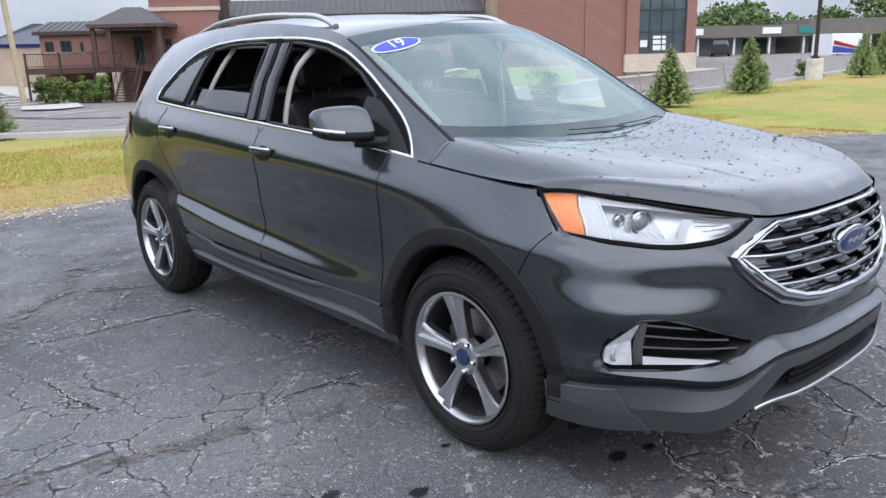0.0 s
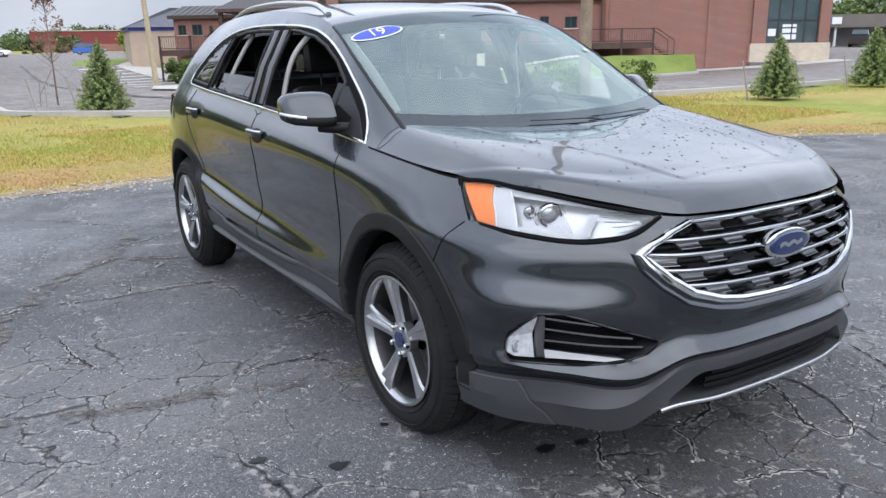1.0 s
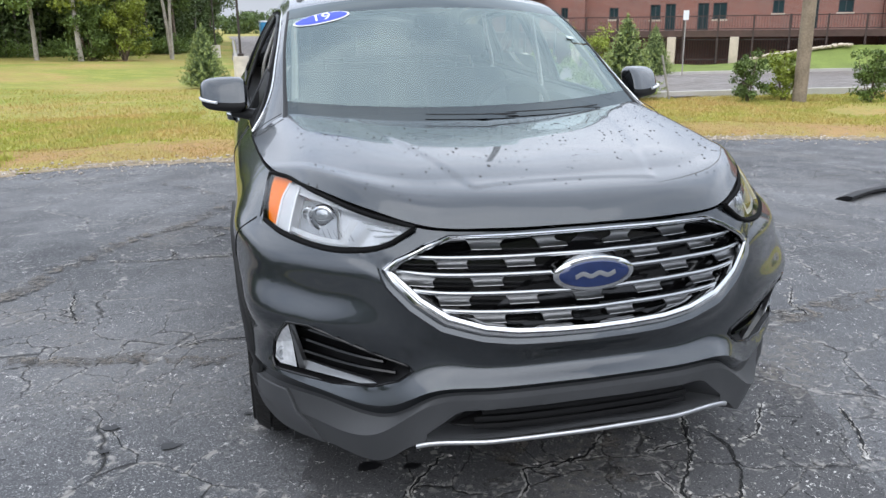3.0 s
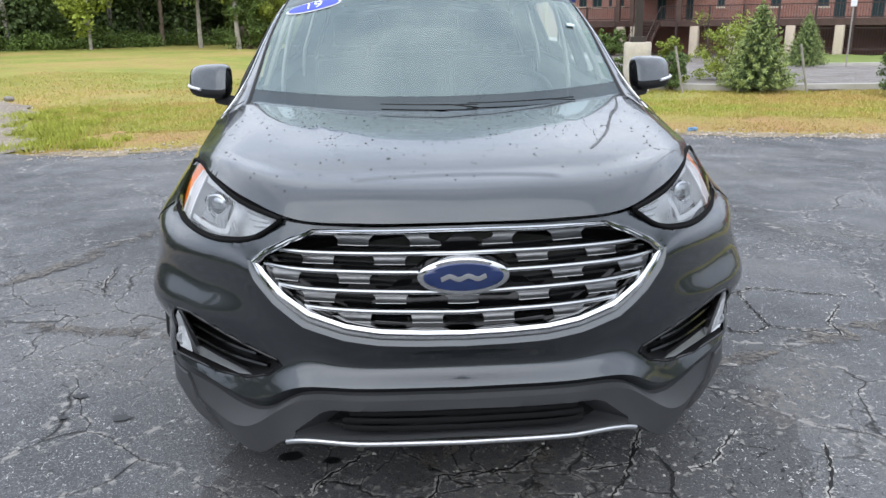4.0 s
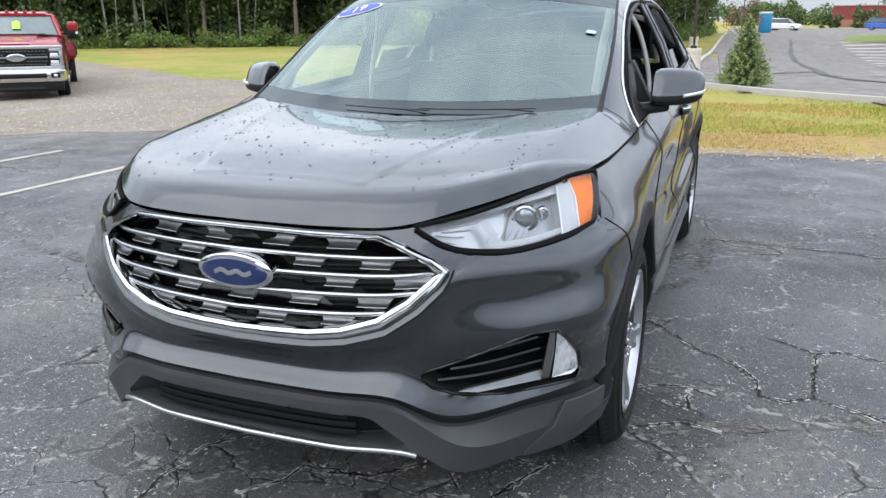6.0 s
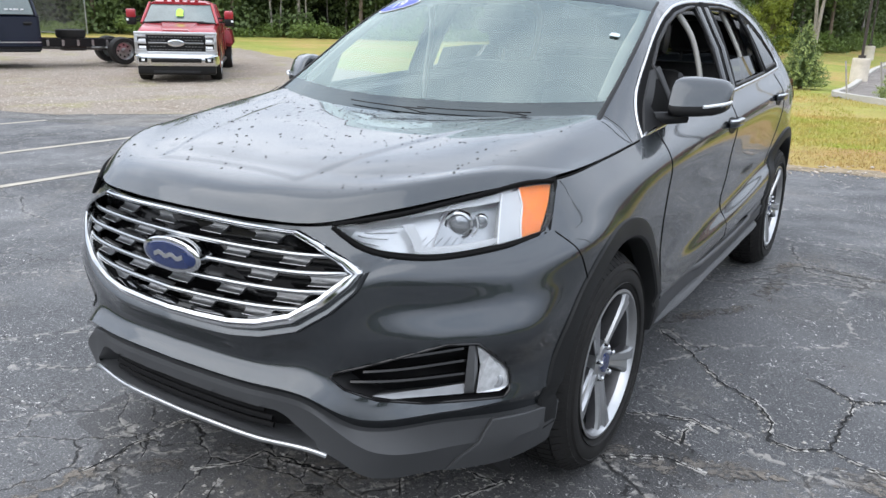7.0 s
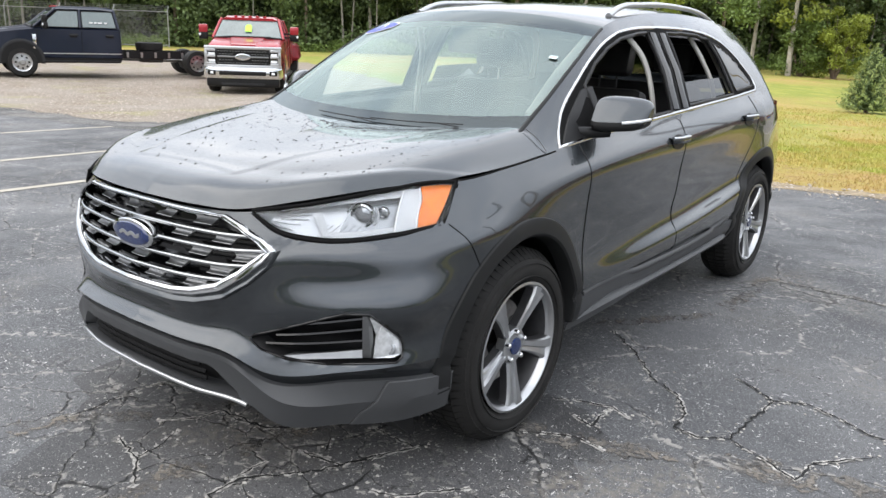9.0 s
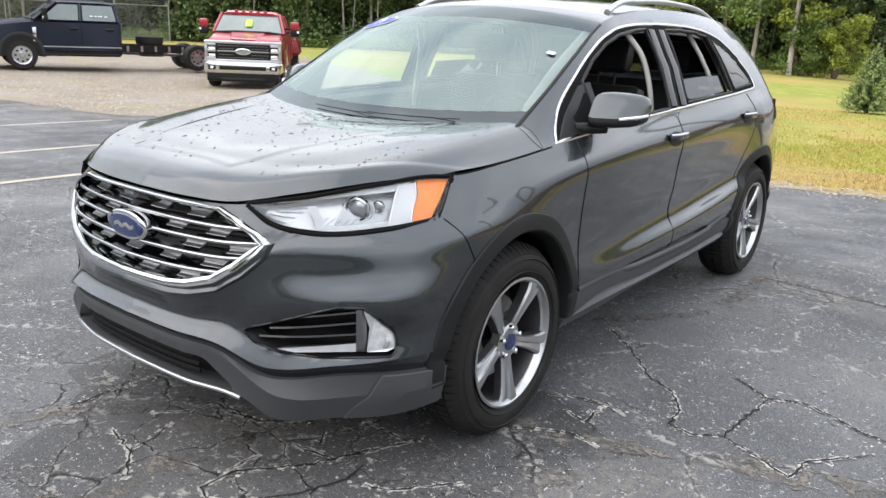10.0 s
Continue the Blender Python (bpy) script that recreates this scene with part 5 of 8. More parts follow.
        for rr, h in ((.84, .004), (.90, .010), (1.05, .008), (1.15, -.004)):
            for j in range(28):
                t = 2 * math.pi * j / 28
                v4.append(place @ Vector((r * rr * math.cos(t), r * rr * math.sin(t), h)))
        obj("projector_ring", v4, grid_faces(4, 28, 0, True), M_chrome, lamp)
        if r > .03:
            arc = [place @ Vector((r * 1.42 * math.cos(t), r * 1.2 * math.sin(t), -.006)) for t in np.linspace(2.4, 6.9, 24)]
            tube("reflector_rim", arc, .0026, M_fog, lamp, 6)
    for k in range(7):
        u = .455 + .026 * k
        tooth = lamp_grid(.040, 1, 4, u, u + .012, .22, .38)[:, 0]
        tube("reflector_tooth", sided(tooth, s), .0010, M_pearl, lamp, 5)


pair(head_lamp)


# fog lamp pockets, lower intake
def fog(s):
    pocket = new("fog_lamp")
    pocket.parent = car
    loop = dense(fog_out, .02)
    n = len(loop)
    mid = np.mean(fog_out, axis=0)
    rows = []
    for k, o in ((1.0, 0.001), (.96, -.02), (.88, -.055)):
        for x, z in loop:
            rows.append((mid[0] + (x - mid[0]) * k, front_y(x, z) - o, mid[1] + (z - mid[1]) * k))
    obj("recess", sided(rows, s), grid_faces(3, n, 0, True) + [tuple(2 * n + j for j in range(n))], M_black, pocket)
    tube("rim", sided([(x, front_y(x, z) - .001, z) for x, z in loop], s), .004, M_gloss, pocket, 6, True)
    lens = [(.814, .648), (.832, .618), (.848, .560), (.854, .508), (.842, .498), (.796, .497), (.803, .580)]
    kl = len(lens)
    lv = np.array([(x, front_y(x, z) + .006, z) for x, z in lens])
    lb = lv + np.array((0, .03, 0))
    f5 = [tuple(range(kl))] + [(i, (i + 1) % kl, (i + 1) % kl + kl, i + kl) for i in range(kl)]
    obj("fog_lens", sided(np.vstack([lv, lb]), s), f5, M_fog, pocket, "pale fog lamp lens", smooth=False)
    c = (.828, front_y(.828, .530) + .001, .530)
    revolve("fog_bulb", [(.004, .024), (-.004, .022), (-.006, .016), (-.001, .012), (-.003, .006), (-.004, 0)], M_pearl, pocket, 24, axis="y", at=(c[0] * s, c[1], c[2]))
    for poly in ([(.810, .652), (.798, .652), (.766, .520), (.770, .497), (.790, .497)], [(.768, .522), (.770, .497), (.63, .493), (.585, .503), (.60, .509), (.70, .514)]):
        k = len(poly)
        top = np.array([(x, front_y(x, z) + .006, z) for x, z in poly])
        v = np.vstack([top, top + np.array((0, .018, 0))])
        obj("chrome_strip", sided(v, s), [tuple(range(k))[::-1]] + [(q, (q + 1) % k, (q + 1) % k + k, q + k) for q in range(k)], M_fin, pocket, smooth=False)
    for za, zb, xa in ((.625, .605, .62), (.590, .565, .56), (.552, .535, .53)):
        q = np.array([(x, front_y(x, .57) + .022, za + (zb - za) * (.77 - x) / (.77 - xa)) for x in np.linspace(.775, xa, 12)])
        tube("fin", sided(q, s), .008, M_gloss, pocket, 6, flat=(.020, .006, (0, .5, 1)))


pair(fog)
M_slat = mat("dull_black", (0.005, 0.005, 0.0055), 0.6, 0, 0.15, 12, spec=0.12)
intake = new("lower_intake")
intake.parent = car
il = dense([tuple(p) for p in mirror_loop(intake_out[0:6])], .03)
n = len(il)
rows = [(x * k, front_y(abs(x), z) + o, .405 + (z - .405) * (1 - o)) for k, o in ((1.0, .0), (.94, .02), (.80, .06)) for x, z in il]
obj("cheek", rows, grid_faces(3, n, 0, True), M_clad, intake)
obj("recess", rows[2 * n:], [tuple(range(n))], M_black, intake, smooth=False)
for z in (.384, .408, .432):
    w = .33 if z < .42 else .31
    tube("slat", [(x, front_y(abs(x), z) + .018, z) for x in np.linspace(-w, w, 30)], .006, M_slat, intake, 6, flat=(.008, .004, (0, -1, .4)))
lip_pts = [LIP(np.array([k]))[0] for k in np.linspace(0, 1.95, 40)]
lip_pts = [(-p[0], p[1] - .003, p[2] - .004) for p in lip_pts[:0:-1]] + [(p[0], p[1] - .003, p[2] - .004) for p in lip_pts]
tube("chrome_lip", lip_pts, .008, M_satin, car, 8, flat=(.0075, .006, (0, -1, .3)), label="thin satin silver lip under the bumper")


# wheels
def wheel(ay, s):
    wh = new("wheel")
    wh.parent = car
    wh.location = (0, ay, WHEEL_Z)
    X = .942
    prof = [(X - .225, .247), (X - .236, .308), (X - .222, .344), (X - .195, .360), (X - .12, .366), (X - .05, .361), (X - .022, .348), (X - .006, .322), (X - .002, .295), (X - .010, .268), (X - .022, .253), (X - .03, .245)]
    tp = curve([(a, r) for a, r in prof], 44)
    tyre = revolve("tyre", [(s * a, r) for a, r in tp][::s], M_tyre, wh, 72, angle=50)
    # tread blocks round the shoulder and grooves
    tv, tf = [], []
    for j in range(72):
        a0, a1 = 2 * math.pi * j / 72, 2 * math.pi * (j + .80) / 72
        for xa, xb, ra, rb in ((X - .014, X - .058, .341, .3725), (X - .066, X - .112, .3715, .3765), (X - .120, X - .166, .3765, .3755), (X - .174, X - .222, .374, .351)):
            b0 = len(tv)
            for x, r in ((xa, ra), (xb, rb)):
                for a in (a0, a1):
                    for rr in (r - .012, r + .002):
                        tv.append((s * x, rr * math.cos(a), rr * math.sin(a)))
            for q in ((1, 3, 7, 5), (0, 1, 5, 4), (2, 6, 7, 3), (0, 2, 3, 1), (4, 5, 7, 6)):
                tf.append([b0 + i for i in q])
    obj("tread", tv, tf, M_tyre, tyre, smooth=False)
    for r in (.276, .324):
        revolve("sidewall_rib", [(s * (X - .007), r - .003), (s * (X - .0005), r), (s * (X - .007), r + .003)], M_tyre, tyre, 64)
    rim = revolve("rim", [(s * (X - .018), .250), (s * (X - .008), .254), (s * (X - .006), .245), (s * (X - .016), .236), (s * (X - .036), .231)], M_alloy, wh, 64, "five-spoke alloy rim")
    # barrel coloured dark to paint the shade between the spokes
    revolve("barrel", [(s * (X - .036), .231), (s * (X - .06), .225), (s * (X - .14), .215), (s * (X - .20), .225)], M_alloyd, rim, 48)
    revolve("brake_disc", [(s * (X - .118), .06), (s * (X - .112), .165), (s * (X - .13), .165)], M_steel, wh, 40)
    # added black disc stands in for the shade deep in the wheel
    revolve("wheel_back", [(s * (X - .16), .001), (s * (X - .16), .22)], M_black, wh, 32)
    cal = bmesh.new()
    box_bm(cal, s * (X - .10), .085, -.075, s * (X - .15), .155, .075, .012)
    part("caliper", cal, M_steel, wh)
    # spokes
    for k in range(5):
        a = radians(90 + 72 * k + (36 if s > 0 else -9))
        prf = [(.040, .028, -.036), (.070, .024, -.033), (.11, .026, -.027), (.16, .032, -.019), (.205, .042, -.012), (.246, .060, -.010)]
        v = []
        for r, w, d in prf:
            for t, dd in ((-1.0, -.045), (-.93, -.010), (-.84, 0), (-.14, .001), (-.04, -.010), (.06, -.012), (.62, -.006), (.80, -.009), (.92, -.018), (1.0, -.048)):
                y, z = r, w * t * -s
                v.append((s * (X + d + dd), y * math.cos(a) - z * math.sin(a), y * math.sin(a) + z * math.cos(a)))
        # flanks are coloured darker than the spoke faces
        quads = grid_faces(6, 10)
        obj("spoke", v, [q for q in quads if 0 < q[0] % 10 < 8], M_alloy, rim, angle=22)
        obj("spoke_flank", v, [q for q in quads if not 0 < q[0] % 10 < 8], M_alloyd, rim, angle=22)
    revolve("hub", [(s * (X - .07), .072), (s * (X - .036), .070), (s * (X - .030), .058), (s * (X - .030), .034)], M_alloy, rim, 40, angle=25)
    revolve("centre_cap", [(s * (X - .032), .034), (s * (X - .024), .032), (s * (X - .022), .0)], M_blue, rim, 28, "blue centre cap", angle=25)
    for k in range(5):
        a = radians(90 + 36 + 72 * k + (36 if s > 0 else -9))
        y, z = .056 * math.cos(a), .056 * math.sin(a)
        revolve("lug_nut", [(s * (X - .045), .0115), (s * (X - .020), .0105), (s * (X - .015), .006), (s * (X - .014), 0)], M_chrome, rim, 10, at=(0, y, z))


for ay in AXLES:
    for s in (1, -1):
        wheel(ay, s)

# air deflectors ahead of the front tyres
for s in (1, -1):
    side = [(-.585, .250), (-.492, .163), (-.474, .158), (-.468, .172), (-.480, .250)]
    rows = [(s * x, y, z) for x in (.62, .812) for y, z in side]
    obj("air_deflector", rows, grid_faces(2, 5, 0, True) + [(0, 1, 2, 3, 4), (9, 8, 7, 6, 5)], M_black, car, smooth=False)

# underside and cabin
# plain black boxes, added so no light leaks through the body
box("underbody", (-.80, -.55, .27), (.80, 3.45, .34), M_black, car)
box("engine_bay", (-.52, -.70, .34), (.52, .10, .88), M_black, car)
for s in (1, -1):
    w = np.linspace(.30, 3.3, 40)
    rows = [(s * (np.interp(y, bxyz[:, 1], bxyz[:, 0]) - d), y, z(y)) for d, z in ((.015, lambda y: np.interp(y, bxyz[:, 1], bxyz[:, 2]) - .002), (.10, lambda y: np.interp(y, bxyz[:, 1], bxyz[:, 2]) - .02), (.13, lambda y: .80), (.11, lambda y: .34)) for y in w]
    obj("door_lining", rows, grid_faces(4, 40), M_leather, car)
    for pts, r in (([(.69, .36, 1.18), (.665, .60, 1.33), (.635, .90, 1.48), (.60, 1.05, 1.535)], .026), ([(.645, 1.28, 1.52), (.705, 1.385, 1.40), (.755, 1.42, 1.22), (.78, 1.42, 1.02)], .020), ([(.64, 2.13, 1.52), (.69, 2.23, 1.40), (.745, 2.295, 1.26), (.77, 2.32, 1.1)], .018), ([(.62, 1.05, 1.535), (.625, 1.5, 1.56), (.61, 2.2, 1.555), (.60, 2.5, 1.50), (.66, 2.62, 1.35), (.72, 2.68, 1.2)], .03)):
        tube("pillar_lining", sided(curve(pts, 20), s), r, M_lining, car, 8, flat=(r, .012, (s, 0, .4)), label="pale pillar lining")
dash = []
for x in np.linspace(-.74, .74, 30):
    y0 = .12 + .36 * x * x
    for y, z in ((y0, 1.085), (y0 + .12, 1.10), (.52, 1.10), (.60, 1.06), (.62, .85), (.60, .50)):
        dash.append((x, y, z + (.03 if .18 < x < .56 and y > .4 and z > 1 else 0)))
obj("dashboard", dash, grid_faces(30, 6), M_leather, car)


def seat(x, y, rows=1):
    st = new("seat")
    st.parent = car
    w = .25 if rows == 1 else .60
    bm = bmesh.new()
    box_bm(bm, x - w, y - .30, .50, x + w, y + .25, .68, .05)
    part("cushion", bm, M_leather, st)
    bm = bmesh.new()
    box_bm(bm, x - w + .01, -.07, 0, x + w - .01, .07, .62, .055, Matrix.Translation((0, y + .24, .64)) @ Matrix.Rotation(radians(-17), 4, "X"))
    part("backrest", bm, M_leather, st)
    for hx in ([x] if rows == 1 else [x - .38, x + .38]):
        bm = bmesh.new()
        box_bm(bm, hx - .13, -.05, 0, hx + .13, .05, .18, .04, Matrix.Translation((0, y + .435, 1.30)) @ Matrix.Rotation(radians(-10), 4, "X"))
        part("headrest", bm, M_leather, st)
        for k in (-.05, .05):
            cyl("headrest_post", (hx + k, y + .42, 1.22), (hx + k, y + .435, 1.33), .007, M_leather, st, n=8)


seat(-.38, 1.25)
seat(.38, 1.25)
seat(0, 2.15, 2)
wheel_rim = [( .38 + .185 * math.cos(a), .80 - .07 * math.sin(a), 1.05 + .165 * math.sin(a)) for a in np.linspace(0, 2 * math.pi, 40, endpoint=False)]
tube("steering_wheel", wheel_rim, .016, M_leather, car, 8, True)
box("steering_hub", (.30, .77, .99), (.46, .83, 1.10), M_leather, car, .02)
box("rear_view_mirror", (-.12, .86, 1.40), (.12, .90, 1.465), M_black, car, .015)
box("sensor_cover", (-.085, .84, 1.455), (.085, .95, 1.525), M_black, car, .02)

# round sticker in the corner of the windscreen, with its number, and a small label
def on_screen(x, y, up=.006):
    hit, nrm, _, _ = GTREE.ray_cast(Vector((abs(x), y, 3.0)), Vector((0, 0, -1)))
    return Vector((x, y, hit.z)) if hit else Vector((x, y, 1.5))


M_stick = mat("sticker_blue", (0.03, 0.06, 0.48), 0.4, 0, 0.03, 20)
M_stickw = mat("sticker_white", (0.82, 0.84, 0.86), 0.4, 0, 0.03, 20)
sc = on_screen(-.522, .822)
e1 = (on_screen(-.422, .812) - on_screen(-.622, .832)).normalized()
e2 = (on_screen(-.522, .862) - on_screen(-.522, .782)).normalized()
nz = e1.cross(e2).normalized()
sticker = new("sticker")
sticker.parent = car
sticker["label"] = "blue oval sticker with the white number 19"
def on_sticker(u, v, up):
    """A place on the windscreen at (u, v) from the sticker's middle."""
    p = sc + e1 * u + e2 * v
    return on_screen(p.x, p.y) + nz * up


for nm, a, b, up, m in (("sticker_edge", .128, .050, .003, M_stickw), ("sticker_field", .119, .042, .005, M_stick)):
    v = [on_sticker(0, 0, up)]
    for k in (.5, 1):
        v += [on_sticker(a * k * math.cos(t), b * k * math.sin(t), up) for t in np.linspace(0, 2 * math.pi, 48, endpoint=False)]
    obj(nm, v, [(0, 1 + j, 1 + (j + 1) % 48) for j in range(48)] + [(1 + j, 49 + j, 49 + (j + 1) % 48, 1 + (j + 1) % 48) for j in range(48)], m, sticker)
fc = bpy.data.curves.new("number", "FONT")
fc.body, fc.size, fc.align_x, fc.align_y = "19", .090, "CENTER", "CENTER"
text = new("text", fc)
num = bpy.data.meshes.new_from_object(text)
bpy.data.objects.remove(text)
for q in num.vertices:
    q.co = on_sticker(q.co.x, q.co.y, .0075)
finish("number", num, M_stickw, sticker, "", False)
M_label = mat("faded_paper", (0.50, 0.60, 0.60), 0.5, 0, 0.10, 20)
v = [on_screen(.592 + a * .036, .650 + b * .022 + a * .006) + Vector((0, -.004, .006)) for a, b in ((0, 0), (1, 0), (1, 1), (0, 1))]
obj("paper_label", v, [(0, 1, 2, 3)], M_label, car, "small pale paper label on the windscreen")


# raindrops on the hood, roof and windscreen
M_drop = mat("water_drop", (0.010, 0.011, 0.012), 0.04, 0, 0, 5)
rd = random.Random(21)
dv, df = [], []
HALL = BVHTree.FromPolygons([Vector(v) for v in half] + [Vector(v) for v in flip_x(half)], [tuple(q) for q in hq] + [tuple(i + nh for i in q) for q in hq])
for k in range(620):
    x, y = rd.uniform(-.72, .72), rd.uniform(-.80, .12)
    if rd.random() > .35 + .65 * (y + .8):
        continue
    hit, nrm, _, _ = HALL.ray_cast(Vector((x, y, 2)), Vector((0, 0, -1)))
    if not hit:
        continue
    r = rd.uniform(.0014, .0042) * (1.7 if rd.random() < .08 else 1)
    st = rd.uniform(.8, 2.2)
    b0 = len(dv)
    for rr, h in ((1.0, .0003), (.6, .0009)):
        for j in range(8):
            a = 2 * math.pi * j / 8
            dx, dy = r * rr * math.cos(a) * (1 if rd.random() > .2 else .8), r * rr * st * math.sin(a)
            dv.append((x + dx, y + dy, hit.z + h * st - (nrm.x * dx + nrm.y * dy) / max(abs(nrm.z), .3) * (1 if nrm.z > 0 else -1)))
    df += [tuple(b0 + i for i in (j, (j + 1) % 8, 8 + (j + 1) % 8, 8 + j)) for j in range(8)] + [tuple(b0 + 8 + j for j in range(8))]
drops = obj("raindrop", dv, df, M_drop, car, "dark raindrops on the hood")
drops["kind"] = "stuff"

# ---- trees and plants ----
M_bark = mat("bark", (0.17, 0.13, 0.10), 0.95, 0, 0.35, 6, 0.6, 40)
M_barkp = mat("pale_bark", (0.36, 0.33, 0.29), 0.95, 0, 0.3, 6, 0.5, 40)
M_barkw = mat("grey_bark", (0.22, 0.205, 0.18), 0.95, 0, 0.4, 1.5, 0.4, 30)
M_leaf = mat("leaf", (0.115, 0.175, 0.036), 0.6, 0, 0.3, 1.2, 0, 12, per_piece=0.45)
M_leafd = mat("dark_leaf", (0.096, 0.145, 0.043), 0.65, 0, 0.35, .35, 0, 9, per_piece=0.5)
M_leafy = mat("bright_leaf", (0.23, 0.28, 0.035), 0.6, 0, 0.25, 2, 0, 12, per_piece=0.35)
M_fir = mat("fir_needle", (0.130, 0.185, 0.066), 0.65, 0, 0.3, 3, 0, 20, per_piece=0.4)
M_firt = mat("fir_tip", (0.25, 0.31, 0.10), 0.65, 0, 0.3, 3, 0, 20, per_piece=0.35)
M_rust = mat("rusty_leaf", (0.22, 0.12, 0.08), 0.8, 0, 0.3, 3, 0, 20, per_piece=0.3)


def leaf_mesh(centres, size, rng, flat=0.4, aspect=0.6):
    """Small pointed leaves at the centres, each turned its own way."""
    n = len(centres)
    c = np.asarray(centres, float)
    a = rng.normal(size=(n, 3))
    a /= np.linalg.norm(a, axis=1)[:, None]
    b = rng.normal(size=(n, 3))
    b[:, 2] *= flat
    b -= (a * b).sum(1)[:, None] * a
    b /= np.maximum(np.linalg.norm(b, axis=1), 1e-6)[:, None]
    s = (size * rng.uniform(.6, 1.4, n))[:, None]
    V = np.stack([c - a * s, c + b * s * aspect, c + a * s, c - b * s * aspect], 1).reshape(-1, 3)
    F = np.arange(4 * n).reshape(-1, 4)
    return V, F


def fast(name, V, F, material, parent=None, label=""):
    me = bpy.data.meshes.new(name)
    me.vertices.add(len(V))
    me.vertices.foreach_set("co", np.ascontiguousarray(V, dtype=np.float32).ravel())
    k = F.shape[1]
    me.loops.add(F.size)
    me.loops.foreach_set("vertex_index", np.ascontiguousarray(F, dtype=np.int32).ravel())
    me.polygons.add(len(F))
    me.polygons.foreach_set("loop_start", np.arange(0, F.size, k, dtype=np.int32))
    me.update(calc_edges=True)
    me.validate()
    me.materials.append(material)
    ob = new(name, me)
    ob.parent = parent
    if label:
        ob["label"] = label
    return ob


def clumps(rng, centres, radius, per):
    """Leaf places in fuzzy clumps round the centres."""
    c = np.repeat(np.asarray(centres, float), per, 0)
    d = rng.normal(size=c.shape)
    d /= np.linalg.norm(d, axis=1)[:, None]
    rad = np.repeat(np.broadcast_to(radius, (len(centres),)), per)[:, None]
    return c + d * rad * rng.uniform(.35, 1.05, (len(c), 1)) * np.array((1, 1, .75))


def make_fir(h, w, seed, label):
    rng = np.random.default_rng(seed)
    fir = thing("fir_tree", label=label, category="fir tree", group="young firs")
    cyl("trunk", (0, 0, 0), (0, 0, h * .96), .035 * h, M_bark, fir, .004, 8)
    pts, tips = [], []
    for i in range(26):
        f = i / 26
        z = h * (.05 + .90 * f)
        R = w / 2 * (1 - f) ** .85 * (1.0 if i % 2 else .86) + .03
        nb = int(15 - 9 * f)
        for j in range(nb):
            a = 2 * math.pi * (j + rng.uniform(-.3, .3)) / nb + i
            r = R * rng.uniform(.82, 1.12)
            k = max(5, int(30 * r))
            t = np.linspace(.12, 1, k)
            line = np.stack([np.cos(a) * r * t, np.sin(a) * r * t, z + h * .02 - .10 * r * t + .13 * r * t**3], 1)
            line = np.repeat(line, 4, 0) + rng.normal(scale=.020 * h / 1.5, size=(4 * k, 3))
            pts.append(line[: 3 * k])
            tips.append(line[3 * k:])
    top = np.stack([rng.normal(scale=.01, size=40), rng.normal(scale=.01, size=40), np.linspace(h * .90, h * 1.03, 40)], 1)
    V, F = leaf_mesh(np.vstack(pts), .040 * h / 1.5, rng, 1.0, .28)
    fast("foliage", V, F, M_fir, fir)
    V, F = leaf_mesh(np.vstack(tips + [top]), .036 * h / 1.5, rng, 1.0, .28)
    fast("new_growth", V, F, M_firt, fir)
    return fir


FIRS = [(1.1, 17.7, 1.66, 1.30), (-2.09, 24.6, 2.0, 1.70), (6.6, 11.85, 1.62, 1.45), (14.1, 8.8, 1.42, 1.25), (19.8, 9.75, 1.62, 1.35), (31.4, 11.0, 1.75, 1.4), (33.9, 11.1, 1.95, 1.5), (12.0, 20.5, 1.6, 1.3)]
fir0 = make_fir(1.5, 1.3, 1, "young green fir tree on the mown grass")
fir1 = make_fir(1.5, 1.3, 2, "young green fir tree on the mown grass")
for i, (x, y, h, w) in enumerate(FIRS):
    src = (fir0, fir1)[i % 2]
    m = pose(x, y, gz(x, y), 0, 0, 70 * i) @ Matrix.Diagonal((w / 1.3, w / 1.3, h / 1.5, 1))
    t_ = src if i < 2 else copy_thing(src, m)
    t_.matrix_basis = m

M_stake = mat("grey_stake", (0.30, 0.28, 0.25), 0.8, 0, 0.2, 6)
for x, y in ((.6, 18.2), (-.2, 19.0), (13.4, 9.0), (18.9, 9.9), (5.3, 12.1), (7.5, 11.6), (14.9, 8.7)):
    tagged(cyl("tree_stake", (x, y, gz(x, y) - .1), (x - .18, y + .1, gz(x, y) + .85), .022, M_stake, n=8), "leaning grey tree stake beside a young fir", "stake", "tree stakes")


def make_shrub(x, y, h, w, material, seed, n=900, label="small leafy green shrub at the edge of the grass", size=.036):
    rng = np.random.default_rng(seed)
    sh = thing("shrub", x, y, gz(x, y), label=label, category="shrub", group="shrubs")
    bm = bmesh.new()
    cs = []
    for i in range(14):
        a, r = rng.uniform(0, 6.28), rng.uniform(.25, 1) * w * .38
        p = (r * math.cos(a), r * math.sin(a), h * rng.uniform(.40, .97))
        cyl_bm(bm, (.1 * r * math.cos(a), .1 * r * math.sin(a), -.05), p, .009 * h, .003, 6)
        cs.append(p)
    part("stem", bm, M_bark, sh)
    for _ in range(34):
        a, r, z = rng.uniform(0, 6.28), rng.uniform(.1, 1) ** .6, rng.uniform(.06, .80)
        cs.append((r * w * .40 * math.cos(a), r * w * .40 * math.sin(a), h * z))
    V, F = leaf_mesh(clumps(rng, cs, rng.uniform(.09, .19, len(cs)) * min(w, h), 2 * n // len(cs)), size * .72, rng)
    fast("leaves", V, F, material, sh)
    return sh


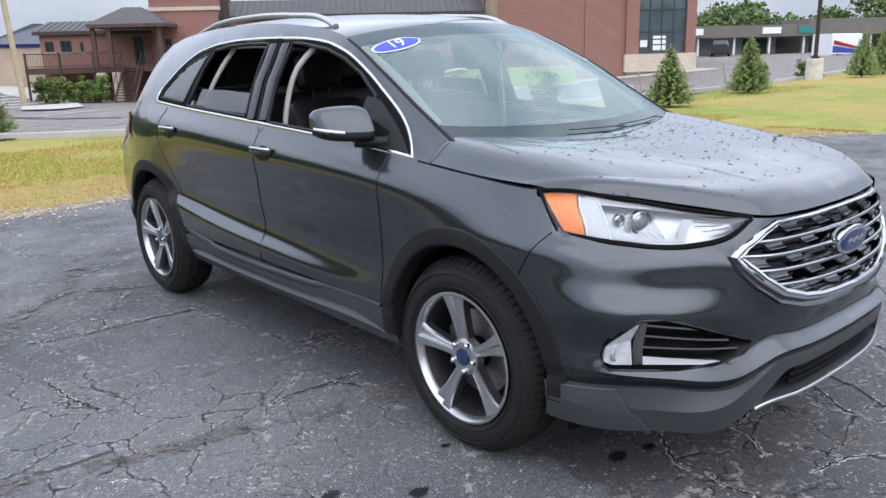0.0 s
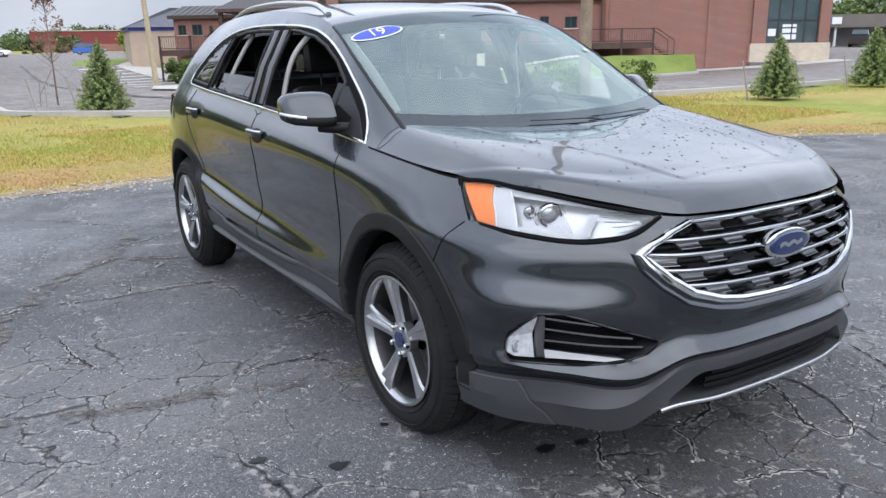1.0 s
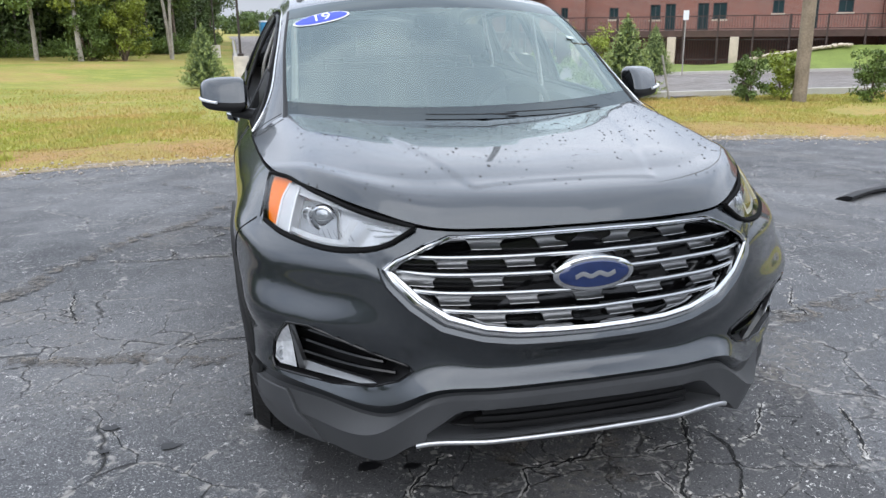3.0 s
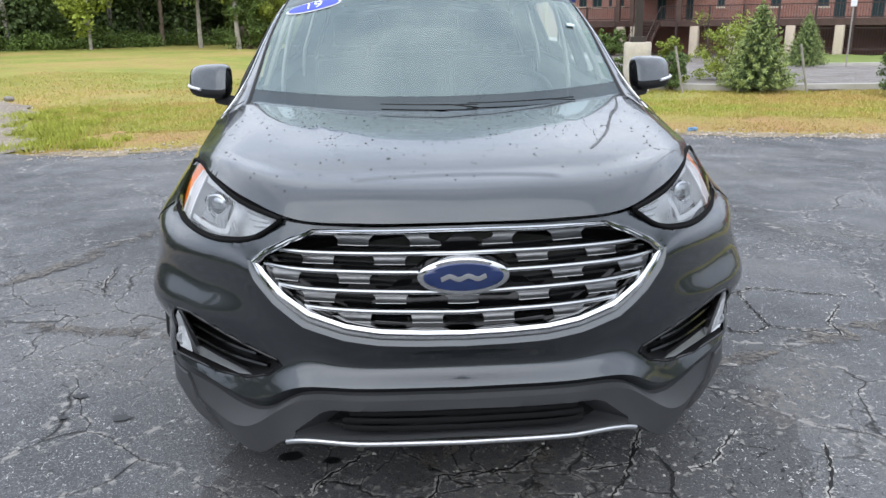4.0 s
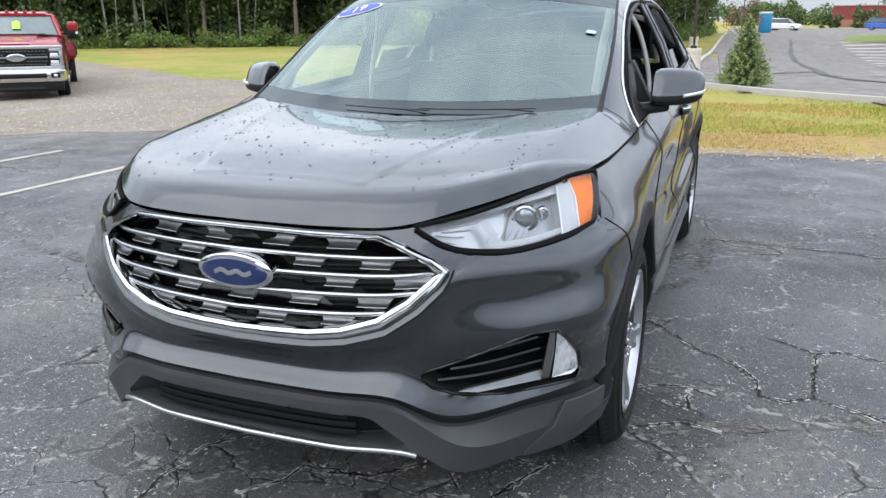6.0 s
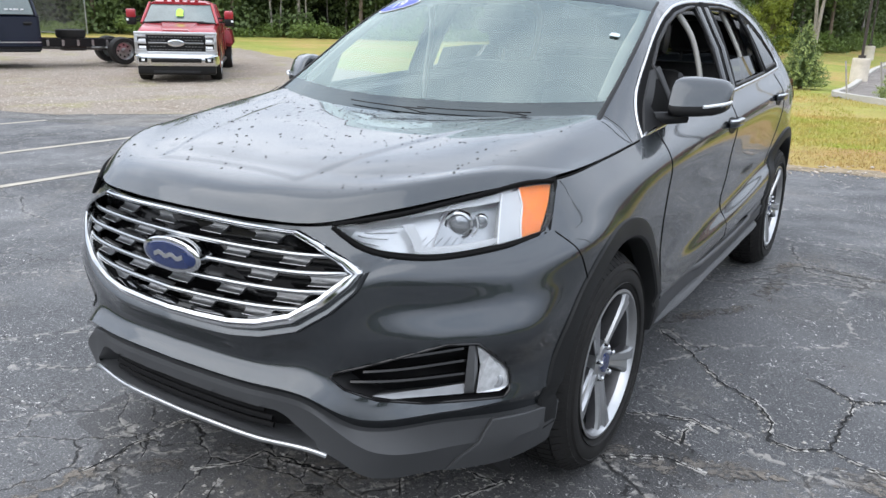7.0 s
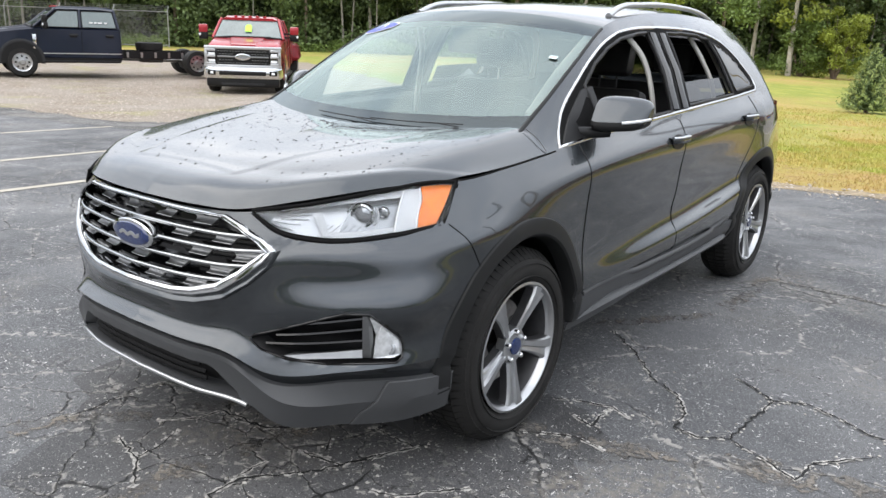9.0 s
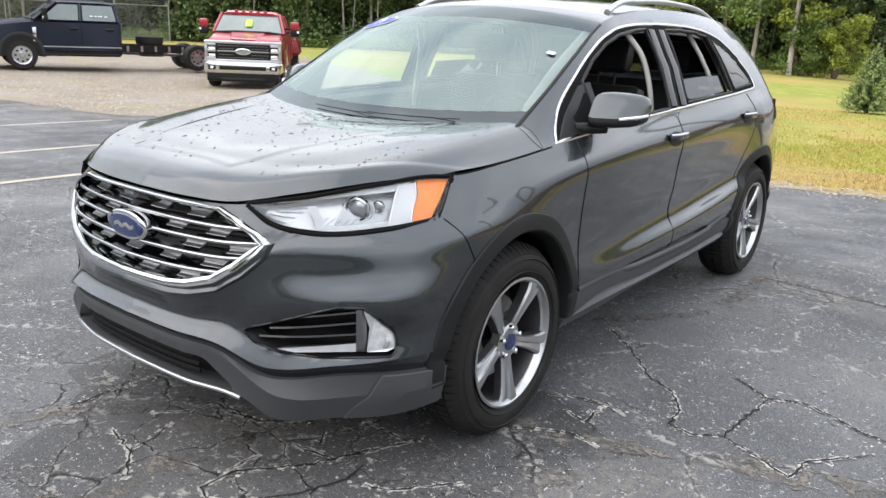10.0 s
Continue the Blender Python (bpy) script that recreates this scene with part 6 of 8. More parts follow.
for i, (x, y, h, w, m) in enumerate([(8.6, 10.6, .95, .75, M_leaf), (9.35, 10.55, .95, .8, M_leafy), (10.75, 9.85, .95, .85, M_leaf), (4.0, 12.75, .62, .85, M_leaf), (5.2, 12.55, .72, .6, M_leafd), (5.35, 13.0, .95, .8, M_leafy), (3.9, 12.3, .5, .55, M_leafd), (21.5, 10.6, .75, 1.1, M_leafd), (25.0, 12.1, .8, .8, M_leaf), (30.5, 12.9, .8, .9, M_leaf), (7.0, 14.5, 1.5, 1.4, M_leafy)]):
    make_shrub(x, y, h, w, m, 40 + i, 2600 if h > 1 else 1900)
# the row of bushes by the deck
for i in range(4):
    bx, by = 11.7 + .9 * i, 52.75 - .62 * i
    make_shrub(bx, by, 1.65, 1.7, M_leaf, 70 + i, 1100, "rounded green bush in front of the wooden deck", .11)


def make_tree(x, y, h, crown_r, seed, leaf=M_leaf, bark=M_bark, label="leafy green tree with a bare lower trunk", n_leaf=3200, size=.16, crown_z=.45, forks=1, lean=0.0):
    rng = np.random.default_rng(seed)
    tr = thing("tree", x, y, gz(x, y), label=label, category="tree", group="trees")
    bm = bmesh.new()
    cs, rs = [], []
    for k in range(forks):
        dx = (k - (forks - 1) / 2) * .14 * h + lean * h
        p = curve([(0, 0, -.1), (dx * .35 + rng.uniform(-.1, .1), rng.uniform(-.1, .1), h * .3), (dx + rng.uniform(-.2, .2), rng.uniform(-.2, .2), h * .65), (dx * 1.1, 0, h * .95)], 10)
        for i in range(10):
            cyl_bm(bm, p[i], p[i + 1], .014 * h * (1 - i / 10.5) / forks ** .5 + .01, .014 * h * (1 - (i + 1) / 10.5) / forks ** .5 + .01, 8, False)
        for _ in range(9):
            i = int(rng.integers(4, 10))
            a = rng.uniform(0, 6.28)
            q = p[i] + np.array((math.cos(a), math.sin(a), rng.uniform(.1, .7))) * crown_r * rng.uniform(.5, .95)
            cyl_bm(bm, p[i], q, .006 * h, .012, 6, False)
            cs.append(q)
    part("trunk", bm, bark, tr)
    for _ in range(16):
        v = rng.normal(size=3)
        v /= np.linalg.norm(v)
        cs.append(np.array((lean * h, 0, h * (crown_z + (1 - crown_z) / 2))) + v * np.array((crown_r, crown_r, h * (1 - crown_z) / 2)) * rng.uniform(.45, 1))
    V, F = leaf_mesh(clumps(rng, cs, crown_r * .36, n_leaf // len(cs)), size, rng)
    fast("crown", V, F, leaf, tr)
    return tr


# wood edge behind the field
r2 = np.random.default_rng(5)


def wood_at(f):
    """The edge of the wood, from the trucks' end to the far lot."""
    p = np.array([(-75, 2), (-50, 21), (-37, 32), (-27, 40), (-17, 46.5), (-8.5, 51.5), (-4.5, 58), (-3.5, 75), (-3.5, 95)], float)
    i = min(int(f * 8), 7)
    return p[i] + (p[i + 1] - p[i]) * (f * 8 - i)


TREES = []
for i in range(30):
    p = wood_at((i + r2.uniform(-.3, .3)) / 30 if 0 < i < 29 else i / 30)
    n = np.array((-.5, .85))
    q = p + n * r2.uniform(.5, 4.0)
    h = r2.uniform(8, 11)
    TREES.append(make_tree(q[0], q[1], h, r2.uniform(2.2, 3.2), 200 + i, (M_leafd, M_leaf, M_leafd)[i % 3], (M_bark, M_barkp)[i % 2], "tall tree at the dark edge of the wood", 7500, .105, (.18, .35, .12)[i % 3], 1))
make_tree(-4.9, 47.6, 11, 2.6, 300, M_leafd, M_barkp, "forked tree with two pale trunks before the wood", 2400, .2, .55, 2)
make_tree(-17.5, 43.5, 6.5, 1.9, 302, M_leafy, M_barkp, "pale green spruce-like tree at the wood's edge", 2200, .13, .12, 1)
make_tree(-9.0, 42.3, 10, 2.0, 303, M_leafy, M_barkp, "pale feathery spruce before the wood", 5200, .10, .10, 1)
make_tree(-11.5, 44.0, 9, 2.4, 304, M_leaf, M_barkp, "leafy green tree before the wood", 5200, .10, .15, 1)
for i, (x, y, h_, w_) in enumerate(((-7.0, 43.4, 3.6, 3.4), (-8.6, 43.0, 3.0, 3.0))):
    make_shrub(x, y, h_, w_, (M_leafy, M_leaf)[i % 2], 130 + i, 5200, "bright leafy bush before the wood", .09)
# the wood's depth and undergrowth
cs, cu = [], []
for i in range(640):
    f = r2.uniform(0, 1)
    p = wood_at(f) + np.array((-.5, .85)) * r2.uniform(1.5, 9)
    cs.append((p[0], p[1], r2.uniform(.5, 9.5)))
for i in range(330):
    f = r2.uniform(0, 1)
    tall = .35 + 1.5 * max(0, noise.noise(Vector((f * 60, 3, 0))) + .1)
    p = wood_at(f) + np.array((-.5, .85)) * r2.uniform(-.4, 2.5)
    cu.append((p[0], p[1], r2.uniform(0, 1) * tall))
V, F = leaf_mesh(clumps(r2, cs, 1.8, 430), .135, r2)
tagged(fast("wood_foliage", V, F, M_leafd), "dark leafy depth of the wood", "foliage", kind="stuff")
V, F = leaf_mesh(clumps(r2, cu, .7, 300), .070, r2)
tagged(fast("undergrowth", V, F, M_leaf), "tangled green undergrowth along the wood", "undergrowth", kind="stuff")
bm = bmesh.new()
for i in range(55):
    p = wood_at(r2.uniform(0, 1)) + np.array((-.5, .85)) * r2.uniform(.8, 5)
    h = r2.uniform(6, 12)
    dx = r2.normal(scale=.5)
    cyl_bm(bm, (p[0], p[1], -.2), (p[0] + dx, p[1], h), r2.uniform(.04, .10), .03, 7, False)
tagged(part("wood_trunks", bm, M_barkw, None), "thin pale tree trunks in the wood", "tree trunks", kind="stuff")
# added dark sheet whose colour stands in for the shade deep in the wood
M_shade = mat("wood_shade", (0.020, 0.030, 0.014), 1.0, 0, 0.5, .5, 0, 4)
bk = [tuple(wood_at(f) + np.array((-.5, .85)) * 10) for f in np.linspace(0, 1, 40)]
tagged(obj("backdrop_wood", [(x, y, z) for z in (-1, 9) for x, y in bk], grid_faces(2, 40), M_shade, smooth=False), "dark backdrop sheet for the shaded depth of the wood", "backdrop", kind="structure")
# woods round the horizon, far off, that close the place
cs = []
for i in range(620):
    a = r2.uniform(radians(88), radians(292))
    d = r2.uniform(66, 90)
    cs.append((d * math.sin(a), d * math.cos(a), r2.uniform(0, 13) * (.75 + .25 * math.sin(a * 11))))
for i in range(120):
    a = r2.uniform(radians(52), radians(90))
    d = r2.uniform(125, 150)
    cs.append((d * math.sin(a), d * math.cos(a), r2.uniform(1, 8.5) * (.7 + .3 * math.sin(a * 37))))
for i in range(90):
    a = r2.uniform(radians(-3), radians(14))
    d = r2.uniform(215, 240)
    cs.append((d * math.sin(a), d * math.cos(a), r2.uniform(0, 4.5)))
V, F = leaf_mesh(clumps(r2, cs, 2.6, 260), .36, r2)
tagged(fast("far_woods", V, F, M_leafd), "distant woods round the lot", "woods", kind="stuff")


# grass blades, gravel and rubble near the camera
def edge_y(x):
    q = sorted(EDGE)
    return np.interp(x, [p[0] for p in q], [p[1] for p in q])


def grass_stuff(name, n, region, hmin, hmax, material, seed, label, dry=False):
    rng = np.random.default_rng(seed)
    x, y = rng.uniform(region[0], region[1], n), rng.uniform(region[2], region[3], n) ** 1.0
    dens = np.array([noise.noise(Vector((a * .5, b * .5, seed))) for a, b in zip(x, y)])
    ok = ~inside(near_lot, x, y) & ~inside(grav, x, y) & ~inside(old, x, y) & ~inside(far_lot, x, y) & (dens > -.25)
    near = y - edge_y(x) - .35 * dens
    ok &= ((near < 2.1) & (near > .20)) if dry else ((near > 1.7) | (near < .35) | (rng.random(n) < .22))
    x, y = x[ok], y[ok]
    n = len(x)
    z = terrain(x, y) - .03
    h = rng.uniform(hmin, hmax, n) * (1 + .8 * np.clip(dens[ok], 0, 1))
    a = rng.uniform(0, 6.28, n)
    w = .008 + .004 * rng.random(n)
    lx, ly = rng.normal(scale=.35, size=n) * h, rng.normal(scale=.35, size=n) * h
    A = np.stack([x - w * np.cos(a), y - w * np.sin(a), z], 1)
    B = np.stack([x + w * np.cos(a), y + w * np.sin(a), z], 1)
    C = np.stack([x + lx, y + ly, z + h], 1)
    V = np.stack([A, B, C], 1).reshape(-1, 3)
    return tagged(fast(name, V, np.arange(3 * n).reshape(-1, 3), material), label, "grass", kind="stuff")


M_blade = mat("grass_blade", (0.30, 0.345, 0.050), 0.7, 0, 0.3, .33, 0, 1.3, per_piece=0.28, second=(0.47, 0.33, 0.115))
grass_stuff("grass", 110000, (-8, 13, 6.0, 13), .018, .05, M_blade, 3, "mown green and yellow grass with tufts")
M_dryb = mat("dry_blade", (0.43, 0.27, 0.105), 0.8, 0, 0.3, .8, 0, 3, per_piece=0.3, second=(0.36, 0.29, 0.075))
grass_stuff("dry_grass", 120000, (-5, 11, 2.4, 9.4), .015, .045, M_dryb, 5, "dry brown grass along the asphalt", True)
grass_stuff("grass", 70000, (-12, 24, 9.0, 24), .02, .06, M_blade, 4, "mown green and yellow grass farther off")


def stones(name, n, place, rmin, rmax, material, seed, label):
    rng = np.random.default_rng(seed)
    base = np.array([(1, 0, 0), (-1, 0, 0), (0, 1, 0), (0, -1, 0), (0, 0, 1), (0, 0, -.6)], float)
    tri = np.array([(0, 2, 4), (2, 1, 4), (1, 3, 4), (3, 0, 4), (2, 0, 5), (1, 2, 5), (3, 1, 5), (0, 3, 5)])
    xy = place(rng, n)
    n = len(xy)
    r = rmin + (rmax - rmin) * rng.random(n) ** 3
    V = base[None] * r[:, None, None] * rng.uniform(.6, 1.3, (n, 6, 3)) * np.array((1, 1, .6))
    a = rng.uniform(0, 6.28, n)
    c, s = np.cos(a)[:, None], np.sin(a)[:, None]
    V = np.stack([V[..., 0] * c - V[..., 1] * s, V[..., 0] * s + V[..., 1] * c, V[..., 2]], -1)
    V += np.stack([xy[:, 0], xy[:, 1], terrain(xy[:, 0], xy[:, 1]) + r * .15], -1)[:, None]
    F = (tri[None] + 6 * np.arange(n)[:, None, None]).reshape(-1, 3)
    return tagged(fast(name, V.reshape(-1, 3), F, material), label, "stones", kind="stuff")


M_gravst = mat("gravel_stone", (0.42, 0.37, 0.32), 0.95, 0, 0.2, 8, 0, 30, per_piece=0.35)
M_stone = mat("stone", (0.27, 0.25, 0.225), 0.9, 0, 0.2, 8, 0, 30, per_piece=0.4)


def along_edge(rng, n):
    p = np.array(EDGE)
    k = rng.uniform(0, len(p) - 1, n)
    i = k.astype(int)
    q = p[i] + (p[i + 1] - p[i]) * (k - i)[:, None]
    return q + rng.normal(scale=(.28, .24), size=(n, 2)) + np.array((0, .06))


def on_gravel(rng, n):
    q = np.stack([rng.uniform(-22, -5, n), rng.uniform(4, 16, n)], 1)
    return q[inside(grav, q[:, 0], q[:, 1])]


def on_lot(rng, n):
    return np.stack([rng.uniform(-4, 5, n), rng.uniform(-2.5, 6.3, n)], 1)


stones("edge_rubble", 3200, along_edge, .005, .030, M_gravst, 8, "grey rubble between asphalt and grass")
stones("gravel_stones", 20000, on_gravel, .006, .030, M_gravst, 9, "loose pale gravel stones")
stones("loose_grit", 900, on_lot, .002, .008, M_stone, 10, "pale grit scattered on the asphalt")
M_crumb = mat("crumbled_asphalt", (0.36, 0.345, 0.32), 0.95, 0, 0.2, 8, 0, 30, per_piece=0.5)
stones("crack_crumbs", len(crumbs), lambda rng, n: np.array(crumbs), .002, .011, M_crumb, 12, "pale crumbs along the cracks")
rk = random.Random(3)
for x, y, r in ((-10.4, 15.3, .11), (-10.05, 15.5, .15), (-9.8, 15.3, .10), (-9.0, 14.9, .08), (-8.6, 14.7, .09)):
    bm = bmesh.new()
    bmesh.ops.create_icosphere(bm, subdivisions=2, radius=r, matrix=Matrix.Translation((x, y, gz(x, y) + r * .35)) @ Matrix.Diagonal((1.4, .9, .6, 1)))
    for v in bm.verts:
        v.co += Vector((rk.uniform(-1, 1), rk.uniform(-1, 1), rk.uniform(-1, 1))) * r * .16
    tagged(part("boulder", bm, M_stone, None, angle=25), "pale boulder at the edge of the gravel", "boulder", "boulders")

# bright tufts where the grass meets the gravel
def tufts(rng, n):
    """Small clumps strewn along the line where the gravel ends."""
    line = curve([(-6.6, 12.0, 0), (-6.1, 10.4, 0), (-5.5, 8.8, 0), (-5.1, 7.9, 0), (-4.5, 7.4, 0), (-3.9, 7.0, 0)], 60)
    out = []
    for k in range(46):
        c = line[rng.integers(0, 60)]
        r = rng.uniform(.05, .17)
        out.append(np.stack([c[0] + .45 * rng.normal() + rng.normal(scale=r, size=n // 46), c[1] + .30 * rng.normal() + rng.normal(scale=r * .8, size=n // 46)], 1))
    return np.vstack(out)


rt = np.random.default_rng(31)
xy = tufts(rt, 7000)
n = len(xy)
h = rt.uniform(.03, .11, n)
an = rt.uniform(0, 6.28, n)
z = terrain(xy[:, 0], xy[:, 1])
A = np.stack([xy[:, 0] - .006 * np.cos(an), xy[:, 1] - .006 * np.sin(an), z], 1)
B = np.stack([xy[:, 0] + .006 * np.cos(an), xy[:, 1] + .006 * np.sin(an), z], 1)
C = np.stack([xy[:, 0] + rt.normal(scale=.4, size=n) * h, xy[:, 1] + rt.normal(scale=.4, size=n) * h, z + h], 1)
M_tuft = mat("tuft_blade", (0.36, 0.39, 0.055), 0.7, 0, 0.25, 2, 0, 9, per_piece=0.3)
tagged(fast("grass_tufts", np.stack([A, B, C], 1).reshape(-1, 3), np.arange(3 * n).reshape(-1, 3), M_tuft), "bright green tufts at the gravel's edge", "grass", kind="stuff")
for i, (x, y, h_, w_, m_) in enumerate(((18.5, 152, 3.6, 6.5, M_leafd), (13.5, 154, 2.4, 4.0, M_leafd), (21.8, 117, 3.4, 3.6, M_leafy), (24.0, 112, 2.6, 3.4, M_leaf))):
    make_shrub(x, y, h_, w_, m_, 120 + i, 900, "large leafy bush far across the lot", .28)

# ---- brick building with the wooden deck ----
def brick_material(name, a, b_, mortar=(0.42, 0.38, 0.35)):
    m = bpy.data.materials.new(name)
    m.use_nodes = True
    t = m.node_tree
    b = t.nodes["Principled BSDF"]
    b.inputs["Roughness"].default_value = 0.9
    co, mp, br = t.nodes.new("ShaderNodeTexCoord"), t.nodes.new("ShaderNodeMapping"), t.nodes.new("ShaderNodeTexBrick")
    sep, cmb = t.nodes.new("ShaderNodeSeparateXYZ"), t.nodes.new("ShaderNodeCombineXYZ")
    add = t.nodes.new("ShaderNodeMath")
    t.links.new(co.outputs["Object"], sep.inputs[0])
    t.links.new(sep.outputs[0], add.inputs[0])
    t.links.new(sep.outputs[1], add.inputs[1])
    t.links.new(add.outputs[0], cmb.inputs[0])
    t.links.new(sep.outputs[2], cmb.inputs[1])
    br.inputs["Scale"].default_value = 1.0
    br.inputs["Brick Width"].default_value, br.inputs["Row Height"].default_value, br.inputs["Mortar Size"].default_value = .22, .075, .008
    br.inputs["Color1"].default_value, br.inputs["Color2"].default_value, br.inputs["Mortar"].default_value = (*a, 1), (*b_, 1), (*mortar, 1)
    t.links.new(cmb.outputs[0], br.inputs["Vector"])
    nz, mx = t.nodes.new("ShaderNodeTexNoise"), t.nodes.new("ShaderNodeMix")
    nz.inputs["Scale"].default_value, nz.inputs["Detail"].default_value = .8, 5
    t.links.new(co.outputs["Object"], nz.inputs["Vector"])
    mr = t.nodes.new("ShaderNodeMapRange")
    mr.inputs[1].default_value, mr.inputs[2].default_value, mr.inputs[3].default_value, mr.inputs[4].default_value = .35, .7, .0, .35
    t.links.new(nz.outputs[0], mr.inputs[0])
    mx.data_type = "RGBA"
    mx.inputs[7].default_value = (*[c * 1.35 for c in a], 1)
    t.links.new(mr.outputs[0], mx.inputs[0])
    t.links.new(br.outputs[0], mx.inputs[6])
    t.links.new(mx.outputs[2], b.inputs["Base Color"])
    return m


M_brick = brick_material("red_brick", (0.275, 0.110, 0.078), (0.205, 0.078, 0.058), (0.34, 0.30, 0.27))
M_roof = mat("grey_metal_roof", (0.070, 0.067, 0.064), 0.6, 0.1, 0.12, 1, 0.1, 20)
M_stonew = mat("cream_stone", (0.55, 0.47, 0.37), 0.9, 0, 0.15, 2, 0.2, 30)
M_deck = mat("brown_deck", (0.085, 0.050, 0.040), 0.75, 0, 0.25, 3, 0.1, 40)
M_rail = mat("dark_rail", (0.055, 0.035, 0.030), 0.6, 0, 0.2, 5)
M_winglass = mat("window_glass", (0.03, 0.055, 0.06), 0.08, 0, 0.2, .6)
# pale base colour stands in for sky mirrored in the panes
M_towerglass = mat("tower_glass", (0.10, 0.135, 0.15), 0.05, 0.25, 0.35, .5, coat=0.6)
M_frame = mat("dark_frame", (0.04, 0.045, 0.05), 0.5, 0, 0.1, 5)

M_lawn = mat("green_lawn", (0.165, 0.215, 0.045), 0.9, 0, 0.25, .8, 0.3, 14)
BLD_A = math.degrees(math.atan2(-.5708, .8211))
bld = thing("brick_building", 16.5, 52.3, 0, BLD_A, "two-storey red brick building with grey metal roofs and a long deck", "building")
# its own axes: x along the front to the east, y away from the lot, z up


def bbox(name, a, b, m, parent=None, bevel=0.0, label=""):
    return box(name, a, b, m, parent or bld, bevel, label)


def wall_with(name, x0, x1, z0, z1, y, depth, holes, m=None):
    """A front wall with real openings, built of slabs round them."""
    xs = sorted({x0, x1, *[h[0] for h in holes], *[h[1] for h in holes]})
    zs = sorted({z0, z1, *[h[2] for h in holes], *[h[3] for h in holes]})
    bm = bmesh.new()
    for i in range(len(xs) - 1):
        for j in range(len(zs) - 1):
            cx, cz = (xs[i] + xs[i + 1]) / 2, (zs[j] + zs[j + 1]) / 2
            if any(h[0] < cx < h[1] and h[2] < cz < h[3] for h in holes):
                continue
            box_bm(bm, xs[i], y, zs[j], xs[i + 1], y + depth, zs[j + 1])
    bmesh.ops.remove_doubles(bm, verts=bm.verts, dist=.001)
    part(name, bm, m or M_brick, bld, smooth=False)
    for h in holes:
        w = new("window" if h[2] > 1.3 else "glass_door")
        w.parent = bld
        box("pane", (h[0], y + .12, h[2]), (h[1], y + .14, h[3]), M_winglass, w)
        bm = bmesh.new()
        t = .06
        for a, b in (((h[0], h[2]), (h[1], h[2] + t)), ((h[0], h[3] - t), (h[1], h[3])), ((h[0], h[2]), (h[0] + t, h[3])), ((h[1] - t, h[2]), (h[1], h[3])), (((h[0] + h[1]) / 2 - t / 2, h[2]), ((h[0] + h[1]) / 2 + t / 2, h[3]))):
            box_bm(bm, a[0], y + .06, a[1], b[0], y + .16, b[1])
        part("frame", bm, M_frame, w, smooth=False)
        if h[2] > 1.3:
            box("sill", (h[0] - .08, y - .06, h[2] - .12), (h[1] + .08, y + .05, h[2]), M_stonew, w)


WY = 3.5
wall_with("wall", -6.2, 1.6, -1.6, 3.35, WY, .3, [(-5.9, -5.3, 1.98, 2.7), (-4.85, -4.1, 1.95, 2.73), (-3.55, -3.3, 1.95, 2.6), (-2.72, -2.38, 1.95, 2.79), (.1, .75, .95, 2.9)])
wall_with("wall", 1.6, 6.2, -1.6, 5.6, WY - .8, .3, [(2.4, 2.9, .95, 2.7), (4.5, 5.0, 1.8, 2.6)])
bbox("stone_band", (1.5, WY - .9, 4.55), (6.3, WY + 3, 4.8), M_stonew)
wall_with("wall", 6.2, 25.2, -1.6, 4.1, WY, .3, [(7.82, 8.47, 1.75, 2.55), (10.68, 11.38, 1.70, 2.7), (11.7, 12.4, .95, 2.75), (13.87, 14.6, .95, 2.75), (14.86, 15.76, 1.67, 2.75), (18.64, 19.35, 2.0, 2.85), (20.8, 21.45, 1.0, 2.85), (22.6, 23.5, 2.0, 2.8)])
bbox("wall", (25.2, WY - .35, -1.0), (36.0, WY, 7.5), M_brick)
bbox("wall", (25.2, WY - .35, -1.0), (25.5, WY + 12, 7.5), M_brick)
bbox("wall", (-6.2, WY + .3, -1.6), (-5.9, WY + 9, 3.35), M_brick)
bbox("wall", (1.6, WY - .5, -1.6), (1.9, WY + 6, 5.6), M_brick)
bbox("wall", (5.9, WY - .5, 0), (6.2, WY + 6, 5.6), M_brick)
bbox("roof", (1.4, WY - 1.0, 5.6), (6.4, WY + 6, 5.85), M_stonew)
bbox("coping", (25.1, WY - .45, 7.5), (42, WY + .1, 7.75), M_stonew)
for y0 in (26.0, 33.0):
    bbox("pilaster", (y0 - .25, WY - .45, -1.0), (y0 + .25, WY - .35, 7.5), M_brick)


def metal_roof(x0, x1, z0, z1, y0, y1):
    rf = new("roof")
    rf.parent = bld
    v = [(x0 - .3, y0 - .3, z0), (x1 + .3, y0 - .3, z0), (x1 + .3, y1, z1), (x0 - .3, y1, z1), (x0 - .3, y0 - .3, z0 - .18), (x1 + .3, y0 - .3, z0 - .18), (x1 + .3, y1, z1 - .18), (x0 - .3, y1, z1 - .18)]
    obj("roof_sheet", v, [(0, 1, 2, 3), (7, 6, 5, 4), (0, 4, 5, 1), (1, 5, 6, 2), (2, 6, 7, 3), (3, 7, 4, 0)], M_roof, rf, smooth=False)
    bm = bmesh.new()
    x = x0
    while x < x1:
        cyl_bm(bm, (x, y0 - .3, z0 + .02), (x, y1, z1 + .02), .03, n=5, caps=False)
        x += .45
    part("standing_seams", bm, M_roof, rf)
    box("fascia", (x0 - .32, y0 - .36, z0 - .22), (x1 + .32, y0 - .3, z0 + .03), M_rail, rf)


metal_roof(-6.2, 1.5, 3.35, 4.15, WY, WY + 3)
metal_roof(6.3, 25.1, 4.1, 5.3, WY, WY + 2.2)
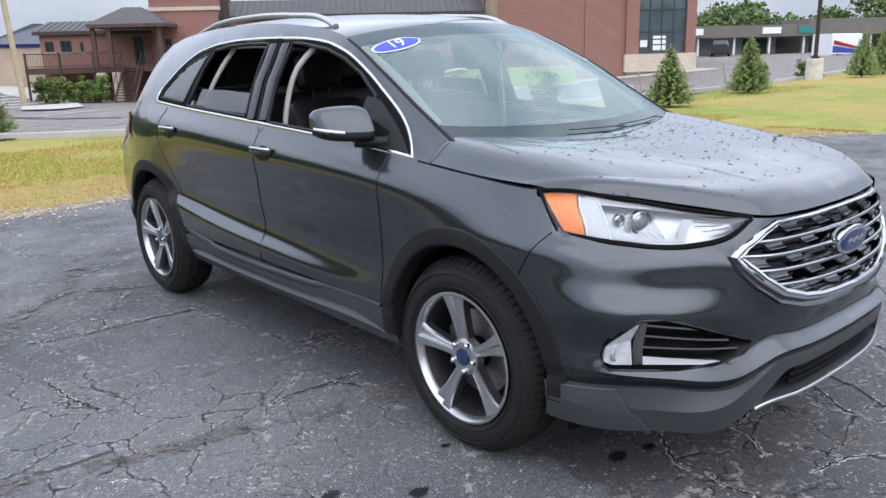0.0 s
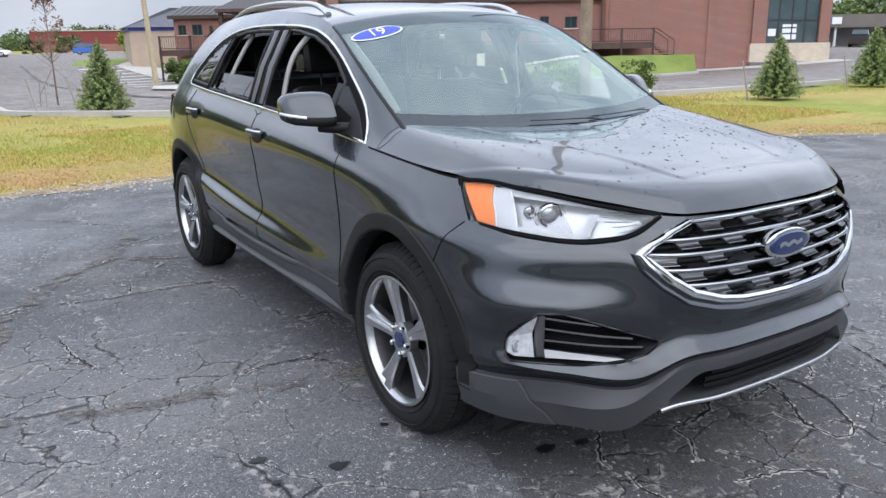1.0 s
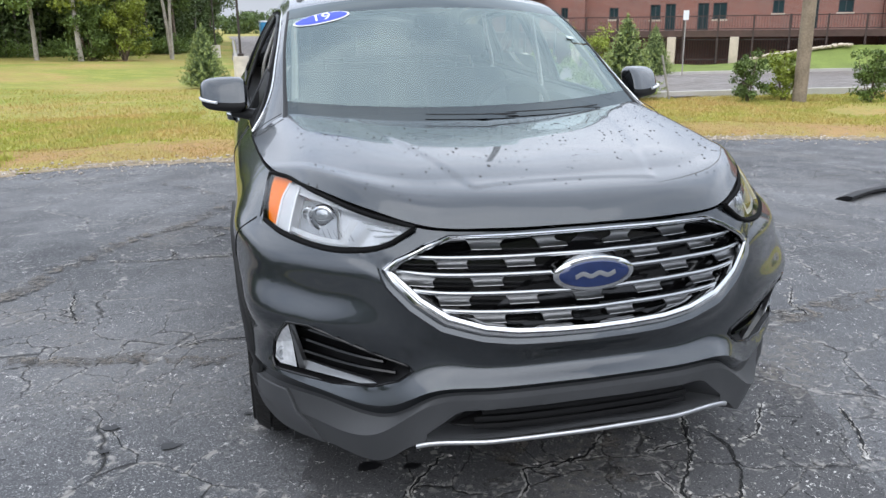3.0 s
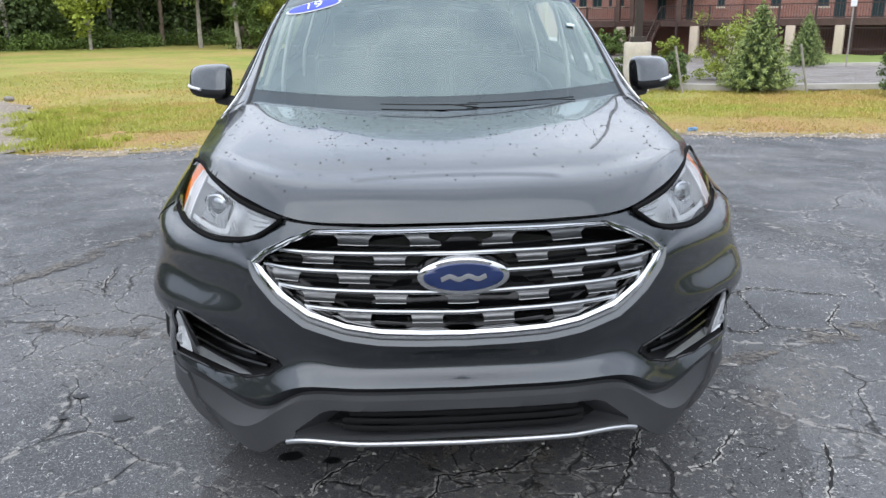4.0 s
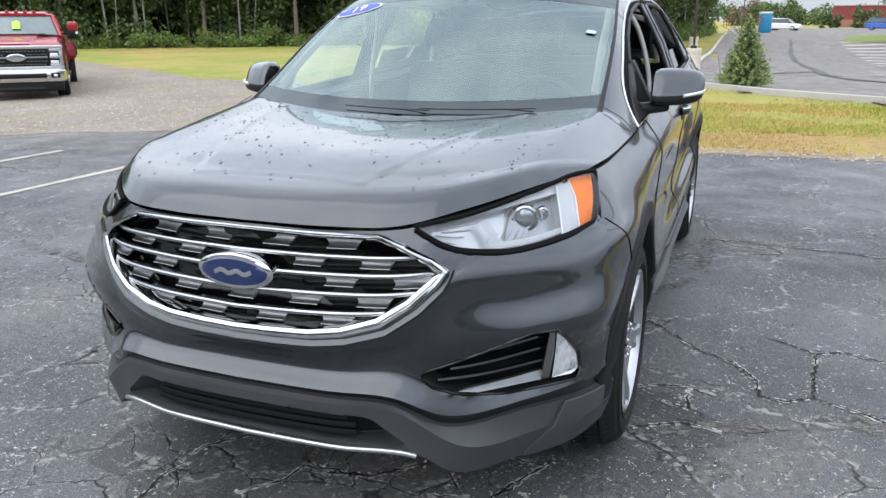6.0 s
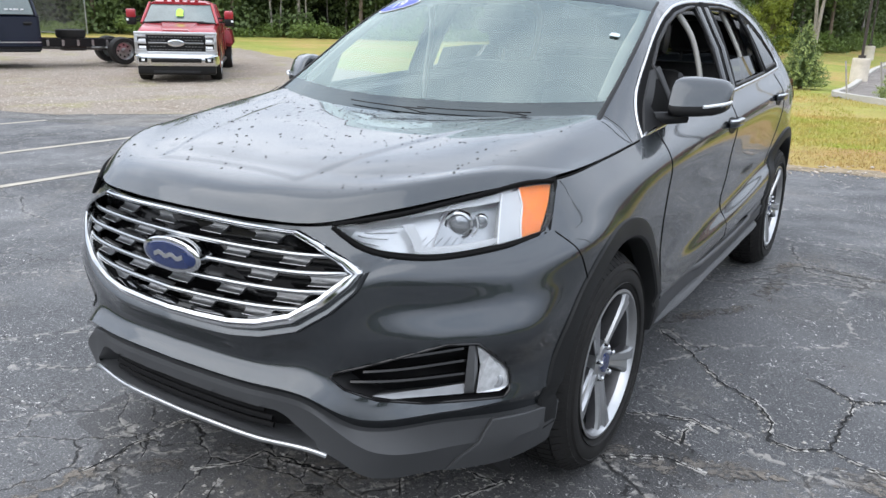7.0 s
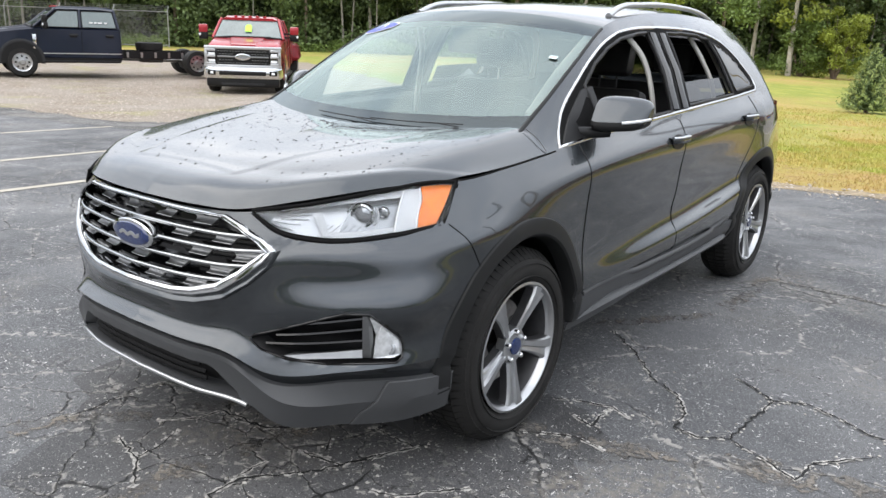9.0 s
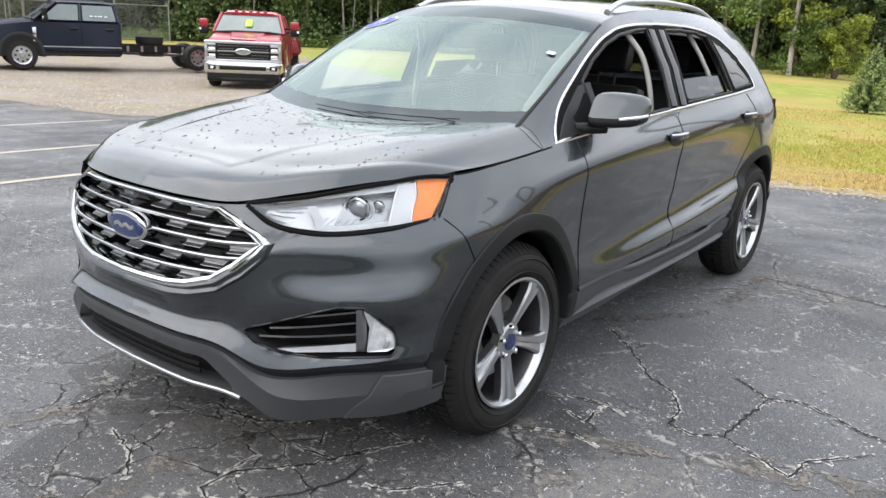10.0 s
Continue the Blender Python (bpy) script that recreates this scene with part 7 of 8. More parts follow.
# glazed tower
tower = new("glazed_tower")
tower.parent = bld
TY = WY - .6
box("pier", (35.9, TY, -.6), (36.9, TY + .8, 9), M_brick, tower)
box("pier", (40.6, TY, -.6), (41.35, TY + .8, 9), M_brick, tower)
box("side_wall", (41.05, TY + .8, -.6), (41.35, TY + 10, 9), M_brick, tower)
box("stone_base", (35.8, TY - .08, -.6), (41.45, TY + .9, .70), M_stonew, tower)
box("backing", (36.9, TY + .9, .7), (40.6, TY + 1.0, 9), M_frame, tower)
for i in range(4):
    for j in range(5):
        x0, z0 = 36.9 + i * .925, .7 + j * 1.6
        box("pane", (x0 + .03, TY + .30, z0 + .03), (x0 + .895, TY + .33, z0 + 1.57), M_towerglass, tower)
bm = bmesh.new()
for i in range(5):
    box_bm(bm, 36.9 + i * .925 - .04, TY + .24, .7, 36.9 + i * .925 + .04, TY + .38, 9)
for j in range(6):
    box_bm(bm, 36.9, TY + .24, .7 + j * 1.6 - .04, 40.6, TY + .38, .7 + j * 1.6 + .04)
part("mullions", bm, M_frame, tower, smooth=False)
for x, z, w, h in ((37.1, 1.2, .55, .5), (38.1, .95, 1.0, .35), (38.1, 1.4, 1.0, .3), (38.1, 1.8, 1.0, .2)):
    box("notice", (x, TY + .27, z), (x + w, TY + .29, z + h), M_white, tower)
def from_bld(x, y):
    c, s = math.cos(radians(BLD_A)), math.sin(radians(BLD_A))
    return 16.5 + x * c - y * s, 52.3 + x * s + y * c


LAWN_KERB = [(11.0, -11.5), (13.6, -9.6), (18.6, -6.2), (22.0, -4.6), (27.0, -3.2), (31.0, -1.3)]
# deck, railing, columns, stair
deck = thing("wooden_deck", 16.5, 52.3, 0, BLD_A, "long dark brown deck with railings on stone columns", "deck")
first = box("board", (-6.1, .05, .86), (28.2, .28, .95), M_deck, deck)
for k in range(1, 14):
    board = new("board", first.data)
    board.parent = deck
    board.location = (0, k * .25, 0)
box("fascia", (-6.1, -.05, .55), (28.2, .04, .95), M_deck, deck)
for x in np.arange(-6.0, 28.3, 2.14):
    if -.1 < x < 1.5:
        continue
    box("post", (x - .06, -.1, -1.2 if x < 24 else -.2), (x + .06, .02, 1.92), M_rail, deck)
for z in (1.86, 1.05):
    box("rail", (-6.1, -.06, z - .03), (.2, 0, z + .03), M_rail, deck)
    box("rail", (1.4, -.06, z - .03), (28.2, 0, z + .03), M_rail, deck)
first = box("baluster", (-6.012, -.042, 1.05), (-5.988, -.018, 1.86), M_rail, deck)
for x in np.arange(.16, 34.2, .16):
    if not 6.2 < x < 7.4:
        rod = new("baluster", first.data)
        rod.parent = deck
        rod.location = (x, 0, 0)
for x in (-1.3, -.3, 3.8, 6.2, 9.75, 12.55, 16.45):
    box("column", (x - .27, -.25, -2.0), (x + .27, .3, .56), M_stonew, deck, .03, "cream stone column")
bm = bmesh.new()
for x in np.arange(7, 22, .16):
    box_bm(bm, x - .014, .1, -1.5, x + .014, .13, .4)
box_bm(bm, 7, .08, .35, 22, .15, .42)
box_bm(bm, 7, .08, -.9, 22, .15, -.83)
part("lower_fence", bm, M_rail, deck, smooth=False)
stair = thing("wooden_stair", 16.5, 52.3, 0, BLD_A, "open wooden stair going up to the deck", "stair")
for k in range(12):
    z = -1.18 + (k + 1) * .17
    box("tread", (.2, -2.9 + k * .25, z - .05), (1.4, -2.62 + k * .25, z), M_deck, stair)
for x in (.17, 1.43):
    v = [(x - .03, -2.95, -1.3), (x - .03, .05, .75), (x - .03, .05, .98), (x - .03, -2.95, -1.02)]
    obj("stringer", v + [(a + .06, b, c) for a, b, c in v], [(0, 1, 2, 3), (7, 6, 5, 4), (0, 4, 5, 1), (1, 5, 6, 2), (2, 6, 7, 3), (3, 7, 4, 0)], M_deck, stair, smooth=False)
    tube("handrail", [(x, -2.9, -.2), (x, 0, 1.86)], .03, M_rail, stair)
    for k in range(4):
        y = -2.8 + k * .9
        z = -1.1 + (y + 2.95) * .69
        tube("baluster", [(x, y, z), (x, y, z + .95)], .02, M_rail, stair)
# lawn rising to the deck, with a stone edge and small bushes
front_k = [tuple(p) for p in LAWN_KERB]
rows = []
for v in np.linspace(0, 1, 8):
    for q in np.linspace(0, len(front_k) - 1, 40):
        i = min(int(q), len(front_k) - 2)
        kx = front_k[i][0] + (front_k[i + 1][0] - front_k[i][0]) * (q - i)
        ky = front_k[i][1] + (front_k[i + 1][1] - front_k[i][1]) * (q - i)
        zk = gz(*from_bld(kx, ky)) + .12
        zd = float(np.interp(kx, (12, 15, 17, 18.6, 22.6, 26, 30), (-1.45, -1.2, -1.0, -.6, 0, .1, .1)))
        y = ky + (-.35 - ky) * v
        wx, wy = from_bld(kx, y)
        rows.append((wx, wy, zk + (max(zd, zk) - zk) * v ** 1.2 + .02 * math.sin(kx * 3 + y)))
tagged(obj("lawn", rows, grid_faces(8, 40), M_lawn, smooth=True, angle=0), "green lawn rising to the brown deck", "lawn", kind="structure")
kerb([from_bld(*p) for p in front_k], .35, .16)
rq = random.Random(19)
for k in range(16):
    bx = 17.6 + k * .36
    z = float(np.interp(bx, (17, 18.6, 22.6, 24), (-1.0, -.6, 0, .05)))
    wx, wy = from_bld(bx, -.75 + rq.uniform(-.1, .1))
    bm = bmesh.new()
    bmesh.ops.create_icosphere(bm, subdivisions=2, radius=.2, matrix=Matrix.Translation((wx, wy, z + .05)) @ Matrix.Diagonal((1.7, .8, .55, 1)))
    for v_ in bm.verts:
        v_.co += Vector((rq.uniform(-1, 1), rq.uniform(-1, 1), rq.uniform(-1, 1))) * .03
    tagged(part("edging_stone", bm, M_stonew, None, angle=25), "pale rough stone edging the lawn below the deck", "stone", "edging stones")
side_stair = thing("side_steps", 16.5, 52.3, 0, BLD_A, "short dark steps with railings at the deck's end", "steps")
for k in range(5):
    box("tread", (28.2 + k * .28, .1, .75 - k * .17), (28.5 + k * .28, 1.8, .80 - k * .17), M_deck, side_stair)
for y in (.05, 1.85):
    tube("handrail", [(28.2, y, 1.86), (28.5, y, 1.86), (29.7, y, 1.05), (29.7, y, -.1)], .03, M_rail, side_stair)
pav = thing("pavilion", 16.5, 52.3, 0, BLD_A, "small pavilion with a hipped grey metal roof", "pavilion")
v = [(-1.55, -1.2, 3.62), (3.4, -1.2, 3.62), (3.4, 3.2, 3.62), (-1.55, 3.2, 3.62), (.3, 1, 4.75), (1.5, 1, 4.75)]
obj("roof", v, [(0, 1, 5, 4), (1, 2, 5), (2, 3, 4, 5), (3, 0, 4)], M_roof, pav, smooth=False)
box("fascia", (-1.55, -1.2, 3.40), (3.4, 3.2, 3.62), M_deck, pav)
for x in (-1.3, -.3, 2.9):
    box("post", (x - .14, -.9, .9), (x + .14, -.62, 3.45), M_deck, pav)


def ground_patch(name, pts, material, lift, label, category):
    """A patch of ground given in the building's own axes."""
    poly = [from_bld(*p) for p in pts]
    xs, ys = [p[0] for p in poly], [p[1] for p in poly]
    return sheet(name, np.linspace(min(xs) - .5, max(xs) + .5, 60), np.linspace(min(ys) - .5, max(ys) + .5, 60), material, lift, poly, label, category)


def patch(name, poly, material, lift, label, category, n=60):
    xs, ys = [p[0] for p in poly], [p[1] for p in poly]
    return sheet(name, np.linspace(min(xs) - .5, max(xs) + .5, n), np.linspace(min(ys) - .5, max(ys) + .5, n), material, lift, poly, label, category)


patch("pavement", [(11.45, 72.07), (13.38, 76.7), (15.83, 80.65), (14.57, 57.95), (13.07, 51.07), (12.19, 51.26)], M_conc, .06, "pale concrete path beside the parking stalls", "pavement")
patch("lawn", [(7.85, 71.36), (11.75, 73.1), (15.62, 81.4), (14.79, 86.02), (9.89, 81.32)], M_lawn, .05, "green lawn strip across the lot", "lawn")
patch("lawn", [(13.63, 72.66), (16.08, 78.26), (17.39, 78.33), (15.34, 68.08)], M_lawn, .07, "green lawn beside the deck", "lawn")
patch("traffic_island", [(7.18, 40.17), (8.97, 47.56), (12.86, 50.33), (11.6, 45.0), (8.6, 40.6)], M_conc, .10, "pale concrete island at the wooden pole", "island", 30)
M_stall = mat("stall_paint", (0.66, 0.64, 0.59), 0.8, 0, 0.18, 3, 0.1, 60)
for k in range(9):
    y0 = 47.7 + 2.92 * k
    strip_on_ground("stall_line", [(7.85, y0), (9.3, y0 + 1.1), (10.8, y0 + 2.25), (12.25, y0 + 3.4 if k < 7 else y0 + 1.8)], .36, M_stall, .03, .015, "white painted stall line on the far lot", "stall line")
for k in range(4):
    y0 = 25.5 + 2.92 * k
    strip_on_ground("stall_line", [(4.9 + .3 * k, y0), (6.3 + .3 * k, y0 + 1.1), (7.9 + .3 * k, y0 + 2.3)], .30, M_stall, .03, .015, "white painted stall line on the far lot", "stall line")
for pts in ([(4.15, 72.0), (3.6, 55.0), (3.52, 43.3), (3.45, 30.6), (3.61, 23.4), (3.97, 21.2), (4.7, 19.4)], [(1.9, 26.6), (2.6, 27.2), (3.3, 27.7)]):
    strip_on_ground("tar_line", pts, .28, M_darkasph, .030, .07, "dark tar line across the lot", "tar line")
for i in range(9):
    f = i / 8
    a = [(7.72, 47.63)[k] + ((8.05, 66.03)[k] - (7.72, 47.63)[k]) * f for k in (0, 1)]
    b = [(12.01, 51.15)[k] + ((11.84, 68.28)[k] - (12.01, 51.15)[k]) * f for k in (0, 1)]
    strip_on_ground("parking_line", [a, ((a[0] + b[0]) / 2, (a[1] + b[1]) / 2), b], .30, M_linew, .008, 0, "white parking line", "parking line")
ground_patch("pavement", [(25.5, 1.5), (42, -.2), (42, 2.9), (25.5, 3.2)], M_conc, .03, "pale concrete pavement along the brick wall", "pavement")
# parking lines on the far lot
for i in range(9):
    y = 24.0 + i * 2.7
    strip_on_ground("parking_line", [(-.4, y), (1.2, y + .3), (2.9, y + .6)], .24, M_linew, .006, 0, "white parking line", "parking line")
for i in range(8):
    a, b = from_bld(27.5 + i * 2.7, -8.5), from_bld(28.5 + i * 2.7, -3.5)
    strip_on_ground("parking_line", [a, ((a[0] + b[0]) / 2, (a[1] + b[1]) / 2), b], .14, M_linew, .006, 0, "white parking line", "parking line")
for i in range(7):
    x = 10.5 + i * 2.7
    strip_on_ground("parking_line", [(x, 12.6), (x + .9, 14.6), (x + 1.8, 16.6)], .12, M_linew, .006, 0, "white parking line", "parking line")

# ---- buildings farther off ----
M_redmetal = mat("dark_red_cladding", (0.20, 0.035, 0.036), 0.6, 0, 0.12, .6)
M_tan = mat("tan_block", (0.46, 0.36, 0.28), 0.9, 0, 0.12, 1)
M_bluetrim = mat("blue_trim", (0.03, 0.06, 0.30), 0.5, 0, 0.1, 2)
M_slate = mat("grey_shingle", (0.11, 0.115, 0.13), 0.9, 0, 0.2, 2, 0.1, 20)
red_b = thing("red_hall", 24, 168, 0, -8, "long low dark red metal building", "building")
box("wall", (-9.4, 0, 0), (16, 12, 3.9), M_redmetal, red_b)
box("base_course", (-9.45, -.08, 0), (16.05, .0, 1.4), M_brick, red_b)
box("eave", (-9.5, -.2, 3.9), (16.1, 12, 4.1), M_conc, red_b)
tan_b = thing("tan_office", 16.8, 71, 0, -8, "tan building with a grey hipped roof and blue trim", "building")
box("wall", (-4, 0, -1.2), (5, 9, 2.5), M_tan, tan_b)
box("blue_band", (-4.1, -.08, 2.5), (5.1, 9.1, 2.8), M_bluetrim, tan_b)
obj("roof", [(-4.4, -.4, 2.8), (5.4, -.4, 2.8), (5.4, 9.4, 2.8), (-4.4, 9.4, 2.8), (0, 4, 4.6), (1, 5, 4.6)], [(0, 1, 5, 4), (1, 2, 5), (2, 3, 4, 5), (3, 0, 4)], M_slate, tan_b, smooth=False)
M_stripr = mat("strip_roof", (0.16, 0.145, 0.13), 0.8, 0, 0.12, 1)
M_stripw = mat("strip_wall", (0.34, 0.35, 0.36), 0.8, 0, 0.15, 1)
strip = thing("shop_row", 76, 41, -.35, -28, "low row of shops with a grey canopy", "shops")
box("wall", (-9, 3, 0), (70, 8, 2.6), M_stripw, strip)
box("canopy", (-9.4, -.5, 2.15), (70, 8, 3.35), M_stripr, strip)
box("upper_roof", (12, 4, 3.35), (60, 9, 4.0), M_stripr, strip)
for i in range(-2, 16):
    cyl("column", (i * 4.2, 0, 0), (i * 4.2, 0, 2.2), .13, M_white, strip, n=10)
for i in range(12):
    box("shop_front", (3 + i * 4.2, 2.92, .3), (6 + i * 4.2, 2.99, 2.0), M_winglass, strip)
for x, w, m in ((-6.0, 1.0, M_bluetrim), (-5.0, 1.0, M_stickw), (2.9, 2.2, M_stickw), (7.2, 1.8, mat("teal_sign", (0.02, 0.22, 0.24), 0.5, 0, 0.05, 2))):
    box("sign_board", (x, -.62, 2.45), (x + w, -.52, 3.1), m, strip)

# ---- poles, posts, small street things ----
M_pole = mat("weathered_wood", (0.25, 0.20, 0.15), 0.95, 0, 0.25, 4, 0.4, 30)
M_polel = mat("pale_wood", (0.44, 0.37, 0.24), 0.9, 0, 0.15, 4, 0.3, 30)
M_dark = mat("dark_bronze", (0.05, 0.04, 0.035), 0.5, 0.3, 0.1, 5)
tagged(cyl("utility_pole", (9.45, 10.2, -.2), (9.45, 10.25, 11), .13, M_pole, r1=.10, n=16), "weathered round wooden utility pole in the grass", "pole")
px, py = 9.36, 48.35
tagged(cyl("wooden_post", (px, py, gz(px, py) - .2), (px - .6, py, 12), .17, M_polel, r1=.13, n=14), "pale wooden pole in the far parking lot", "pole")


M_base = mat("cream_concrete", (0.54, 0.49, 0.41), 0.9, 0, 0.16, 4, 0.2, 40)


def lamp_post(x, y, r, h, top, label, w=.06):
    lp = thing("lamp_post", x, y, gz(x, y), label=label, category="lamp post", group="lamp posts")
    prof = [(-.15, r), (h * .25, r), (h * .26, r * .985), (h * .5, r), (h * .51, r * .985), (h * .75, r), (h - .03, r), (h, r * .94), (h, 0)]
    revolve("concrete_base", prof, M_base, lp, 32, axis="z")
    box("pole_foot", (-.12, -.12, h), (.12, .12, h + .1), M_dark, lp)
    box("pole", (-w, -w, h), (w, w, top), M_dark, lp)


lamp_post(4.45, 12.4, .26, .93, 8, "dark lamp pole on a round pale concrete base")
lamp_post(29.3, 12.0, .32, .80, 8, "dark lamp pole on a round pale concrete base")
lamp_post(-.9, 29.5, .30, .80, 7, "dark lamp pole on a round pale concrete base", .045)
lamp_post(-2.5, 53.0, .30, .80, 7, "dark lamp pole on a round pale concrete base", .045)
sx, sy = 20.2, 32.5
sg = thing("sign_post", sx, sy, gz(sx, sy) - .1, -20, "thin grey post with a small white sign", "sign post")
cyl("post", (0, 0, -.3), (0, 0, 3.2), .035, M_stake, sg, n=8)
box("plate", (-.13, -.06, 2.85), (.13, -.04, 3.3), M_white, sg)
M_portab = mat("blue_plastic", (0.02, 0.22, 0.42), 0.5, 0, 0.1, 2)
po = thing("portable_toilet", 2.2, 97, gz(2.2, 97), 10, "bright blue portable toilet cabin beside the lot", "toilet cabin")
box("cabin", (-.6, -.6, 0), (.6, .6, 2.1), M_portab, po, .04)
box("roof", (-.65, -.65, 2.1), (.65, .65, 2.3), M_white, po, .08)
box("door", (-.45, -.64, .1), (.45, -.6, 2.0), M_portab, po, .01)
# thin bare tree held by straps
bt = thing("bare_sapling", .84, 24.0, gz(.84, 24.0), label="thin sapling with rusty leaves tied to stakes", category="tree")
bm = bmesh.new()
cyl_bm(bm, (0, 0, -.1), (0, 0, 3.4), .03, .008, 8)
rs = np.random.default_rng(77)
tw = []
for i in range(70):
    z = rs.uniform(1.1, 3.3)
    a = rs.uniform(0, 6.28)
    L = .45 * (1.15 - (z - 1.2) / 2.6)
    q = (L * math.cos(a), L * math.sin(a), z + L * .9)
    cyl_bm(bm, (0, 0, z), q, .007, .003, 5)
    tw.append(q)
part("trunk", bm, M_bark, bt)
V, F = leaf_mesh(clumps(rs, tw, .12, 12), .035, rs)
fast("leaves", V, F, M_rust, bt)
for a in (0, 2.1, 4.2):
    tube("strap", [(0, 0, 1.15), (.8 * math.cos(a), .8 * math.sin(a), .25)], .012, M_stake, bt)
    tube("stake", [(.8 * math.cos(a), .8 * math.sin(a), -.1), (.72 * math.cos(a), .72 * math.sin(a), .75)], .02, M_stake, bt)
# torn black strip lying on the asphalt, blue scrap
rg = thing("black_strip", 4.55, 2.85, 0, 28, "torn black plastic strip lying on the asphalt", "debris")
pts = [(-.62, .05, .012), (-.3, .02, .025), (0, -.02, .02), (.35, -.06, .03), (.62, .02, .015)]
tube("strip", curve(pts, 16), .02, M_black, rg, 8, flat=(.085, .026, (0, .3, 1)))
tube("strip_end", curve([(.1, -.03, .02), (.35, -.14, .03), (.45, -.22, .012)], 8), .02, M_black, rg, 8, flat=(.05, .018, (0, 0, 1)))
sc2 = thing("blue_scrap", 3.6, 7.0, 0, 20, "crumpled pale blue scrap at the asphalt's edge", "litter")
bm = bmesh.new()
bmesh.ops.create_icosphere(bm, subdivisions=2, radius=.05, matrix=Matrix.Diagonal((1.4, .7, .6, 1)))
for v_ in bm.verts:
    v_.co += Vector((rk.uniform(-1, 1), rk.uniform(-1, 1), rk.uniform(0, 1))) * .02
part("scrap", bm, mat("blue_scrap", (0.16, 0.30, 0.48), 0.5, 0, 0.1, 10), sc2)


# ---- other vehicles ----
def truck_wheel(parent, x, y, r, w, dual=False):
    wh = new("wheel")
    wh.parent = parent
    s = 1 if x > 0 else -1
    prof = [(s * (abs(x) - w), r * .62), (s * (abs(x) - w), r * .93), (s * (abs(x) - w * .8), r), (s * (abs(x) - w * .2), r), (s * abs(x), r * .92), (s * abs(x), r * .64)]
    revolve("tyre", prof, M_tyre, wh, 32, at=(0, y, r))
    d = .10 if dual else .0
    revolve("rim", [(s * (abs(x) - .005), r * .64), (s * (abs(x) - .03 - d), r * .55), (s * (abs(x) - .02 - d), r * .22), (s * (abs(x) + .03 - d * .5), r * .16), (s * (abs(x) + .03 - d * .5), 0)], M_alloy, wh, 32, at=(0, y, r), angle=25)
    for k in range(8):
        a = 2 * math.pi * k / 8
        revolve("rim_hole", [(s * (abs(x) - .018 - d), r * .075), (s * (abs(x) - .016 - d), 0)], M_black, wh, 10, at=(0, y + r * .42 * math.cos(a), r + r * .42 * math.sin(a)))
    return wh


def loft_body(name, sections, material, parent, bevel=.05, label=""):
    """A body of rectangular sections (y, x half width low, x half width high, z low, z high) with rounded corners."""
    v = []
    for y, wl, wh, z0, z1 in sections:
        b = min(bevel, (z1 - z0) / 3)
        v += [(-wl + b, y, z0), (wl - b, y, z0), (wl, y, z0 + b), (wh, y, z1 - b), (wh - b, y, z1), (-wh + b, y, z1), (-wh, y, z1 - b), (-wl, y, z0 + b)]
    n = len(sections)
    f = grid_faces(n, 8, 0, True) + [tuple(range(8))[::-1], tuple((n - 1) * 8 + j for j in range(8))]
    return obj(name, v, f, material, parent, label, angle=35)


# base colour lightened in place of the sky's reflection
M_cabglass = mat("cab_glass", (0.13, 0.165, 0.165), 0.06, 0, 0.25, 1.2, coat=0.5)
M_flare = mat("flare_plastic", (0.020, 0.021, 0.023), 0.55, 0, 0.1, 5, spec=0.3)


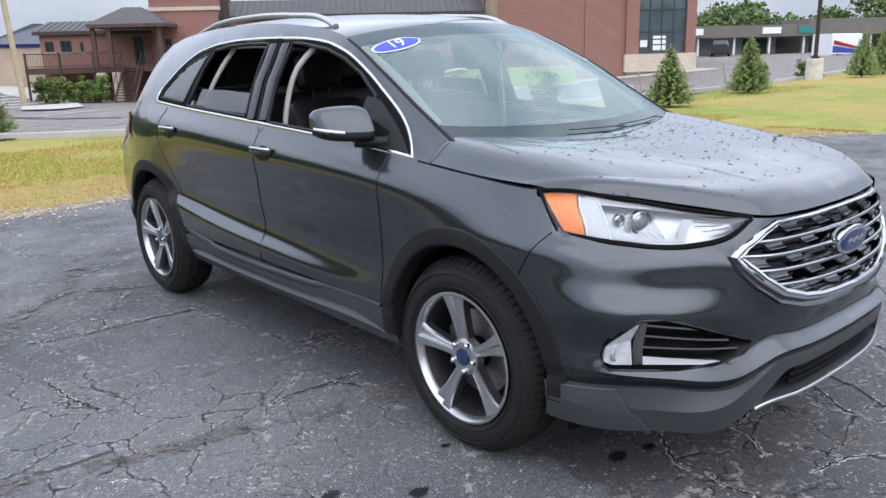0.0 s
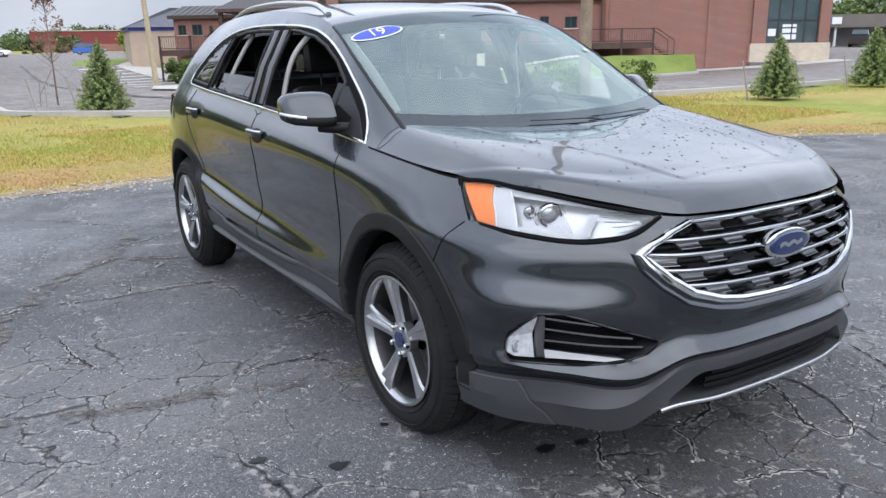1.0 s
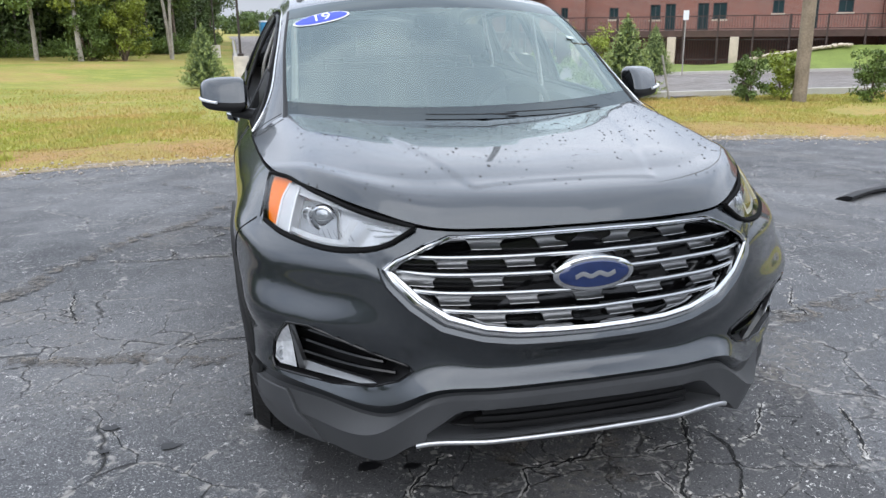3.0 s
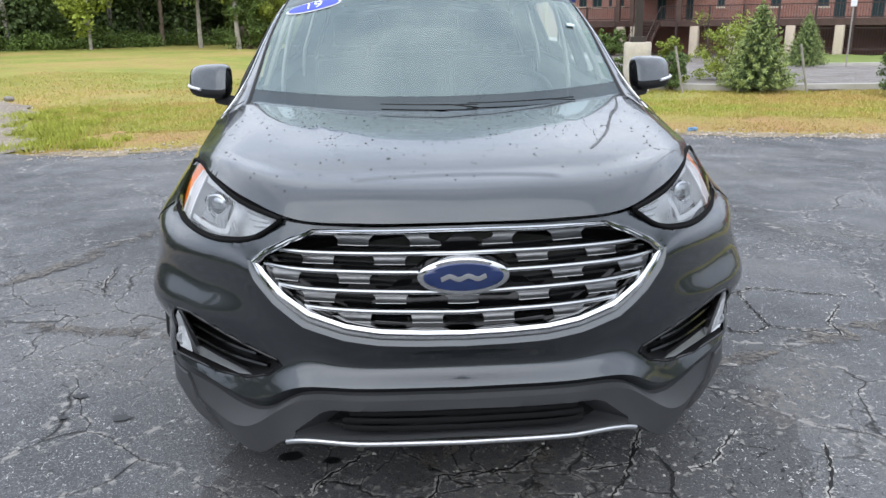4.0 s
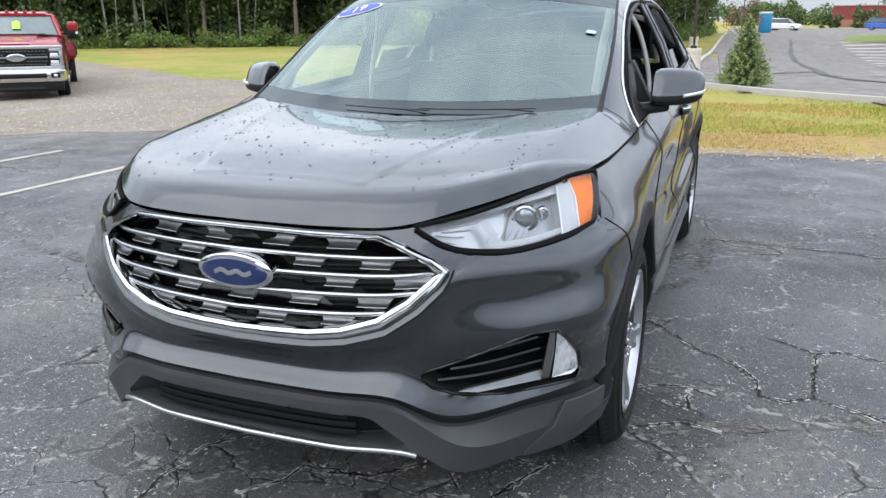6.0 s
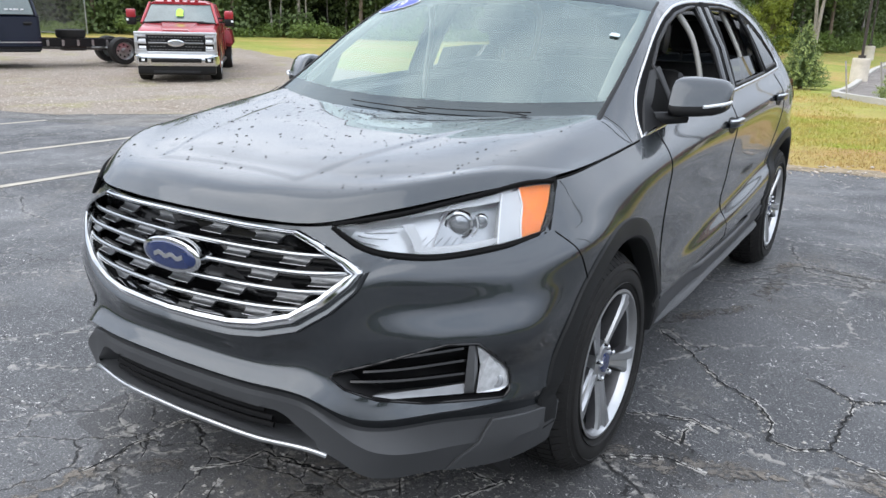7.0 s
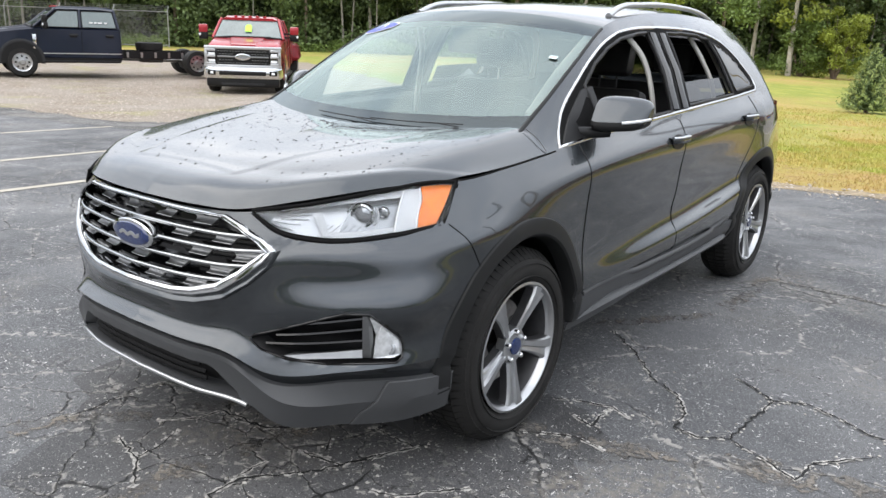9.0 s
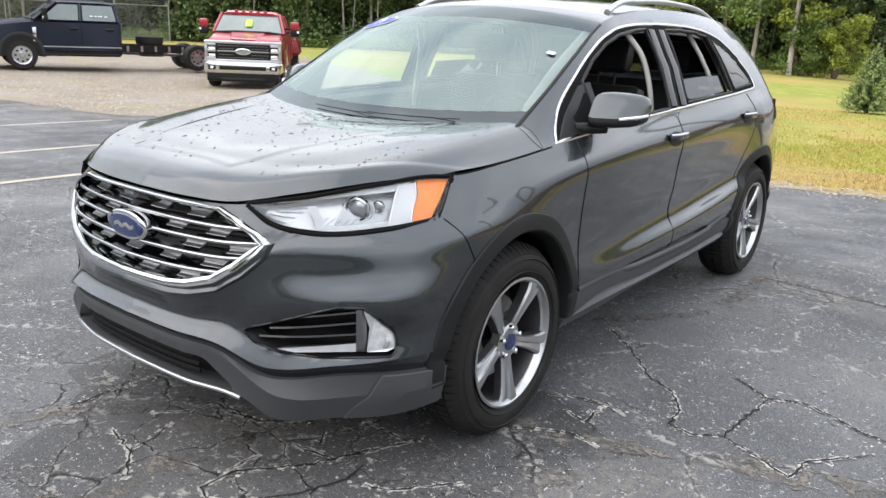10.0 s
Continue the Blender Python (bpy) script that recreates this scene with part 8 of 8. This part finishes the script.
def pickup(name, x, y, rz, paint, chassis, label):
    """A heavy crew-cab truck whose nose points along its own -y."""
    t = thing(name, x, y, gz(x, y), rz, label, "truck")
    R = .41
    loft_body("hood", [(0.05, .95, .90, .60, 1.20), (.12, .97, .93, .55, 1.255), (.9, .985, .95, .55, 1.37), (1.34, .99, .95, .55, 1.42)], paint, t, .07)
    loft_body("hood_bulge", [(.10, .40, .33, 1.15, 1.275), (.35, .46, .38, 1.20, 1.325), (1.28, .56, .48, 1.30, 1.455)], paint, t, .035)
    loft_body("cab", [(1.34, .99, .955, .55, 1.41), (1.9, 1.0, .955, .50, 1.41), (3.4, 1.0, .955, .50, 1.42), (3.72, .99, .95, .50, 1.42)], paint, t, .06)
    loft_body("cab_roof", [(1.92, .78, .66, 1.90, 1.965), (2.15, .81, .70, 1.89, 2.015), (3.2, .81, .70, 1.90, 2.025), (3.62, .79, .68, 1.88, 1.975)], paint, t, .045)
    for s in (1, -1):
        for a, b in (((1.36, 1.41), (1.99, 1.93)), ((2.60, 1.41), (2.63, 1.92)), ((3.66, 1.41), (3.58, 1.92))):
            tube("pillar", [(s * .955, a[0], a[1]), (s * .79, b[0], b[1])], .042, paint, t, 8)
        for p0, p1, q1, q0 in ((1.52, 2.55, 2.58, 2.04), (2.66, 3.60, 3.53, 2.68)):
            pane = [(s * .948, p0, 1.42), (s * .948, p1, 1.42), (s * .795, q1, 1.89), (s * .795, q0, 1.89)]
            obj("side_window", pane, [(0, 1, 2, 3)], M_cabglass, t)
            tube("window_seal", [(p[0] + s * .006, p[1], p[2]) for p in pane], .014, M_black, t, 6, True)
        for y0 in (2.40, 3.40):
            handle = new("door_handle")
            handle.parent = t
            box("cup", (s * .985, y0 - .10, 1.14), (s * 1.004, y0 + .10, 1.24), M_black, handle, .01)
            tube("grip", [(s * 1.0, y0 - .12, 1.20), (s * 1.03, y0, 1.20), (s * 1.0, y0 + .12, 1.20)], .018, M_flare if chassis else paint, handle, 6)
        for y0 in (1.44, 2.62, 3.68):
            tube("door_gap", [(s * .998, y0, .60), (s * 1.001, y0, .9), (s * .975, y0, 1.39)], .006, M_black, t, 6)
        m = new("door_mirror")
        m.parent = t
        for z in (1.44, 1.54):
            box("arm", (s * .92, 1.62, z), (s * 1.18, 1.67, z + .045), M_black, m)
        box("housing", (s * 1.12, 1.57, 1.36), (s * 1.36, 1.70, 1.56), M_black, m, .03)
        box("shell", (s * 1.12, 1.55, 1.54), (s * 1.36, 1.69, 1.76), M_black if chassis else paint, m, .04)
        box("marker_lamp", (s * 1.30, 1.545, 1.46), (s * 1.355, 1.58, 1.52), M_white, m, .005)
        # body is uncut: a flat black ring paints the shaded wheel gap
        gap, fl = [], []
        for rows, r0, r1, off in ((gap, R * .7, R + .125, .004), (fl, R + .115, R + .205, .022)):
            for rr, o in ((r0, off * .6), ((r0 + r1) / 2, off), (r1, off * .3)):
                for a in np.linspace(radians(-8), radians(188), 28):
                    rows.append((s * (1.0 + o), .98 + rr * math.cos(a), R + .04 + rr * math.sin(a)))
        obj("wheel_opening", gap, grid_faces(3, 28), M_black, t)
        obj("arch_flare", fl, grid_faces(3, 28), M_flare if chassis else paint, t)
        box("running_board", (s * .85, 1.55, .40), (s * 1.05, 3.66, .47), M_black, t, .02)
        # black box paints in the shade below the sill
        box("sill_shadow_panel", (s * .80, 1.5, .44), (s * .985, 3.7, .54), M_black, t)
        if chassis:
            box("side_stripe", (s * .995, 1.50, .655), (s * 1.008, 3.70, .685), M_satin, t)
            box("vent_badge", (s * .985, 1.30, .80), (s * 1.006, 1.40, 1.20), M_chrome, t, .01)
            for y0, w in ((2.86, .10), (3.00, .07), (3.10, .12), (3.28, .08)):
                box("window_mark", (s * .918, y0, 1.545), (s * .926, y0 + w, 1.585), M_white, t)
    obj("windscreen", [(-.90, 1.33, 1.425), (.90, 1.33, 1.425), (.74, 1.975, 1.925), (-.74, 1.975, 1.925)], [(0, 1, 2, 3)], M_cabglass, t)
    tube("cowl", [(-.92, 1.32, 1.42), (-.4, 1.25, 1.455), (.4, 1.25, 1.455), (.92, 1.32, 1.42)], .03, M_black, t, 8)
    for x0 in (-.55, .15):
        tube("wiper", [(x0, 1.30, 1.45), (x0 + .45, 1.36, 1.475)], .012, M_black, t, 6)
    obj("rear_window", [(-.7, 3.70, 1.42), (.7, 3.70, 1.42), (.66, 3.60, 1.88), (-.66, 3.60, 1.88)], [(3, 2, 1, 0)], M_cabglass, t)
    for k in range(5):
        box("marker_lamp", (-.40 + k * .20 - .045, 1.99, 1.985), (-.40 + k * .20 + .045, 2.11, 2.03), M_red, t, .012)
    g = new("grille")
    g.parent = t
    box("surround", (-.99, -.02, 1.15), (.99, .08, 1.235), M_satin, g, .025)
    box("surround", (-.99, -.03, .70), (.99, .08, .765), M_satin, g, .02)
    box("mesh_backing", (-.66, -.012, .75), (.66, .05, 1.16), M_black, g)
    for k in range(5):
        z = .805 + k * .075
        for i in range(17):
            xx = -.62 + (i + .5 * (k % 2)) * .075
            if abs(xx) < .65 and not (abs(xx) < .22 and abs(z - .96) < .10):
                box("mesh_rib", (xx - .024, -.030, z - .008), (xx + .024, -.012, z + .008), M_fin, g)
    box("cross_bar", (-.66, -.04, .945), (.66, -.012, .985), M_darkchrome, g, .008)
    oval("badge", .20, .085, -.065, -.02, M_chrome, g, zc=.965)
    for s in (1, -1):
        hl = new("head_lamp")
        hl.parent = t
        box("housing", (s * .66, -.02, .745), (s * .975, .10, 1.17), M_gloss, hl, .02)
        box("daylight_bar", (s * .90, -.05, .76), (s * .975, .02, 1.16), M_satin, hl, .015)
        for z in (.755, .94, 1.095):
            box("daylight_bar", (s * .70, -.05, z), (s * .975, .02, z + .062), M_satin, hl, .012)
        for z in (.85, 1.02):
            box("beam", (s * .71, -.035, z - .025), (s * .88, -.015, z + .04), M_white, hl, .01)
    bp_ = new("bumper")
    bp_.parent = t
    loft_body("chrome_bar", [(-.20, .80, .78, .46, .66), (-.17, .93, .92, .42, .70), (-.02, 1.01, 1.0, .41, .71), (.12, 1.02, 1.01, .42, .70)], M_chrome, bp_, .05)
    box("bumper_slot", (-.60, -.215, .50), (.60, -.18, .61), M_black, bp_, .02)
    box("valance", (-.93, -.12, .20), (.93, .15, .43), M_black, bp_, .04)
    box("skid_strip", (-.55, -.13, .24), (.55, -.11, .30), M_flare, bp_, .01)
    for s in (1, -1):
        box("fog_lamp", (s * .68, -.212, .50), (s * .88, -.17, .62), M_gloss, bp_, .015)
        box("fog_bulb", (s * .74, -.218, .53), (s * .82, -.20, .59), M_white, bp_, .01)
        truck_wheel(t, s * 1.02, .98, R, .28)
        box("arch_liner", (s * .5, .55, .45), (s * .94, 1.42, .95), M_black, t)
    if chassis:
        wb = WB_CHASSIS
        for s in (1, -1):
            box("frame_rail", (s * .38, 3.7, .52), (s * .46, wb + 1.15, .76), M_black, t)
            truck_wheel(t, s * .98, wb, R, .50, True)
            for k in range(7):
                box("rail_bracket", (s * .46, 3.95 + k * .42, .55), (s * .49, 4.02 + k * .42, .72), M_steel, t)
        for k in range(6):
            box("cross_member", (-.4, 3.95 + k * .42, .56), (.4, 4.05 + k * .42, .70), M_black, t)
        box("fuel_tank", (-.36, 4.4, .40), (.36, 5.1, .62), M_dark, t, .05)
        cyl("drive_shaft", (0, 3.7, .5), (0, wb, .45), .06, M_steel, t)
        cyl("axle", (-.9, wb, R), (.9, wb, R), .08, M_dark, t)
        cyl("brake_hose", (.5, 3.75, .50), (.48, wb - .4, .44), .014, M_black, t, n=8)
        revolve("spare_wheel", [(.80, .12), (.78, .40), (.86, .42), (1.0, .42), (1.02, .36), (.98, .12)], M_tyre, t, 28, axis="z", at=(0, 4.75, 0))
    else:
        wb = 5.2
        loft_body("bed", [(3.80, .99, .98, .60, 1.40), (4.3, 1.0, .99, .60, 1.40), (6.1, 1.0, .99, .62, 1.42), (6.25, .98, .97, .66, 1.42)], paint, t)
        for s in (1, -1):
            loft = [(wb - .72, 1.02, 1.0, .75, 1.05), (wb - .55, 1.22, 1.16, .72, 1.20), (wb, 1.25, 1.19, .80, 1.26), (wb + .55, 1.22, 1.16, .72, 1.20), (wb + .72, 1.02, 1.0, .75, 1.05)]
            loft_body("wide_fender", loft, paint, t, .08)
            truck_wheel(t, s * 1.14, wb, R, .5, True)
        tag = [(-.10, 1.52, 1.60), (.08, 1.52, 1.60), (.08, 1.70, 1.75), (.03, 1.74, 1.79), (-.05, 1.74, 1.79), (-.10, 1.70, 1.75)]
        obj("window_tag", [(a, b - .03, c) for a, b, c in tag], [(0, 1, 2, 3, 4, 5)], mat("lime_tag", (0.42, 0.80, 0.08), 0.6, 0, 0.05, 5), t, "lime green paper tag", smooth=False)
    box("underside", (-.7, .4, .40), (.7, 3.7, .56), M_black, t)
    return t


M_redp = mat("red_paint", (0.34, 0.012, 0.022), 0.35, 0.2, 0.05, 2, coat=0.6)
M_navy = mat("navy_paint", (0.006, 0.010, 0.024), 0.4, 0.2, 0.05, 2, coat=0.35, spec=0.3)
WB_CHASSIS = 5.05 + .98
pickup("red_pickup", -14.6, 11.04, 90 - 45, M_redp, False, "bright red heavy pickup with a chrome grille on gravel")
pickup("chassis_truck", -22.6, 7.9, -19.4, M_navy, True, "navy crew-cab truck with a bare chassis on gravel")


def small_car(name, x, y, rz, paint, label):
    c = thing(name, x, y, gz(x, y), rz, label, "car")
    loft_body("body", [(0, .75, .70, .35, .70), (.3, .85, .80, .25, .85), (1.2, .9, .86, .22, .98), (3.6, .9, .86, .22, 1.05), (4.3, .85, .8, .3, 1.0)], paint, c, .12)
    loft_body("cabin", [(1.0, .80, .70, .95, 1.02), (1.7, .80, .62, .95, 1.52), (3.75, .80, .64, .98, 1.60), (4.2, .80, .70, .98, 1.18)], M_winglass, c, .08)
    loft_body("roof", [(1.65, .60, .56, 1.50, 1.55), (2.4, .63, .58, 1.54, 1.62), (3.8, .64, .59, 1.55, 1.64)], paint, c, .03)
    for s in (1, -1):
        for yy in (.85, 3.45):
            truck_wheel(c, s * .88, yy, .33, .2)
        box("head_lamp", (s * .5, -.02, .62), (s * .76, .12, .74), M_white, c, .02)
    return c


small_car("white_car", 6.9, 116, 70, mat("white_paint", (0.75, 0.76, 0.77), 0.3, 0, 0.03, 2, coat=1.0), "white hatchback parked far across the lot")
small_car("blue_car", 19.6, 122, 80, mat("blue_paint", (0.02, 0.10, 0.42), 0.3, 0.2, 0.05, 2, coat=1.0), "blue hatchback parked far across the lot")
small_car("grey_car", 73.5, 41, 118, M_dark, "dark grey pickup-like car parked before the shops")
van = thing("parcel_van", 74.0, 27.4, -.3, 75, "white van with red and blue stripes before the shops", "van")
loft_body("body", [(0, .95, .85, .35, 1.1), (.9, 1.0, .95, .3, 1.3), (1.4, 1.02, .95, .3, 2.1), (5.4, 1.02, .98, .3, 2.15)], M_white, van, .12)
for s in (1, -1):
    v = [(s * 1.03, 1.8, .75), (s * 1.03, 5.2, 1.25), (s * 1.03, 5.2, 1.6), (s * 1.03, 1.8, .95)]
    obj("red_stripe", v, [(0, 1, 2, 3)], M_redp, van)
    v = [(s * 1.035, 1.6, .45), (s * 1.035, 5.3, .55), (s * 1.035, 5.3, 1.15), (s * 1.035, 1.6, .68)]
    obj("blue_stripe", v, [(0, 1, 2, 3)], M_bluetrim, van)
    for yy in (1.0, 4.3):
        truck_wheel(van, s * 1.0, yy, .36, .22)
obj("windscreen", [(-.85, .88, 1.32), (.85, .88, 1.32), (.8, 1.38, 2.0), (-.8, 1.38, 2.0)], [(0, 1, 2, 3)], M_winglass, van)

# chain-link fence behind the trucks
M_wire = mat("galvanised_wire", (0.30, 0.31, 0.31), 0.5, 0.6, 0.1, 5)
fence = thing("chain_link_fence", -33, 15, 0, 0, "grey chain-link fence with barbed wire at the wood", "fence")
fa, fb = np.array((-33.0, -9.0, 0.0)), np.array((-7.6, 11.1, 0.0))
for k in range(11):
    p = fa + (fb - fa) * k / 10
    cyl("post", p, p + np.array((0, 0, 2.1)), .035, M_wire, fence, n=8)
    tube("arm", [p + np.array((0, 0, 2.1)), p + np.array((-.18, .2, 2.4))], .02, M_wire, fence, 6)
for z in (2.08, .1):
    tube("rail", [fa + np.array((0, 0, z)), fb + np.array((0, 0, z))], .025, M_wire, fence, 6)
for k in range(3):
    o = np.array((-.06 * (k + 1), .066 * (k + 1), 2.1 + .1 * (k + 1)))
    tube("barbed_wire", [fa + o, fb + o], .008, M_wire, fence, 4)
V, F = [], []
L = np.linalg.norm(fb - fa)
d = (fb - fa) / L
for k in range(int(L / .13)):
    for sgn in (1, -1):
        s0 = k * .13
        s1 = s0 + sgn * 1.9
        a, z0, b, z1 = s0, .1, s1, 2.05
        if s1 < 0:
            b, z1 = 0, .1 + 1.95 * s0 / 1.9
        if s1 > L:
            b, z1 = L, .1 + 1.95 * (L - s0) / 1.9
        i = len(V)
        V += [fa + d * a + np.array((0, 0, z0 - .006)), fa + d * a + np.array((0, 0, z0 + .006)), fa + d * b + np.array((0, 0, z1 + .006)), fa + d * b + np.array((0, 0, z1 - .006))]
        F.append((i, i + 1, i + 2, i + 3))
fast("wire_mesh", np.array(V), np.array(F), M_wire, fence)
